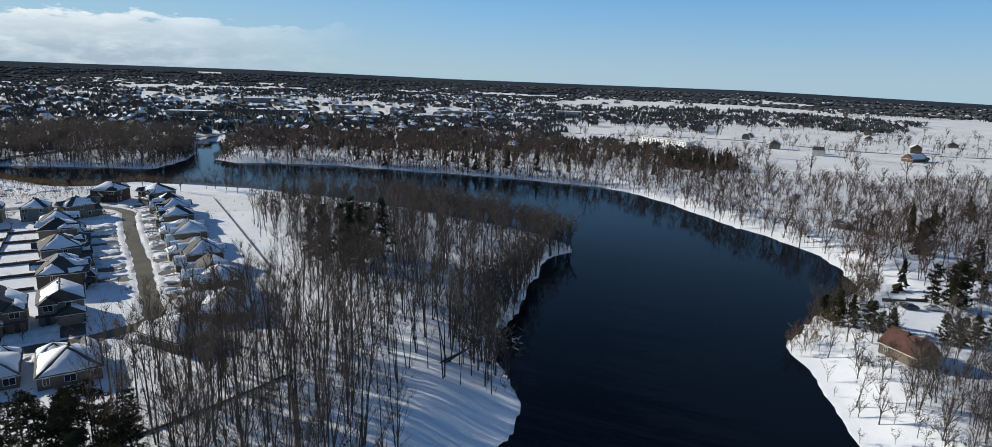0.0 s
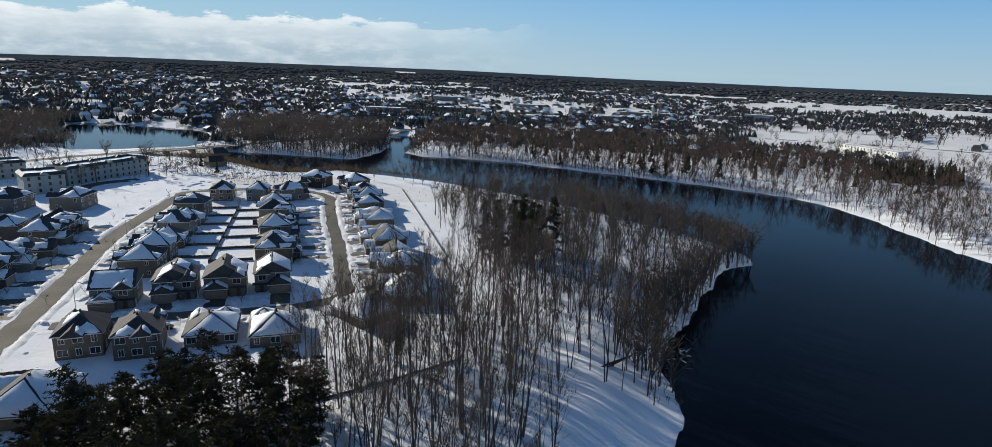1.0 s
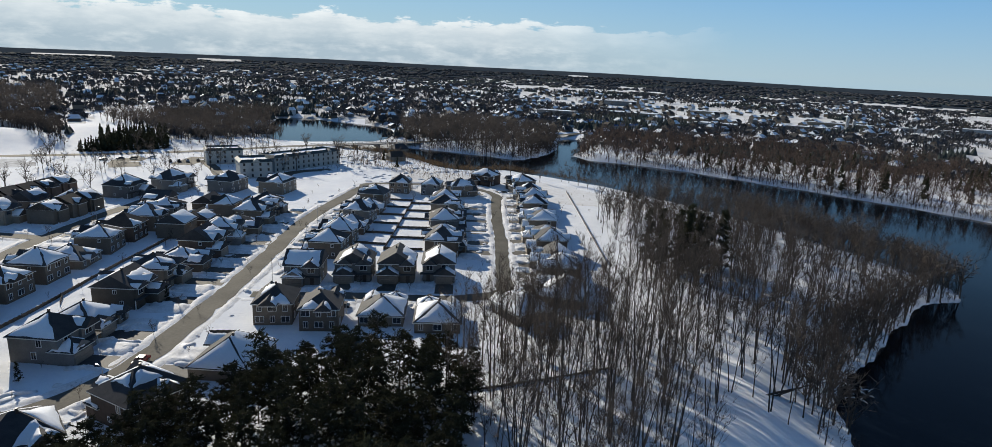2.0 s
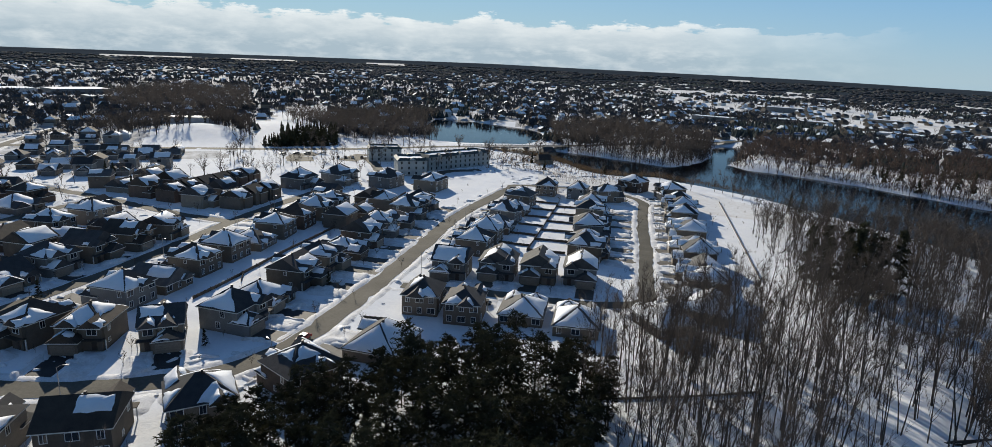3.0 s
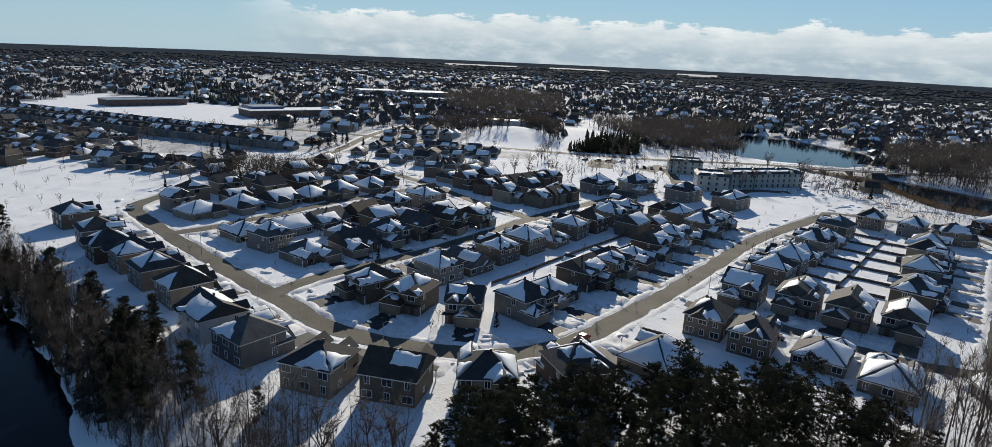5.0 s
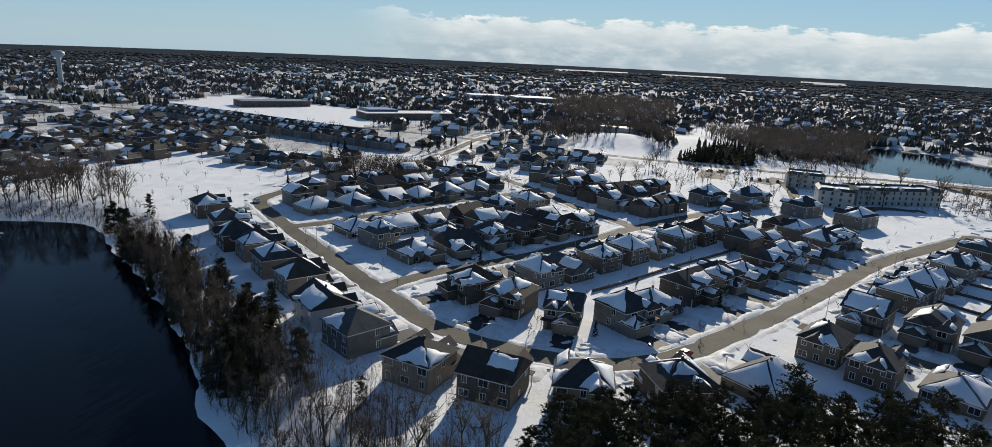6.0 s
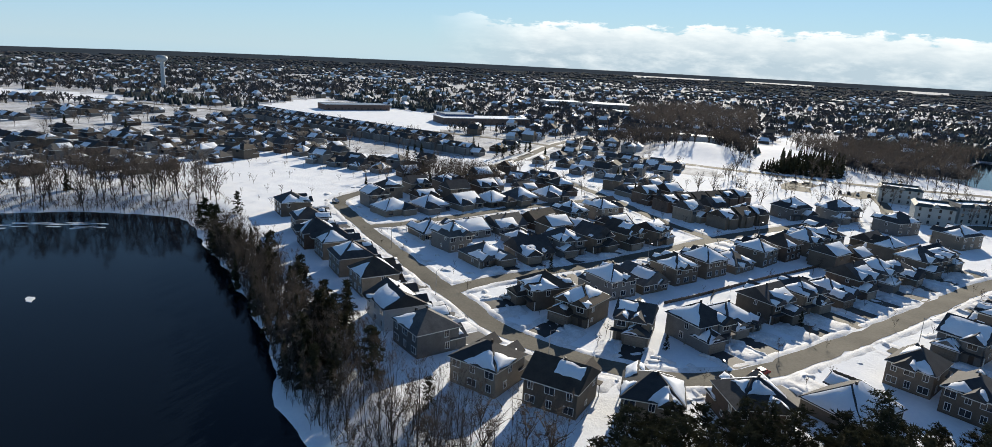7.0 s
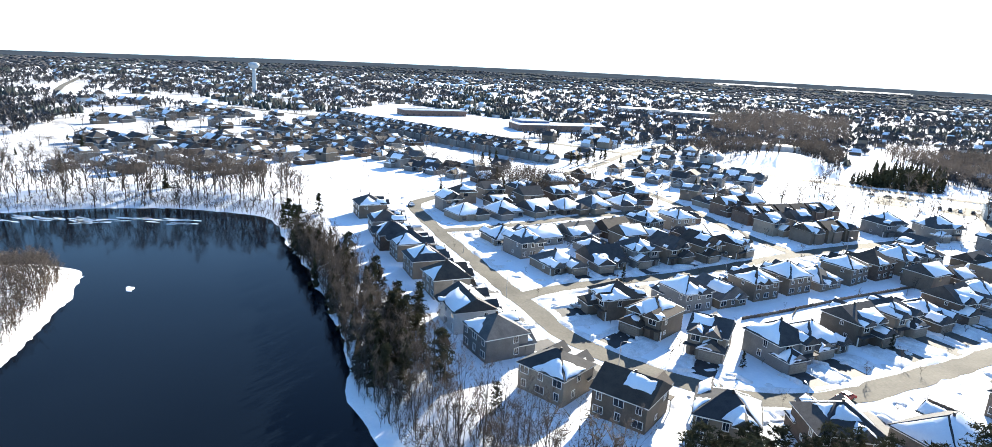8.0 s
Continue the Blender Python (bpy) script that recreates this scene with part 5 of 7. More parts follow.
NORTH_BANK = [(-200, 420), (-100, 420), (0, 390), (80, 350), (110, 290), (128, 220), (180, 230), (170, 330), (110, 410), (10, 440), (-100, 470), (-200, 470)]
spread("bare_trees", LIGHT, near_shore(NORTH_BANK, 110, 4.6, 91, 0.8, 13), BROWN_TWIG, "bare trees leaning over the far bank", "trees", 71, (0.7, 1.2))
spread("brush", BRUSH, near_shore(NORTH_BANK, 380, 1.9, 92, 1.5, 16), BROWN_TWIG, "brown brush along the far bank", "shrubs", 72, (0.8, 1.8))
COTTAGE_BANK = [(70, 80), (60, 130), (78, 165), (92, 190), (105, 215), (130, 235), (150, 215), (130, 190), (112, 165), (100, 120), (95, 80)]
spread("brush", BRUSH, [p for p in near_shore(COTTAGE_BANK, 260, 1.3, 93, 0.2, 8) if p[1] > 149], SCRUB, "tangled brown brush along the cottage's bank", "shrubs", 73, (0.9, 2.0))
spread("bare_trees", LIGHT, scatter([(92, 178), (98, 200), (112, 212), (130, 208), (118, 190), (106, 178)], 60, 2.6, 94, 30, 0.3), TWIG, "dense bare thicket overhanging the river", "trees", 74, (0.4, 0.75))
spread("bare_trees", LIGHT, scatter([(128, 205), (137, 240), (170, 300), (260, 330), (300, 260), (260, 190), (170, 150), (130, 190)], 240, 4.6, 95, 20, 1.0), BROWN_TWIG, "bare garden trees behind the lane", "trees", 75, (0.55, 1.0))
spread("evergreens", LIGHT_GREEN, scatter([(128, 205), (137, 240), (170, 300), (260, 330), (300, 260), (260, 190), (170, 150), (130, 190)], 34, 6.0, 96, 20, 1.0), NEEDLE, "dark evergreens behind the lane", "trees", 76, (0.6, 0.9))
spread("evergreens", LIGHT_GREEN, scatter([(118, 470), (128, 500), (165, 505), (185, 520), (178, 465), (140, 455)], 90, 2.6, 97, 30), NEEDLE, "dense dark evergreen grove beside a white field", "trees", 77, (0.6, 0.9))
spread("bare_trees", LIGHT, scatter([(-258, -92), (-250, -130), (-250, -165), (-222, -217), (-262, -222), (-300, -163), (-300, -110)], 80, 5.0, 98, 20, 0.6), TWIG, "bare willows and thicket at the lake's head", "trees", 78, (0.8, 1.3))
spread("bare_trees", LIGHT, scatter([(-163, -126), (-133, -116), (-110, -107), (-63, -100), (-75, -163), (-138, -214), (-161, -176)], 180, 2.4, 99, 30, 0.4), TWIG, "thicket of small bare trees on the spit", "trees", 79, (0.3, 0.55))
spread("bare_trees", LIGHT, [p for p in scatter(BANK_WOOD, 110, 2.6, 100, 30, 0.3) if p[0] < -118], TWIG, "dense bare undergrowth on the lake's bank", "trees", 80, (0.4, 0.7))
spread("bare_trees", LIGHT, scatter([(-98, -15), (-80, 5), (-72, 22), (-88, 24), (-98, 8), (-104, -6)], 10, 5.0, 101, 30, 0.3), TWIG, "bare trees between the houses and the water", "trees", 81, (0.6, 0.95))
spread("bare_trees", LIGHT, scatter([(-901, 239), (-666, 183), (-626, 243), (-655, 310), (-966, 457), (-1091, 392)], 420, 8.0, 121, 16), TWIG, "dense bare wood beyond the hill", "trees", 91, (1.0, 1.5))
spread("bare_trees", LIGHT, scatter([(-615, 237), (-548, 223), (-480, 210), (-450, 211), (-516, 244), (-627, 269)], 170, 4.0, 122, 30), TWIG, "line of bare trees at the foot of the hill", "trees", 92, (0.7, 1.1))
spread("evergreens", LIGHT_GREEN, scatter([(-468, 244), (-417, 219), (-401, 252), (-458, 288)], 90, 4.0, 123, 30), NEEDLE, "dark evergreen grove by the highway", "trees", 93, (0.6, 0.9))
spread("bare_trees", LIGHT, scatter([(-597, 144), (-505, 124), (-491, 189), (-577, 217)], 90, 6.0, 124, 20), TWIG, "open bare trees on the white slope", "trees", 94, (0.8, 1.2))
spread("saplings", BRUSH, scatter([(-110, 60), (-150, 20), (-215, -30), (-300, -20), (-330, 120), (-250, 210), (-200, 270), (-120, 270), (-75, 160)], 330, 6.0, 125, 20), TWIG, "bare shrubs and saplings in the suburb's yards", "shrubs", 95, (0.5, 1.5))

spread("brush", BRUSH, scatter([(66, 100), (73, 143), (90, 165), (122, 150), (125, 105), (92, 90)], 55, 4.5, 126, 30, 0.5), TWIG, "bare brush and saplings on the cottage's bank", "shrubs", 96, (0.8, 1.8))
# bushes and trees in drifts over the white fields
r = random.Random(41)
drifts = []
for _ in range(2000):
    x, y = r.uniform(20, 620), r.uniform(430, 1250)
    if noise.noise(Vector((x * 0.012, y * 0.006, 3.0))) > -0.05 and abs(noise.noise(Vector((x * 0.02, y * 0.008, 8.0)))) < 0.10:
        drifts.append((x, y))
spread("bare_trees", LIGHT[:3] + BRUSH, drifts, TWIG, "drifts of bushes and bare trees over the white fields", "trees", 97, (0.6, 1.3))

spread("saplings", BRUSH + LIGHT[:1], scatter([(-434, 189), (-352, 151), (-302, 239), (-262, 260), (-250, 300), (-340, 320), (-415, 270)], 330, 4.0, 127, 20), TWIG, "bare shrubs and young trees round the apartments", "shrubs", 98, (0.5, 1.4))

SPIT_EDGE = [(-119, -110), (-139, -117), (-163, -128), (-181, -150), (-166, -156), (-150, -142), (-125, -124)]
spread("brush", BRUSH, scatter(SPIT_EDGE, 420, 1.2, 128, 40, 0.3), TWIG, "grey-brown brush covering the tip of the spit", "shrubs", 99, (0.9, 1.9))
spread("bare_trees", LIGHT, scatter(SPIT_EDGE, 50, 3.0, 129, 40, 0.5), TWIG, "small bare trees on the tip of the spit", "trees", 100, (0.35, 0.65))
spread("brush", BRUSH, scatter([(-122, -34), (-100, -20), (-82, 2), (-92, 6), (-108, -6), (-126, -20)], 200, 1.6, 130, 40, 0.3), TWIG, "bare brush on the bank below the houses", "shrubs", 101, (0.6, 1.5))
for n, poly in enumerate(([(-330, 385), (-220, 400), (-185, 440), (-190, 480), (-235, 500), (-300, 420)], [(-200, 430), (-100, 430), (20, 395), (80, 360), (70, 400), (-20, 440), (-130, 470)])):
    spread("brush", BRUSH, near_shore(poly, 480, 1.4, 132 + n, 0.1, 14, 60), BROWN_TWIG, "brown brush hanging over the river's bank", "shrubs", 102 + n, (0.9, 1.9))

POINT_SHORE = [(-8, 70), (0, 84), (10, 116), (4, 148), (20, 200), (36, 240), (28, 275), (-40, 322), (-60, 310), (10, 262), (20, 240), (4, 200), (-10, 150), (-4, 116), (-16, 86)]
spread("bare_trees", LIGHT, [p for p in near_shore(POINT_SHORE, 190, 2.6, 141, 0.4, 12, 60) if p[1] > 130], TWIG, "bare trees standing at the point's shore", "trees", 105, (0.7, 1.15))
spread("brush", BRUSH, [p for p in near_shore(POINT_SHORE, 460, 1.2, 142, 0.1, 7, 60) if p[1] > 124], TWIG, "grey brush along the point's shore", "shrubs", 106, (0.5, 1.2))

spread("brush", BRUSH, near_shore([(-234, -85), (-225, -85), (-240, -110), (-246, -131), (-243, -165), (-215, -220), (-240, -235), (-275, -165), (-275, -105), (-255, -80)], 420, 1.4, 171, 0.1, 11, 60), TWIG, "dark brush along the water at the lake's head", "shrubs", 171, (0.6, 1.5))
spread("bare_trees", SLIM, near_shore(BANK_WOOD, 150, 2.0, 172, 0.2, 13, 80), TWIG, "dark tangle of bare trees along the lake's bank", "trees", 172, (0.38, 0.68))
spread("evergreens", LIGHT_GREEN, near_shore([p for p in BANK_WOOD if p[0] < -110], 46, 3.0, 173, 0.6, 13, 80), NEEDLE, "small dark evergreens along the lake's bank", "trees", 173, (0.4, 0.8))
spread("brush", BRUSH, near_shore(BANK_WOOD, 320, 1.2, 174, 0.1, 9, 60), TWIG, "dark brush hanging over the lake's edge", "shrubs", 174, (0.7, 1.6))
NEAR_WOOD = [(-73, 106), (-60, 88), (-42, 76), (-24, 92), (-28, 132), (-58, 146), (-76, 130)]
spread("bare_trees", SLIM, scatter(NEAR_WOOD, 72, 4.2, 175, 30), TWIG, "slender bare trees at the edge of the pines", "trees", 175, (0.75, 1.15))
spread("brush", BRUSH, scatter(NEAR_WOOD, 110, 3.0, 176, 30), TWIG, "bare saplings at the edge of the pines", "shrubs", 176, (0.8, 1.9))
spread("bare_trees", ROUND, scatter([(88, 92), (84, 118), (96, 134), (118, 136), (150, 128), (150, 96), (115, 78)], 170, 2.9, 182, 30, 1.0), TWIG, "grey thicket of spreading trees below the cottage", "trees", 182, (0.5, 0.8))
spread("brush", BRUSH, scatter([(86, 84), (80, 112), (92, 132), (120, 134), (152, 124), (150, 92), (115, 72)], 170, 2.6, 183, 30, 0.6), TWIG, "bare brown brush under the trees below the cottage", "shrubs", 183, (0.9, 2.0))
spread("bare_trees", ROUND, [p for p in near_shore(COTTAGE_BANK, 60, 1.8, 184, 0.2, 9) if 162 < p[1] < 190], TWIG, "grey bushy trees leaning over the water by the cedars", "trees", 184, (0.45, 0.7))
ISLAND_SHORE = [(-335, 380), (-300, 390), (-258, 396), (-212, 403), (-205, 450), (-225, 490), (-250, 490), (-245, 428), (-330, 416)]
spread("bare_trees", LIGHT, near_shore(ISLAND_SHORE, 110, 2.6, 143, 0.8, 16, 60), TWIG, "bare trees on the bank beside the causeway", "trees", 107, (0.7, 1.1))
spread("bare_trees", LIGHT, scatter([(27, 240), (19, 267), (-48, 312), (-83, 310), (-105, 284), (-99, 250), (-60, 240)], 80, 5.2, 144, 30, 0.6), TWIG, "dense bare trees at the far side of the point", "trees", 108, (0.75, 1.1))

# thickets that break up the white fields across the river
for n, (poly, count) in enumerate((([(200, 330), (420, 400), (520, 470), (420, 440), (300, 420), (200, 400)], 110), ([(150, 440), (200, 520), (240, 600), (200, 640), (150, 560)], 60), ([(300, 470), (330, 520), (420, 560), (520, 560), (480, 480), (400, 450)], 30),
                                   ([(240, 620), (330, 600), (480, 640), (600, 760), (420, 780), (300, 720)], 70), ([(60, 560), (150, 560), (220, 680), (140, 720)], 130))):
    spread("bare_trees", LIGHT + BRUSH, scatter(poly, count, 4.5, 110 + n, 20), TWIG, "scattered bushes and bare trees on the white fields", "trees", 82 + n, (0.35, 0.8))

ROAD_LINES = [np.array([(q.x, q.y) for q in curve(points, 12.0)]) for _, points, _ in ROADS]
BUILT = np.array([(-83.2, 75.6), (-50.4, 151.2), (-75.6, 239.4), (-138.6, 315), (-239.4, 315), (-327.6, 302.4), (-434.7, 163.8), (-554.4, -25.2), (-705.6, -214.2), (-604.8, -415.8), (-415.8, -340.2), (-287.3, -226.8), (-258.3, -113.4), (-189, -75.6), (-100.8, -25.2)], float)


def free(x, y, road_gap=9.0, built=True):
    """True where far trees or houses may stand."""
    ok = np.ones(x.shape, bool)
    for poly in OPEN:
        ok &= ~inside(poly, x, y)
    if built:
        ok &= ~inside(BUILT, x, y)
    for line in ROAD_LINES:
        ok &= from_line(line, x, y, False) > road_gap
    ok &= shore_distance(x, y) > 4
    return ok


def far_places(n, near, far, left, right, seed, power=1.0):
    """Places spread evenly by bearing and by the logarithm of distance."""
    r = np.random.RandomState(seed)
    b = np.radians(r.uniform(right, left, n))
    d = near * (far / near) ** (r.uniform(0, 1, n) ** power)
    return -np.sin(b) * d, np.cos(b) * d


def field(x, y, scale, seed):
    """Smooth noise over the land, about 0 to 1."""
    return np.array([0.5 + 0.5 * noise.noise(Vector((a * scale, b * scale, seed))) for a, b in zip(x, y)])


def far_woods():
    x, y = far_places(20000, 520, 3300, 150, -58, 31, 0.9)
    d, bearing = np.hypot(x, y), np.degrees(np.arctan2(-x, y))
    ok = free(x, y)
    patch = field(x, y, 0.0022, 2.0)
    strip = field(x * 0.5, y * 0.5, 0.004, 9.0)
    town = (bearing > 62) & (bearing < 128) & (d < 2900)
    ok &= patch > np.where(d > 2300, 0.0, np.where(bearing < -8, 0.46, np.where(bearing < 8, 0.44, np.where((bearing < 42) & (d < 1900), 0.40, 0.24))))
    ok &= ~((d > 1900) & (d < 3900) & (strip > 0.78))
    ok &= ~((d > 3150) & (d < 3450) & (((bearing > 52) & (bearing < 55)) | ((bearing > 61) & (bearing < 66)) | ((bearing > 69) & (bearing < 75)) | ((bearing > 23) & (bearing < 25))))
    ok &= ~(town & (np.random.RandomState(5).uniform(0, 1, len(x)) < 0.25))
    x, y, d, patch = x[ok], y[ok], d[ok], patch[ok]
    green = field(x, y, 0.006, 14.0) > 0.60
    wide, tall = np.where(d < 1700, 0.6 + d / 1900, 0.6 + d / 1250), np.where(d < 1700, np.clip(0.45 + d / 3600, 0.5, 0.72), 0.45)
    # both wood colours carry the painted haze of distance
    for sel, models, mat, words in ((green, GREEN_CLUMPS, HAZY_GREEN, "dark evergreen woods in the distance"), (~green & (d < 1700), BUSHY, HAZY_WOOD, "bare brown woods at the town's edge"),
                                     (~green & (d >= 1700), CLUMPS, HAZY_WOOD, "bare brown woods in the distance")):
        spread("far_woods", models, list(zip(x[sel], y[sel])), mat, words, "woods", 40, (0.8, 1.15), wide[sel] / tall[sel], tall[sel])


far_woods()
# gardens of the nearer town: single small trees
x, y = far_places(1700, 300, 1640, 132, 8, 33, 1.0)
ok = free(x, y, 7.0, False) & ~inside(np.array([(-83.2, 75.6), (-50.4, 151.2), (-75.6, 239.4), (-138.6, 315), (-239.4, 315), (-289.8, 201.6), (-315, 37.8), (-258.3, -75.6), (-100.8, -25.2)], float), x, y)
ok &= ~inside(np.array([(-290, 200), (-435, 165), (-435, 270), (-415, 360), (-580, 500), (-480, 530), (-375, 440), (-325, 395), (-270, 290)], float), x, y)
x, y = x[ok], y[ok]
pick = np.random.RandomState(3).uniform(0, 1, len(x))
spread("garden_trees", LIGHT, [(a, b) for a, b, p in zip(x, y, pick) if p < 0.84], TWIG, "bare garden trees between the town's houses", "trees", 41, (0.5, 0.95))
spread("garden_trees", LIGHT_GREEN, [(a, b) for a, b, p in zip(x, y, pick) if p >= 0.84], NEEDLE, "evergreen garden trees between the town's houses", "trees", 42, (0.35, 0.7))


def far_town(name, places, turns, label, sizes=(7, 10.5)):
    """Small snow-roofed houses run together for the far streets."""
    r = random.Random(len(places))
    mesh = Mesh()
    xs, ys = np.array([p[0] for p in places]), np.array([p[1] for p in places])
    zs = land(xs, ys)
    for x, y, z, turn in zip(xs, ys, zs, turns):
        w, d, h = r.uniform(*sizes), r.uniform(7.5, 10), r.choice((2.8, 3.2, 5.4))
        m = pose(x, y, z, 0, 0, turn)
        tone = r.choice((0, 0, 1, 2, 3))
        mesh.box(-w / 2, w / 2, -d / 2, d / 2, -0.5, h, tone, at=m)
        top = h + d * r.uniform(0.25, 0.38)
        P = [m @ Vector(q) for q in ((-w / 2 - 0.4, -d / 2 - 0.4, h - 0.1), (w / 2 + 0.4, -d / 2 - 0.4, h - 0.1), (w / 2 + 0.4, d / 2 + 0.4, h - 0.1), (-w / 2 - 0.4, d / 2 + 0.4, h - 0.1), (-w / 2 + 1, 0, top), (w / 2 - 1, 0, top))]
        for face in ((0, 1, 5, 4), (2, 3, 4, 5), (1, 2, 5), (3, 0, 4)):
            a, b, c = (P[i] for i in face[:3])
            n = (b - a).cross(c - a).normalized()
            lit = n.dot(SUN)
            slot = 6 if r.random() < (0.5 if lit < 0.3 else 0.34) else r.choice((4, 5))
            mesh.add([tuple(P[i]) for i in face], [tuple(range(len(face)))], slot)
    me = mesh.data(name, SIDINGS[0], SIDINGS[1], SIDINGS[2], SIDINGS[3], SHINGLES[0], SHINGLES[1], ROOF_SNOW)
    return tagged(new(name, me), label, "houses", kind="stuff")


def town_district(n, near, far, left, right, seed, label):
    x, y = far_places(n, near, far, left, right, seed, 0.9)
    # pull the houses to street lines
    a = radians(61)
    u, v = x * math.cos(a) + y * math.sin(a), -x * math.sin(a) + y * math.cos(a)
    v = np.round(v / 40.0) * 40.0 + np.where(np.random.RandomState(seed).uniform(0, 1, n) < 0.5, -11.0, 11.0)
    u = np.round(u / 17.0) * 17.0 + np.random.RandomState(seed + 1).uniform(-2, 2, n)
    keys = {}
    for p, q in zip(u, v):
        keys[(round(p / 15), round(q))] = (p, q)
    u, v = np.array(list(keys.values())).T
    x, y = u * math.cos(a) - v * math.sin(a), u * math.sin(a) + v * math.cos(a)
    ok = free(x, y, 11.0)
    x, y = x[ok], y[ok]
    turns = [61 + random.Random(int(p * 7 + q)).choice((0, 0, 0, 90)) for p, q in zip(x, y)]
    far_town("distant_houses", list(zip(x, y)), turns, label)


town_district(2000, 415, 2300, 128, 40, 51, "snow-roofed houses of the distant town among trees")
town_district(760, 630, 1700, 42, 0, 52, "scattered snow-roofed houses and sheds across the river")
town_district(160, 530, 3300, 4, -42, 53, "farmsteads and houses among white fields")

# ---------------------------------------------------------------- the middle distance


def mid_houses(poly, seed, gap_along=16.0, gap_across=29.0, angle=61.0, snow=0.7, limit=200):
    """Rows of plainer houses that fill a quarter of the suburb."""
    r = random.Random(seed)
    poly = np.array(poly, float)
    a = radians(angle)
    mid = poly.mean(0)
    spots = []
    for i in range(-14, 15):
        for j in range(-10, 11):
            u, v = i * gap_along + r.uniform(-1, 1), j * gap_across + (4.0 if j % 2 else -4.0) + r.uniform(-0.8, 0.8)
            spots.append((mid[0] + u * math.cos(a) - v * math.sin(a), mid[1] + u * math.sin(a) + v * math.cos(a), j))
    xs, ys = np.array([s[0] for s in spots]), np.array([s[1] for s in spots])
    ok = inside(poly, xs, ys) & (shore_distance(xs, ys) > 15) & free(xs, ys, 12.0, False)
    for line in ROAD_LINES:
        ok &= from_line(line, xs, ys, False) > 12
    n = 0
    for (x, y, j), fine in zip(spots, ok):
        if fine and n < limit:
            n += 1
            seed_at[0] += 1
            house(x, y, angle + (0 if j % 2 else 180), r.uniform(7.6, 9.8), 8.8, r.choice((1, 1, 2)), r.choice((1, 2, 2, 4, 2)), r.choice((0, 0, 1, 2)), seed_at[0],
                  r.choice(("hip", "gable", "cross")), 1, snow=snow)


mid_houses([(-316, 22), (-330, 75), (-331, 100), (-362, 135), (-424, 160), (-495, 180), (-530, 70), (-429, 12), (-345, 4)], 61, 15.5, 26.0, snow=0.5)
mid_houses([(-405, -90), (-353, -78), (-347, -28), (-372, 0), (-396, -22)], 65, 14.0, 23.0, snow=0.45)
mid_houses([(-292.3, -224.3), (-315, -153.7), (-378, -115.9), (-405.7, -60.5), (-385.6, -17.6), (-410.8, -17.6), (-493.9, -168.8), (-441, -239.4), (-415.8, -302.4)], 62, 14.0, 25.0, snow=0.42)
mid_houses([(-497.7, -182.7), (-567, -201.6), (-630, -252), (-642.6, -327.6), (-529.2, -365.4), (-428.4, -308.7), (-453.6, -239.4)], 64, 14.5, 28.0, snow=0.42, limit=25)
mid_houses([(-400, -25), (-424, -12), (-585, -208), (-500, -262), (-478, -170)], 66, 14.0, 24.0, angle=51.0, snow=0.42, limit=34)


def row_house_line(x0, y0, x1, y1, unit, seed, tone):
    """A terrace of narrow two-storey units."""
    r = random.Random(seed)
    length = math.hypot(x1 - x0, y1 - y0)
    n = int(length / unit)
    turn = math.degrees(math.atan2(y1 - y0, x1 - x0))
    for k in range(n):
        t = (k + 0.5) / n
        x, y = x0 + (x1 - x0) * t, y0 + (y1 - y0) * t
        thing = tagged(new("row_house"), "pale-sided two-storey row house with patchy snow on its dark roof", "row house", "terraces")
        HOUSES.append((x, y))
        thing.matrix_basis = pose(x, y, ground_z(x, y), 0, 0, turn)
        sun = Euler((0, 0, radians(-turn))).to_matrix() @ SUN
        walls, roof, cover = Mesh(), Mesh(), Mesh()
        w, d, h = unit - 0.05, 10.0, 5.3
        walls.box(-w / 2, w / 2, -d / 2, d / 2, -0.5, h)
        walls.add([(-w / 2, -d / 2, h), (-w / 2, d / 2, h), (-w / 2, 0, h + 2.5), (w / 2, -d / 2, h), (w / 2, d / 2, h), (w / 2, 0, h + 2.5)], [(0, 2, 1), (3, 4, 5)])
        slopes = roof_block(roof, 0, 0, w, d, h, 2.7, "gable", "x", 0.0)
        for side in (-1, 1):
            gw = unit * r.uniform(0.42, 0.55)
            gx, gy = r.uniform(-0.8, 0.8), side * (d / 2 + 0.6)
            walls.box(gx - gw / 2, gx + gw / 2, min(gy, side * (d / 2 - 0.5)), max(gy, side * (d / 2 - 0.5)), -0.5, h - 0.2)
            walls.add([(gx - gw / 2, gy, h - 0.25), (gx + gw / 2, gy, h - 0.25), (gx, gy, h + gw * 0.38)], [(0, 1, 2)])
            slopes += roof_block(roof, gx, side * (d / 2 - 1.0), gw, 3.8, h - 0.2, gw * 0.45, "gable", "y", 0.25)
        for s, poly in enumerate(slopes):
            if r.random() < 0.6:
                snow_patch(cover, poly, r.uniform(0.55, 0.95), seed + k * 3 + s, 0.18, r.randrange(4) if r.random() < 0.5 else None)
        part("wall", walls, SIDINGS[tone], thing)
        part("roof", roof.data("roof", SHINGLES[k % 2], TRIM), None, thing)
        if cover.v:
            part("roof_snow", smooth(cover.data("roof_snow", ROOF_SNOW)), None, thing)
        for side in (-1, 1):
            for level in range(1):
                part("window", WINDOWS["wide"][1], None, thing, at=pose(0.3, side * (d / 2 + 0.02), 4.1, 0, 0, 0 if side < 0 else 180))



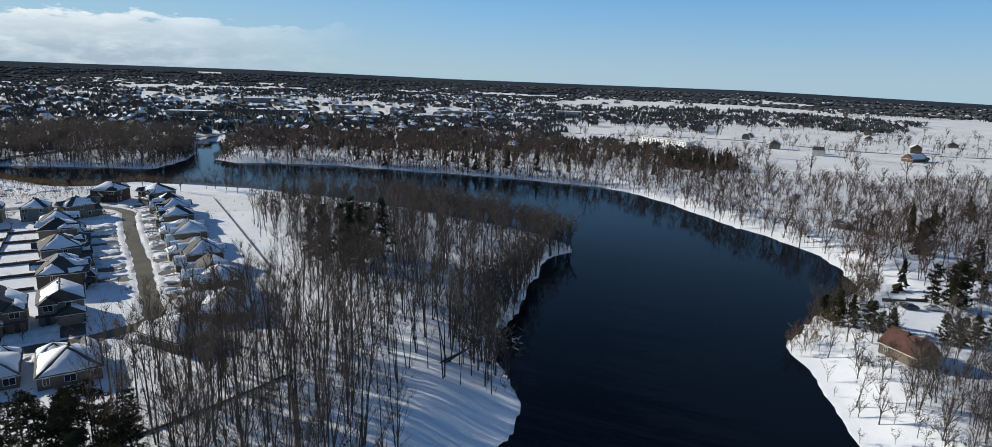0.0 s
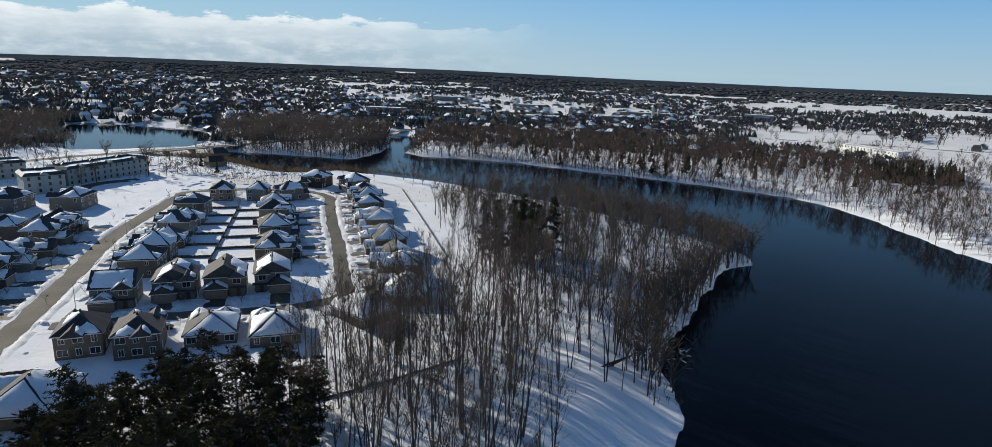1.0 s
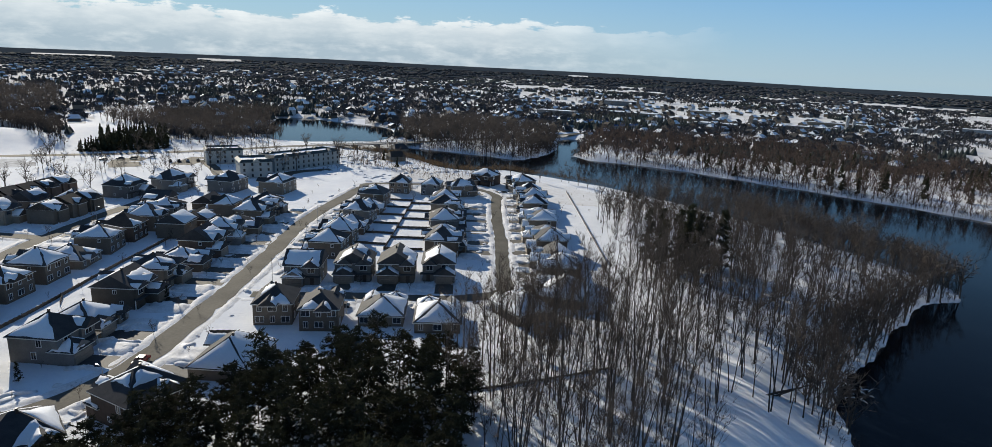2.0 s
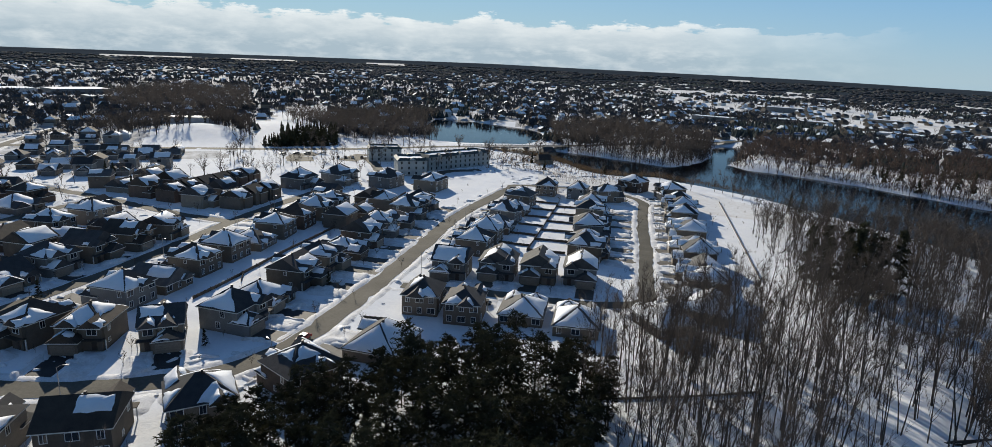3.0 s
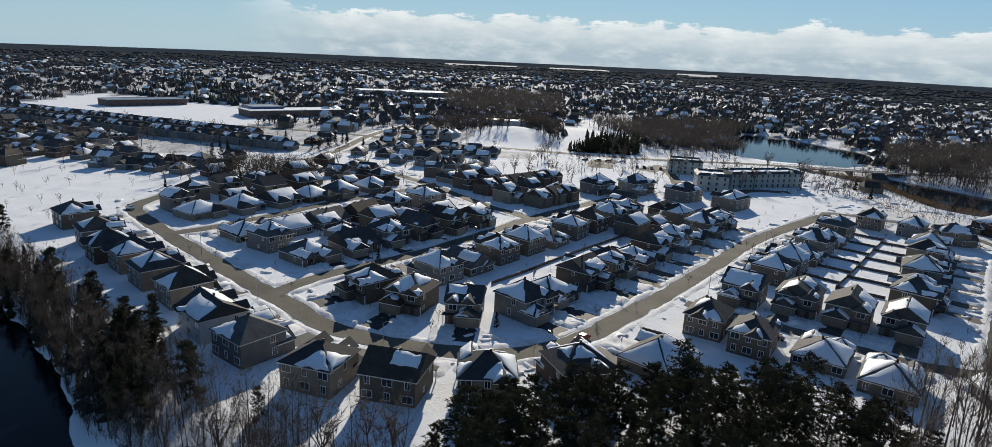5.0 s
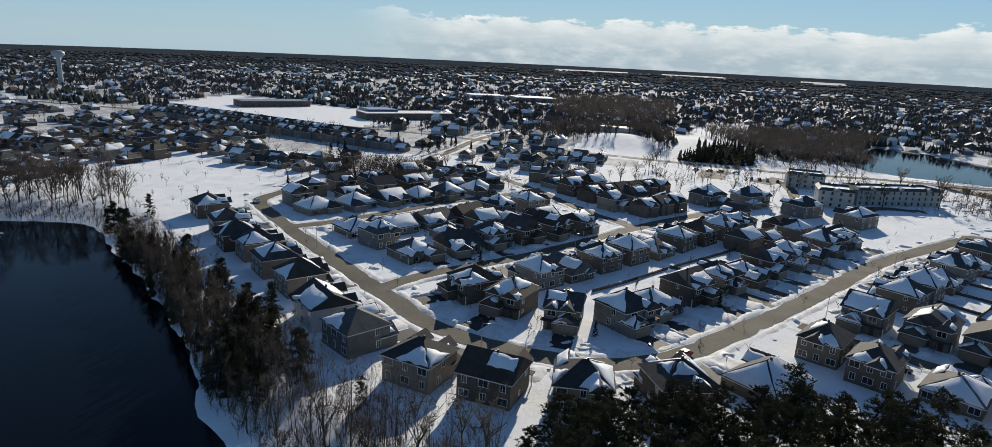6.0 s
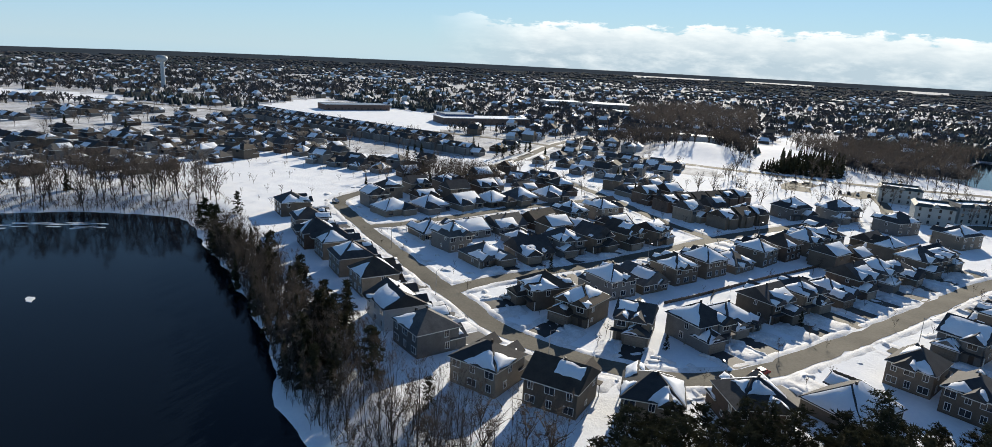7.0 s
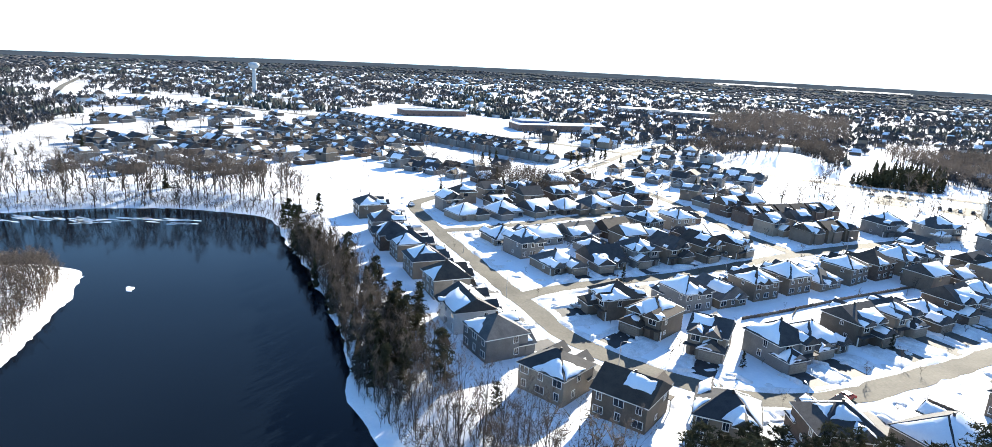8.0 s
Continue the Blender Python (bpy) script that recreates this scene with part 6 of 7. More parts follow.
def fill_rows(poly, seed, limit):
    """Houses in the gaps that the measured rows leave between the streets."""
    r = random.Random(seed)
    poly = np.array(poly, float)
    a = math.atan2(88, -53)
    mid = poly.mean(0)
    spots = [(mid[0] + u * math.cos(a) - v * math.sin(a), mid[1] + u * math.sin(a) + v * math.cos(a)) for u in np.arange(-180, 180, 4.0) for v in np.arange(-180, 180, 4.0)]
    xs, ys = np.array([s[0] for s in spots]), np.array([s[1] for s in spots])
    ok = inside(poly, xs, ys)
    for line in ROAD_LINES:
        ok &= from_line(line, xs, ys, False) > 13.5
    n = 0
    for x, y in zip(xs[ok], ys[ok]):
        if n < limit and min((x - p) ** 2 + (y - q) ** 2 for p, q in HOUSES) > 15.0 ** 2:
            n += 1
            seed_at[0] += 1
            house(float(x), float(y), math.degrees(a) + r.choice((0, 180)), r.uniform(9, 10.5), 9.5, r.choice((1, 2, 2)), r.choice((0, 1, 1, 2, 4)), r.choice((0, 0, 1)), seed_at[0], r.choice(("hip", "gable", "cross")), 1, snow=0.6)


row_house_line(-650, -205, -478, -5, 10, 71, 0)
row_house_line(-605, -200, -430, 12, 10, 72, 2)
row_house_line(-283, 94, -308, 145, 8.4, 73, 4)
row_house_line(-255, 109, -270, 136, 8.4, 74, 1)
for n, (x, y, w) in enumerate([(-282.2, 156.2, 13.5), (-281, 177.7, 14.0), (-260.8, 192.8, 14.0), (-241.9, 206, 14.0)]):
    house(x, y, facing(x, y, LINES["side"]), w, 11.5, 2, (2, 2, 2, 0)[n], 0, 400 + n, "hip", 2, "duplex_house", snow=0.6,
          label="wide grey-sided duplex with a snow-streaked charcoal hip roof")


fill_rows([(-185, 70), (-215, -12), (-262, -35), (-345, -25), (-345, 60), (-335, 130), (-318, 165), (-290, 190), (-262, 207), (-236, 216)], 67, 30)


def flat_building(name, x, y, turn, w, d, h, wall_mat, roof_mat, label, floors=1, bays=8, category="building", snow=True, group="", mansard=False):
    """A plain flat-roofed block with parapet or a sloping metal rim, and rows of windows."""
    thing = tagged(new(name), label, category, group)
    thing.matrix_basis = pose(x, y, ground_z(x, y), 0, 0, turn)
    walls = Mesh().box(-w / 2, w / 2, -d / 2, d / 2, -0.6, h)
    part("wall", walls, wall_mat, thing)
    rim = Mesh()
    if mansard:
        e, t = (w / 2 + 0.5, d / 2 + 0.5), (w / 2 - 1.0, d / 2 - 1.0)
        ring = [(sx * q[0], sy * q[1], z) for q, z in ((e, h - 0.1), (t, h + 1.3), ((t[0] - 0.3, t[1] - 0.3), h + 0.2)) for sx, sy in ((-1, -1), (1, -1), (1, 1), (-1, 1))]
        rim.add(ring, [(4 * k + i, 4 * k + (i + 1) % 4, 4 * k + 4 + (i + 1) % 4, 4 * k + 4 + i) for k in range(2) for i in range(4)])
        # small gables along the rim
        for side in (-1, 1):
            for k in range(max(int(w / 14), 1)):
                gx = ((k + 0.5) / max(int(w / 14), 1) - 0.5) * w
                y0, y1 = side * (d / 2 + 0.55), side * (d / 2 - 2.2)
                rim.add([(gx - 2.4, y0, h - 0.05), (gx + 2.4, y0, h - 0.05), (gx, y0, h + 1.9), (gx, y1, h + 1.9), (gx - 2.4, y1, h + 0.4), (gx + 2.4, y1, h + 0.4)], [(0, 2, 3, 4), (1, 5, 3, 2)])
                walls_gable = Mesh().add([(gx - 2.2, side * (d / 2 + 0.3), h - 0.1), (gx + 2.2, side * (d / 2 + 0.3), h - 0.1), (gx, side * (d / 2 + 0.3), h + 1.7)], [(0, 1, 2)])
                part("gable", walls_gable, wall_mat, thing)
    for x0, x1, y0, y1 in () if mansard else ((-w / 2 - 0.15, w / 2 + 0.15, -d / 2 - 0.15, -d / 2 + 0.2), (-w / 2 - 0.15, w / 2 + 0.15, d / 2 - 0.2, d / 2 + 0.15),
                           (-w / 2 - 0.15, -w / 2 + 0.2, -d / 2 + 0.2, d / 2 - 0.2), (w / 2 - 0.2, w / 2 + 0.15, -d / 2 + 0.2, d / 2 - 0.2)):
        rim.box(x0, x1, y0, y1, h, h + 0.5)
    part("parapet", rim, roof_mat, thing)
    top = Mesh().box(-w / 2 + 0.2, w / 2 - 0.2, -d / 2 + 0.2, d / 2 - 0.2, h - 0.1, h + (0.3 if snow else 0.12))
    part("roof_snow" if snow else "roof", top, ROOF_SNOW if snow else roof_mat, thing)
    for level in range(floors):
        z = 1.6 + (h / floors) * level
        for side in (-1, 1):
            if level and category == "warehouse":
                continue
            for k in range(bays):
                part("window", WINDOWS["tall" if floors > 1 else "wide"][1], None, thing, at=pose((k + 0.5) / bays * w - w / 2, side * (d / 2 + 0.01), z, 0, 0, 0 if side < 0 else 180))
            for k in range(max(int(d / 6), 1)):
                n = max(int(d / 6), 1)
                part("window", WINDOWS["tall"][1], None, thing, at=pose(side * (w / 2 + 0.01), (k + 0.5) / n * d - d / 2, z, 0, 0, 90 * side))
    return thing


# grey apartment block by the causeway
flat_building("apartment_building", -284, 226, 60, 16, 17, 8.6, RENDERED, GREEN_METAL, "pale grey three-storey apartment block with snow on its flat roof", 3, 4, "apartment building", mansard=True)
flat_building("apartment_wing", -289, 263, 88, 48, 14, 8.2, RENDERED, GREEN_METAL, "long pale grey three-storey wing of the apartment block", 3, 13, "apartment building", mansard=True)
flat_building("apartment_building", -332, 243, 60, 20, 15, 8, RENDERED, GREEN_METAL, "smaller pale grey apartment block with a dark-rimmed snowy roof", 3, 5, "apartment building", mansard=True)
for points, width in (([(-352, 196), (-371, 207), (-384, 226)], 16.0), ([(-340, 220), (-356, 246)], 13.0), ([(-262, 222), (-277, 246), (-270, 268)], 7.0), ([(-296, 214), (-318, 226), (-343, 238)], 6.0)):
    lot = part("car_park", ribbon(points, width, 0.05, 0.8), ASPHALT)
    tagged(lot, "ploughed grey car park and drive by the apartments", "car park", kind="structure")
# school and sheds
flat_building("school", -654, 25, 111.5, 93, 30, 6, BRICK_RED, METAL, "long brick school with a snow-covered flat roof", 1, 14, "school")
flat_building("school_gym", -662, -2, 111.5, 30, 28, 8, BLUE_CLAD_SHADE, METAL, "blue-clad school gymnasium beside the playing field", 1, 3, "school", False)
flat_building("school", -741, -116, 120, 75, 26, 6, BRICK_RED, METAL, "low brick school beside the white playing field", 1, 10, "school", False)
for n, (x, y, w, d, h, t) in enumerate([(-1028, 163, 57, 46, 6, 95), (-1015, 239, 69, 51, 6, 95), (-882, 239, 46, 34, 5, 95), (-592, 226, 46, 18, 5, 60), (-384, 806, 52, 20, 6, 10), (-302, 882, 69, 25, 6, 8),
                                        (-170, 806, 43, 23, 6, 5), (-75, 882, 57, 18, 5, 0), (-50, 995, 80, 16, 5, 0), (50, 1008, 69, 16, 5, -5), (-415, 1134, 57, 27, 8, 15), (-239, 1045, 46, 23, 6, 8), (107, 1008, 39, 18, 9, -6)]):
    flat_building("warehouse", x, y, t, w, d, h, (METAL, SIDINGS[2], SIDINGS[0])[n % 3], METAL, "low warehouse with a snow-covered roof", 1, 2, "warehouse", group="far warehouses")
flat_building("lodge", 161, 626, -58, 64, 11, 6.5, WHITE, METAL, "long white two-storey lodge with rows of windows", 2, 18, "building")
# rows of long sheds by the dam, roofs painted blue for snow in shade
for k in range(6):
    x, y = -357 + k * 21, 706 + 6 * math.sin(k)
    shed = tagged(new("long_shed"), "long low shed, its snowy roof coloured blue for shade", "shed", "sheds by the dam")
    shed.matrix_basis = pose(x, y, ground_z(x, y), 0, 0, 62)
    part("wall", Mesh().box(-26, 26, -4.5, 4.5, -0.5, 2.6), SIDINGS[2], shed)
    roof = Mesh()
    roof_block(roof, 0, 0, 52, 9, 2.6, 1.6, "gable", "x", 0.2)
    part("roof", roof.data("roof", BLUE_CLAD_SHADE, TRIM), None, shed)
    cover = Mesh()
    snow_patch(cover, [Vector((-26, 4.6, 2.7)), Vector((26, 4.6, 2.7)), Vector((26, 0.3, 4.2)), Vector((-26, 0.3, 4.2))], 0.95, k, 0.15)
    part("roof_snow", smooth(cover.data("roof_snow", ROOF_SNOW)), None, shed)


def water_tower(x, y, high):
    thing = tagged(new("water_tower"), "pale water tower with a wide bowl on a slim shaft", "water tower")
    thing.matrix_basis = pose(x, y, ground_z(x, y))
    ring = lambda rows: Mesh().tube([Vector((0, 0, z)) for z, _ in rows], [r for _, r in rows], 24, True)
    part("shaft", smooth(ring([(-1, 4.2), (3, 3.0), (high * 0.7, 2.6), (high * 0.8, 3.4)]).data("shaft", TOWER)), None, thing)
    part("bowl", smooth(ring([(high * 0.78, 3.0), (high * 0.84, 6.6), (high * 0.9, 7.8), (high * 0.95, 7.3), (high * 0.99, 4.4), (high, 0.6)]).data("bowl", TOWER)), None, thing)


water_tower(-944, -412, 43)


def silo(x, y, high, r):
    thing = tagged(new("silo"), "pale concrete farm silo with a domed cap", "silo", "silos")
    thing.matrix_basis = pose(x, y, ground_z(x, y))
    part("tank", Mesh().tube([Vector((0, 0, -0.5)), Vector((0, 0, high))], [r, r], 16), METAL, thing)
    part("cap", Mesh().tube([Vector((0, 0, high)), Vector((0, 0, high + r * 0.5)), Vector((0, 0, high + r * 0.8))], [r * 1.03, r * 0.7, 0.1], 16), METAL, thing)


silo(-41, 980, 14, 2.2)
silo(-33, 985, 10, 2.2)

# causeway bridge over the water
bridge = tagged(new("bridge"), "low grey road bridge on piers across the channel", "bridge")
bridge.matrix_basis = pose(-337.5, 373, 0, 0, 0, 66)
part("deck", Mesh().box(-42, 42, -5.2, 5.2, -0.55, 0.02), STONE, bridge)
for s in (-1, 1):
    rail = Mesh().box(-42, 42, s * 5.1 - 0.12, s * 5.1 + 0.12, 0.75, 0.95)
    for k in range(29):
        rail.box(-41.5 + k * 2.9, -41.3 + k * 2.9, s * 5.1 - 0.08, s * 5.1 + 0.08, 0, 0.8)
    part("railing", rail, METAL, bridge)
for k in range(4):
    part("pier", Mesh().box(-28 + k * 18, -26.8 + k * 18, -4.6, 4.6, -7, -0.5), STONE, bridge)

# ---------------------------------------------------------------- the farther bank near the camera
house(99, 142.5, 200, 7.5, 9.5, 1, 1, 1, 501, "gable", 2, "river_house", False, "brown cottage with a red-shingled gable roof among bare trees", 0.25, rise=3.4, roof_mat=RED_SHINGLES)
house(360, 556, 20, 18, 11, 1, 4, 1, 502, "gable", 2, "farmhouse", False, "long red-brown farmhouse alone in a white field", 0.4, roof_mat=RED_SHINGLES)
house(156, 283, 40, 7, 6, 1, 2, 2, 503, "gable", 1, "garden_shed", False, "small grey shed with a snowy roof under bare trees", 0.9, rise=1.4)
tagged(part("road", ribbon([(86, 726), (180, 722), (263, 704), (346, 626), (458, 598), (640, 590)], 7.0, 0.06, 0.6, 8.0), ASPHALT), "country road between white fields", "road", kind="structure")
lane = part("road", ribbon([(105.8, 185.2), (121, 180.2), (141.1, 171.4), (176.4, 158.8), (252, 138.6)], 5.0, 0.05, 0.8), BANK_SNOW)
tagged(lane, "snow-packed lane beside the cottage", "road", kind="structure")
for i, (x, y) in enumerate([(95.3, 176.2), (95.6, 171.5), (95.7, 167), (97.8, 163.6), (99.5, 160.6), (101, 157.3), (103.5, 155.8), (100.7, 170.7), (99.6, 175.6), (103, 164.5), (105.5, 160), (98.5, 180.5), (104, 176),
                            (114.3, 152.5), (117.5, 150.8), (121.9, 152), (126.5, 153), (119.5, 155.5)]):
    plant(CEDARS, "cedar_tree", x, y, rng.uniform(0.6, 0.85), i * 77, i, "cedars by the cottage")
for i, (x, y, s) in enumerate([(134.5, 178.2, 0.95), (138, 181, 0.85), (131, 182.7, 0.7), (141.1, 189, 0.7), (148.7, 185.2, 0.6), (165.1, 239.4, 0.8), (189, 270.9, 0.7), (176.4, 226.8, 0.6)]):
    plant(FIR, "spruce_tree", x, y, s, i * 63, i, "spruces by the lane")
for i, (x, y) in enumerate(scatter([(75.6, 118), (83.2, 156.2), (113.4, 153.7), (160, 165), (160, 110), (120, 80), (75.6, 88)], 42, 4.8, 81)):
    if x < 88 and y > 126:
        continue
    plant(BROAD, "bare_tree", x, y, rng.uniform(0.55, 0.85), i * 51, i, "bare trees round the cottage")
for i, (x, y) in enumerate(scatter([(70.6, 393.1), (97, 355.3), (113.4, 304.9), (127.3, 269.6), (133.6, 241.9), (127.3, 211.7), (144.9, 201.6), (176.4, 252), (126, 378), (88.2, 403.2)], 44, 4.8, 82)):
    plant(BROAD, "bare_tree", x, y, rng.uniform(0.6, 0.95), i * 37, i, "bare trees on the farther bank")
for i, (x, y) in enumerate(scatter([(-234.4, -221.8), (-252, -166.3), (-255.8, -131), (-250.7, -100.8), (-267.1, -100.8), (-279.7, -151.2), (-259.6, -214.2)], 34, 5.0, 83)):
    plant(BROAD, "bare_tree", x, y, rng.uniform(0.85, 1.2), i * 41, i, "bare trees at the lake's head")
for i, (x, y, s) in enumerate([(-234.4, -90.7, 1.0), (-230.6, -86.9, 0.85), (-226.8, -83.8, 0.9), (-239.4, -94.5, 0.7), (-247, -83.2, 0.75)]):
    plant(CEDARS, "cedar_tree", x, y, s * 1.15, i * 90, i, "cedars at the lake's corner")

for i, (x, y) in enumerate([(-444, 34), (-435, 38), (-446, 44), (-457, 50), (-450, 52), (-395, -25), (-399, -21), (-391, -29), (-441, 40), (-419, 31), (-424, 27)]):
    plant(SPRUCE, "spruce_tree", x, y, rng.uniform(0.45, 0.62), i * 63, i, "spruces in the town gardens")
for i, (x, y, s) in enumerate([(-134.5, 50.5, 0.26), (-189, 31, 0.3), (-152, 92, 0.25)]):
    plant(SPRUCE, "spruce_tree", x, y, s, i * 63, i, "small spruces in front yards", label="small dark young spruce in a snowy front yard")

# ---------------------------------------------------------------- fences, cars, lamps, small things
PANEL = Mesh()
edge = [(-3.0 + k * 0.3, -0.05 if k // 2 % 2 else 0.02) for k in range(21)]
tops = [1.72 + 0.05 * (k // 2 % 2) for k in range(21)]
PANEL.add([(a, b, 0.0) for a, b in edge] + [(a, b, h) for (a, b), h in zip(edge, tops)] + [(a, b + 0.05, h) for (a, b), h in zip(edge, tops)] + [(a, b + 0.05, 0.0) for a, b in edge],
          [(r * 21 + k, r * 21 + k + 1, (r + 1) * 21 + k + 1, (r + 1) * 21 + k) for r in range(3) for k in range(20)])
PANEL_MESH = PANEL.data("panel", WOOD)
POST_MESH = Mesh().box(-0.07, 0.07, -0.07, 0.07, -0.4, 1.85).box(-0.09, 0.09, -0.09, 0.09, 1.85, 1.95).data("post", WOOD)


def fence(points, label="brown board fence between snowy back yards", buried=0.85):
    line = curve(points, 6.1)
    x, y = line[0].x, line[0].y
    thing = tagged(new("fence"), label, "fence", "garden fences")
    thing.matrix_basis = pose(x, y, 0)
    for a, b in zip(line, line[1:]):
        mid = (a + b) / 2
        turn = math.degrees(math.atan2(b.y - a.y, b.x - a.x))
        z = ground_z(mid.x, mid.y) - buried
        stretch = Matrix.Diagonal(((b - a).length / 6.0, 1, 1, 1))
        part("panel", PANEL_MESH, None, thing, at=pose(mid.x - x, mid.y - y, z, 0, 0, turn) @ stretch)
        part("post", POST_MESH, None, thing, at=pose(a.x - x, a.y - y, z, 0, 0, turn))


fence([(-240.7, 189), (-214.2, 143.6), (-189, 99.5), (-171.4, 71.8), (-161.3, 54.2)])
fence([(-182.5, 233.7), (-158, 193.5), (-136.2, 157)])
fence([(-136.2, 303), (-116, 270), (-93, 231.8), (-71.4, 196)], "low wire-and-board fence behind the houses by the open field", 1.15)
for k in range(6):
    x, y = -139.5 - 7.7 * k, 162.5 + 12.7 * k
    fence([(x, y), (x + 12.5, y + 8.5)], "short board fence dividing two back yards")
    fence([(x - 3, y + 5), (x - 15, y - 1.5)], "short board fence dividing two back yards")
for k in range(7):
    x, y = -175 - 8.8 * k, 78 + 15.0 * k
    fence([(x, y), (x + 10, y - 6)], "short board fence dividing two back yards")
fence([(-108.4, 83.8), (-119.7, 89.5), (-127.3, 83.8)], "dark board fence round a corner garden")
fence([(-66, 93), (-53.5, 108), (-42, 124)], "dark log rail along the edge of the wood", 1.25)
fence([(112.1, 186.5), (121, 185.2), (131, 184)], "brown board fence by the cottage's lane")


def car(x, y, turn, paint, label):
    thing = tagged(new("car"), label, "car", "cars")
    thing.matrix_basis = pose(x, y, max(ground_z(x, y), -0.4) + 0.08, 0, 0, turn)
    prof = [(-2.2, 0.35), (-2.25, 0.75), (-2.0, 0.92), (-1.2, 0.98), (-0.6, 1.45), (0.9, 1.48), (1.6, 1.02), (2.15, 0.9), (2.25, 0.6), (2.2, 0.35)]
    body = Mesh()
    k = len(prof)
    verts = [(px, s * (0.88 if z < 1.1 else 0.70), z) for s in (-1, 1) for px, z in prof]
    body.add(verts, [tuple(range(k))[::-1], tuple(range(k, 2 * k)), *[(i, (i + 1) % k, k + (i + 1) % k, k + i) for i in range(k)]])
    part("body", body, paint, thing)
    for s in (-1, 1):
        part("side_window", Mesh().add([(-0.95, s * 0.86, 1.02), (1.35, s * 0.86, 1.02), (0.85, s * 0.73, 1.42), (-0.55, s * 0.73, 1.42), (-0.95, s * 0.8, 1.02), (1.35, s * 0.8, 1.02)], [(0, 1, 2, 3), (0, 4, 5, 1)]), GLASS, thing)
    part("windscreen", Mesh().box(-0.62, 0.62, -0.01, 0.01, -0.3, 0.3), GLASS, thing, at=pose(-0.92, 0, 1.23, 0, 50, 90))
    for sx in (-1.4, 1.4):
        for s in (-1, 1):
            wheel = part("wheel", Mesh().tube([Vector((sx, s * 0.70, 0.33)), Vector((sx, s * 0.92, 0.33))], [0.33, 0.33], 12, True), RUBBER, thing)
            part("rim", Mesh().tube([Vector((sx, s * 0.90, 0.33)), Vector((sx, s * 0.935, 0.33))], [0.2, 0.19], 10, True), METAL, wheel)


car(-123.5, 68, 118, CAR_RED, "red car driving on the sanded street")
car(121, 177, -10, CAR_DARK, "dark car parked on the snowy lane")
car(127.3, 176.7, -8, CAR_PALE, "silver car parked on the snowy lane")
for n, (x, y, t) in enumerate([(-378, 207.9, 60), (-375.5, 214.2, 60), (-371.7, 223, 62), (-351.5, 221.8, 150), (-349, 225.5, 150), (-346.5, 229.3, 150), (-344, 234.4, 150), (-381.8, 200.3, 60)]):
    car(x, y, t, (CAR_DARK, CAR_DARK, CAR_PALE)[n % 3], "car parked in the ploughed car park")
for n, (x, y, t) in enumerate([(-163.8, 15.8, 62), (-181.4, 55.4, 60), (-161.3, 34, -30), (-272.2, -50.4, 30), (-112.8, 114.7, 35), (-94.5, 99.5, 20)]):
    car(x, y, t, (CAR_PALE, CAR_DARK, CAR_DARK)[n % 3], "car parked beside a house in the snow")


def street_lamp(x, y, turn):
    thing = tagged(new("street_lamp"), "slim dark street lamp beside the road", "street lamp", "street lamps")
    thing.matrix_basis = pose(x, y, ground_z(x, y), 0, 0, turn)
    part("pole", Mesh().tube([Vector((0, 0, -0.3)), Vector((0, 0, 3.5)), Vector((0, 0, 7.0))], [0.10, 0.08, 0.06], 8), METAL, thing)
    part("arm", Mesh().tube([Vector((0, 0, 6.9)), Vector((0.7, 0, 7.3)), Vector((1.5, 0, 7.3))], [0.05, 0.045, 0.04], 6), METAL, thing)
    part("head", Mesh().box(1.3, 2.0, -0.14, 0.14, 7.2, 7.36), METAL, thing)


for x, y, t in ((-142.4, 117.8, 20), (-127.9, 22.1, 60), (-182.7, 173.9, 20), (-113.4, 55.4, 180), (-165.1, -3.8, 120), (-207.9, -20.2, 120), (-83.2, 156.2, 200), (-118.4, 214.2, 30), (-201.6, 65.5, 10), (-239.4, 121, 10)):
    street_lamp(x, y, t)

# heaps of shovelled snow beside the drives
heaps = Mesh()
spots = [(q.x, q.y) for key in ("main", "loop", "side", "upper") for q in LINES[key]]
r = random.Random(17)
blob = bmesh.new()
bmesh.ops.create_icosphere(blob, subdivisions=2, radius=1.0)
ball = [v.co.copy() for v in blob.verts]
ball_faces = [tuple(v.index for v in f.verts) for f in blob.faces]
blob.free()
places = []
for key, _, width in ROADS[:5]:
    line = LINES[key]
    for i in range(2, len(line) - 2):
        if r.random() < 0.6:
            way = (line[i + 1] - line[i - 1]).normalized()
            side = Vector((-way.y, way.x, 0)) * r.choice((-1, 1)) * (width / 2 + r.uniform(1.8, 8.5))
            places.append((line[i].x + side.x, line[i].y + side.y, r.uniform(0.5, 1.4)))
places += FRONTS
# rough ploughed ground by the river
places += [(r.uniform(-300, -205), r.uniform(255, 325), r.uniform(0.6, 1.8)) for _ in range(110)]
xs, ys = np.array([p[0] for p in places]), np.array([p[1] for p in places])
clear = np.ones(len(xs), bool)
for line, (_, _, width) in zip(ROAD_LINES, ROADS):
    clear &= from_line(line, xs, ys, False) > width / 2 + 1.2
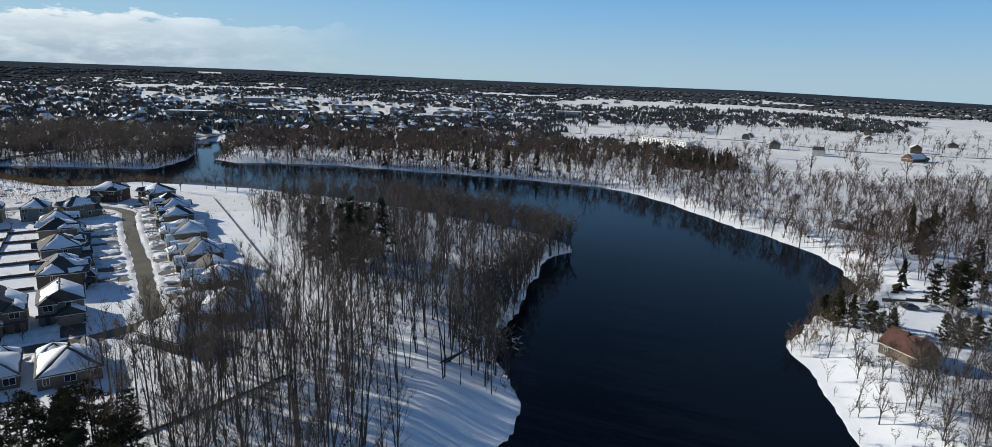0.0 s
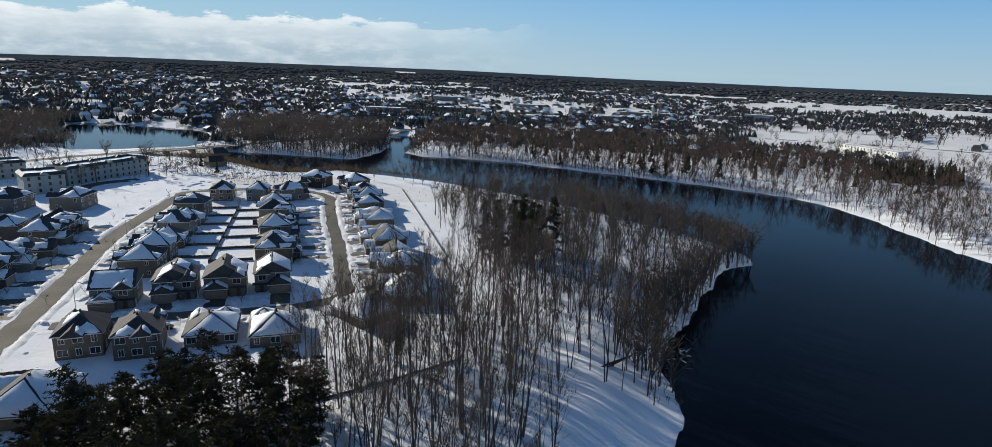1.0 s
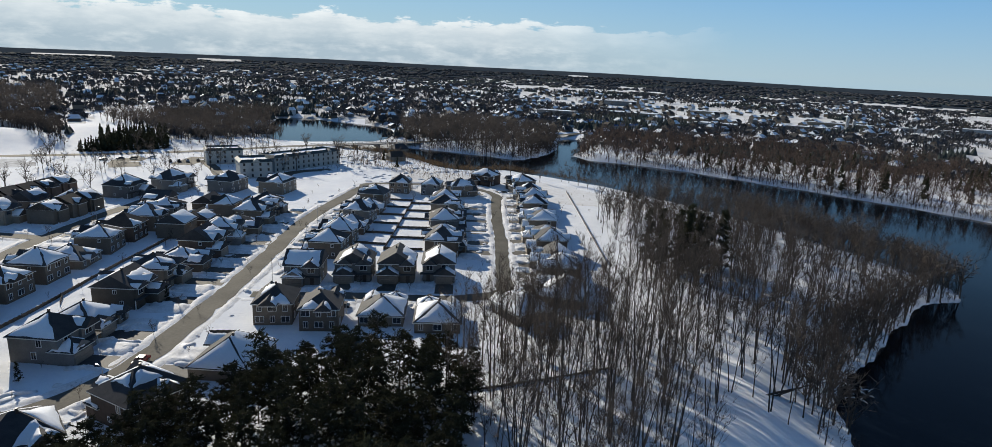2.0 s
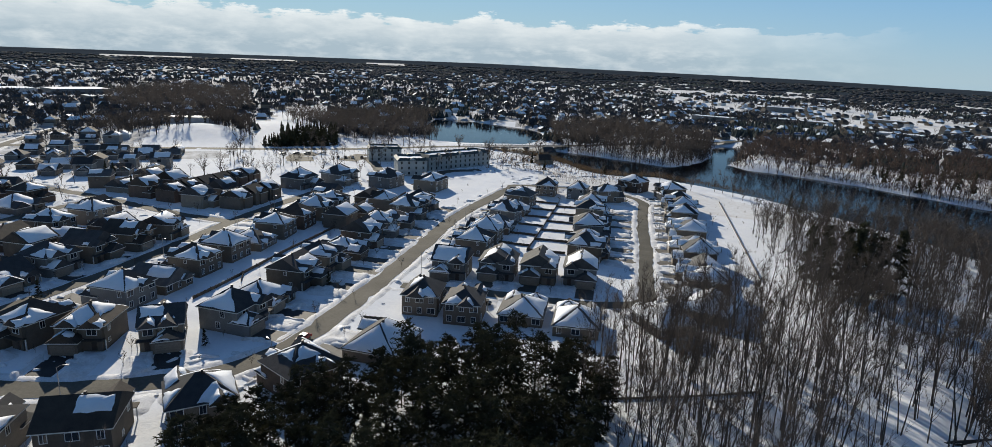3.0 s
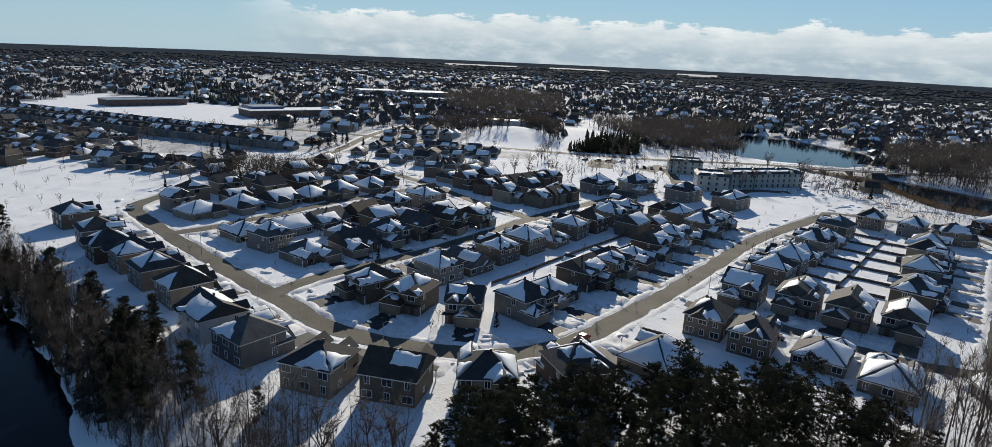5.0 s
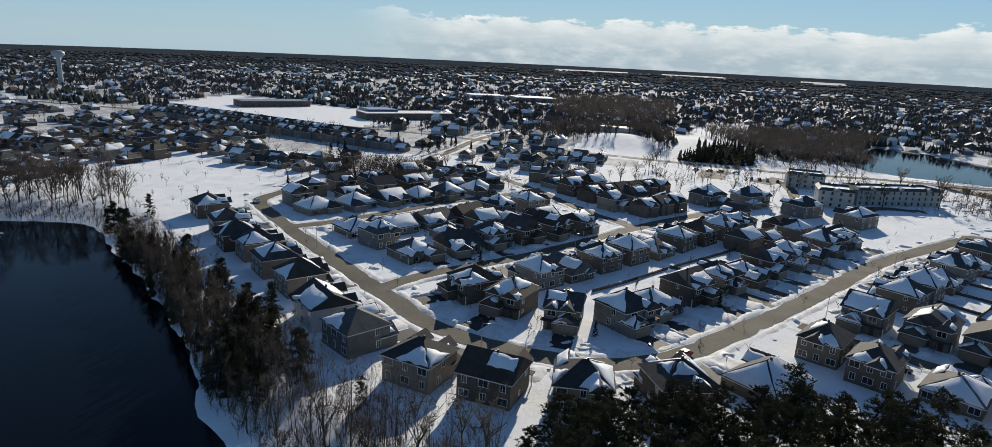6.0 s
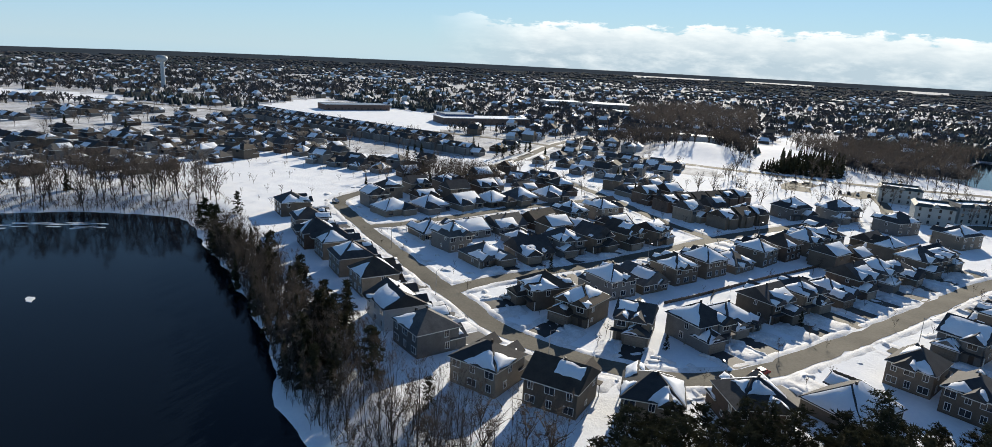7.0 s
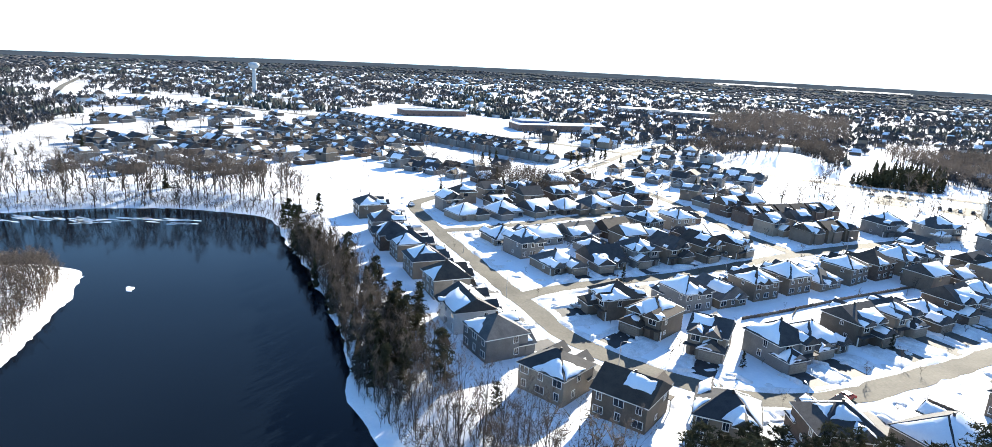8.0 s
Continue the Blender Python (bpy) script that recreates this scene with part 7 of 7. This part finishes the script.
for (x, y, s), z, fine in zip(places, land(xs, ys), clear):
    if fine:
        a, b = s * r.uniform(1.0, 2.0), s * r.uniform(0.6, 1.0)
        t = r.uniform(0, 3.14)
        c, d = math.cos(t), math.sin(t)
        verts = []
        for v in ball:
            q = v * (1 + 0.55 * noise.noise(v * 1.3 + Vector((x, y, 0))) + 0.35 * noise.noise(v * 3.1 + Vector((y, x, 0))))
            verts.append((x + q.x * a * c - q.y * b * d, y + q.x * a * d + q.y * b * c, z + q.z * s * 0.42 - 0.02))
        heaps.add(verts, ball_faces)
for mesh in YARDS:
    heaps.add(mesh.v, mesh.f)
tagged(new("snow_heaps", smooth(heaps.data("snow_heaps", BANK_SNOW))), "heaps of shovelled snow along the drives", "snow", kind="stuff")

# thin ice and snags on the lake, drift wood at the point
ice = Mesh()
r = random.Random(23)
for k in range(34):
    t = r.random()
    x, y = -234 + 15 * t + r.uniform(-6, 3), -126 - 69 * t + r.uniform(-4, 4)
    n, a, b, turn = 9, r.uniform(1.5, 6), r.uniform(0.4, 1.2), r.uniform(1.2, 2.1)
    ring = []
    for i in range(n):
        w = 6.283 * i / n
        q = Vector((math.cos(w) * a, math.sin(w) * b, 0)) * r.uniform(0.7, 1.2)
        ring.append((x + q.x * math.cos(turn) - q.y * math.sin(turn), y + q.x * math.sin(turn) + q.y * math.cos(turn)))
    ice.add([(p, q, WATER_Z + 0.06) for p, q in ring] + [(p, q, WATER_Z - 0.05) for p, q in ring], [tuple(range(n)), *[(i, n + i, n + (i + 1) % n, (i + 1) % n) for i in range(n)]])
tagged(new("ice_floes", ice.data("ice_floes", ICE)), "thin broken ice along the lake's head", "ice", kind="stuff")
floe = Mesh()
ring = [(math.cos(6.283 * i / 12) * (2.1 + 0.5 * math.sin(i * 2.1)), math.sin(6.283 * i / 12) * (1.0 + 0.3 * math.cos(i * 1.7))) for i in range(12)]
floe.add([(a, b, 0.16) for a, b in ring] + [(a * 1.1, b * 1.1, -0.1) for a, b in ring], [tuple(range(12)), *[(i, 12 + i, 12 + (i + 1) % 12, (i + 1) % 12) for i in range(12)]])
block = part("ice_floe", floe, ICE, at=pose(-162.0, -108.1, WATER_Z, 0, 0, 30))
tagged(block, "small white ice floe drifting on dark water", "ice floe")
snags = Mesh()
for k in range(26):
    p = Vector((r.uniform(-1, 7), r.uniform(147, 155), WATER_Z + r.uniform(0.1, 0.5)))
    v = Vector((r.uniform(-1, 1), r.uniform(-1, 1), r.uniform(-0.05, 0.25))) * r.uniform(1, 2.6)
    snags.tube([p, p + v * 0.5 + Vector((0, 0, 0.15)), p + v], [0.14, 0.12, 0.05], 5)
tagged(new("driftwood", snags.data("driftwood", ICE)), "snow-crusted driftwood caught on the point's shore", "driftwood", kind="stuff")
log = Mesh()
for a, b in (((-15.1, 129.8, -1.2), (-5, 139.9, 0.4)), ((-13.9, 131, -1.2), (-6.3, 136.1, 1.0)), ((-11.3, 132.3, -1.0), (-5, 142.4, -0.6))):
    log.tube([Vector(a), Vector(a).lerp(Vector(b), 0.5), Vector(b)], [0.22, 0.18, 0.06], 6)
tagged(new("fallen_tree", log.data("fallen_tree", BARK)), "bare fallen tree leaning over the snow", "fallen tree")
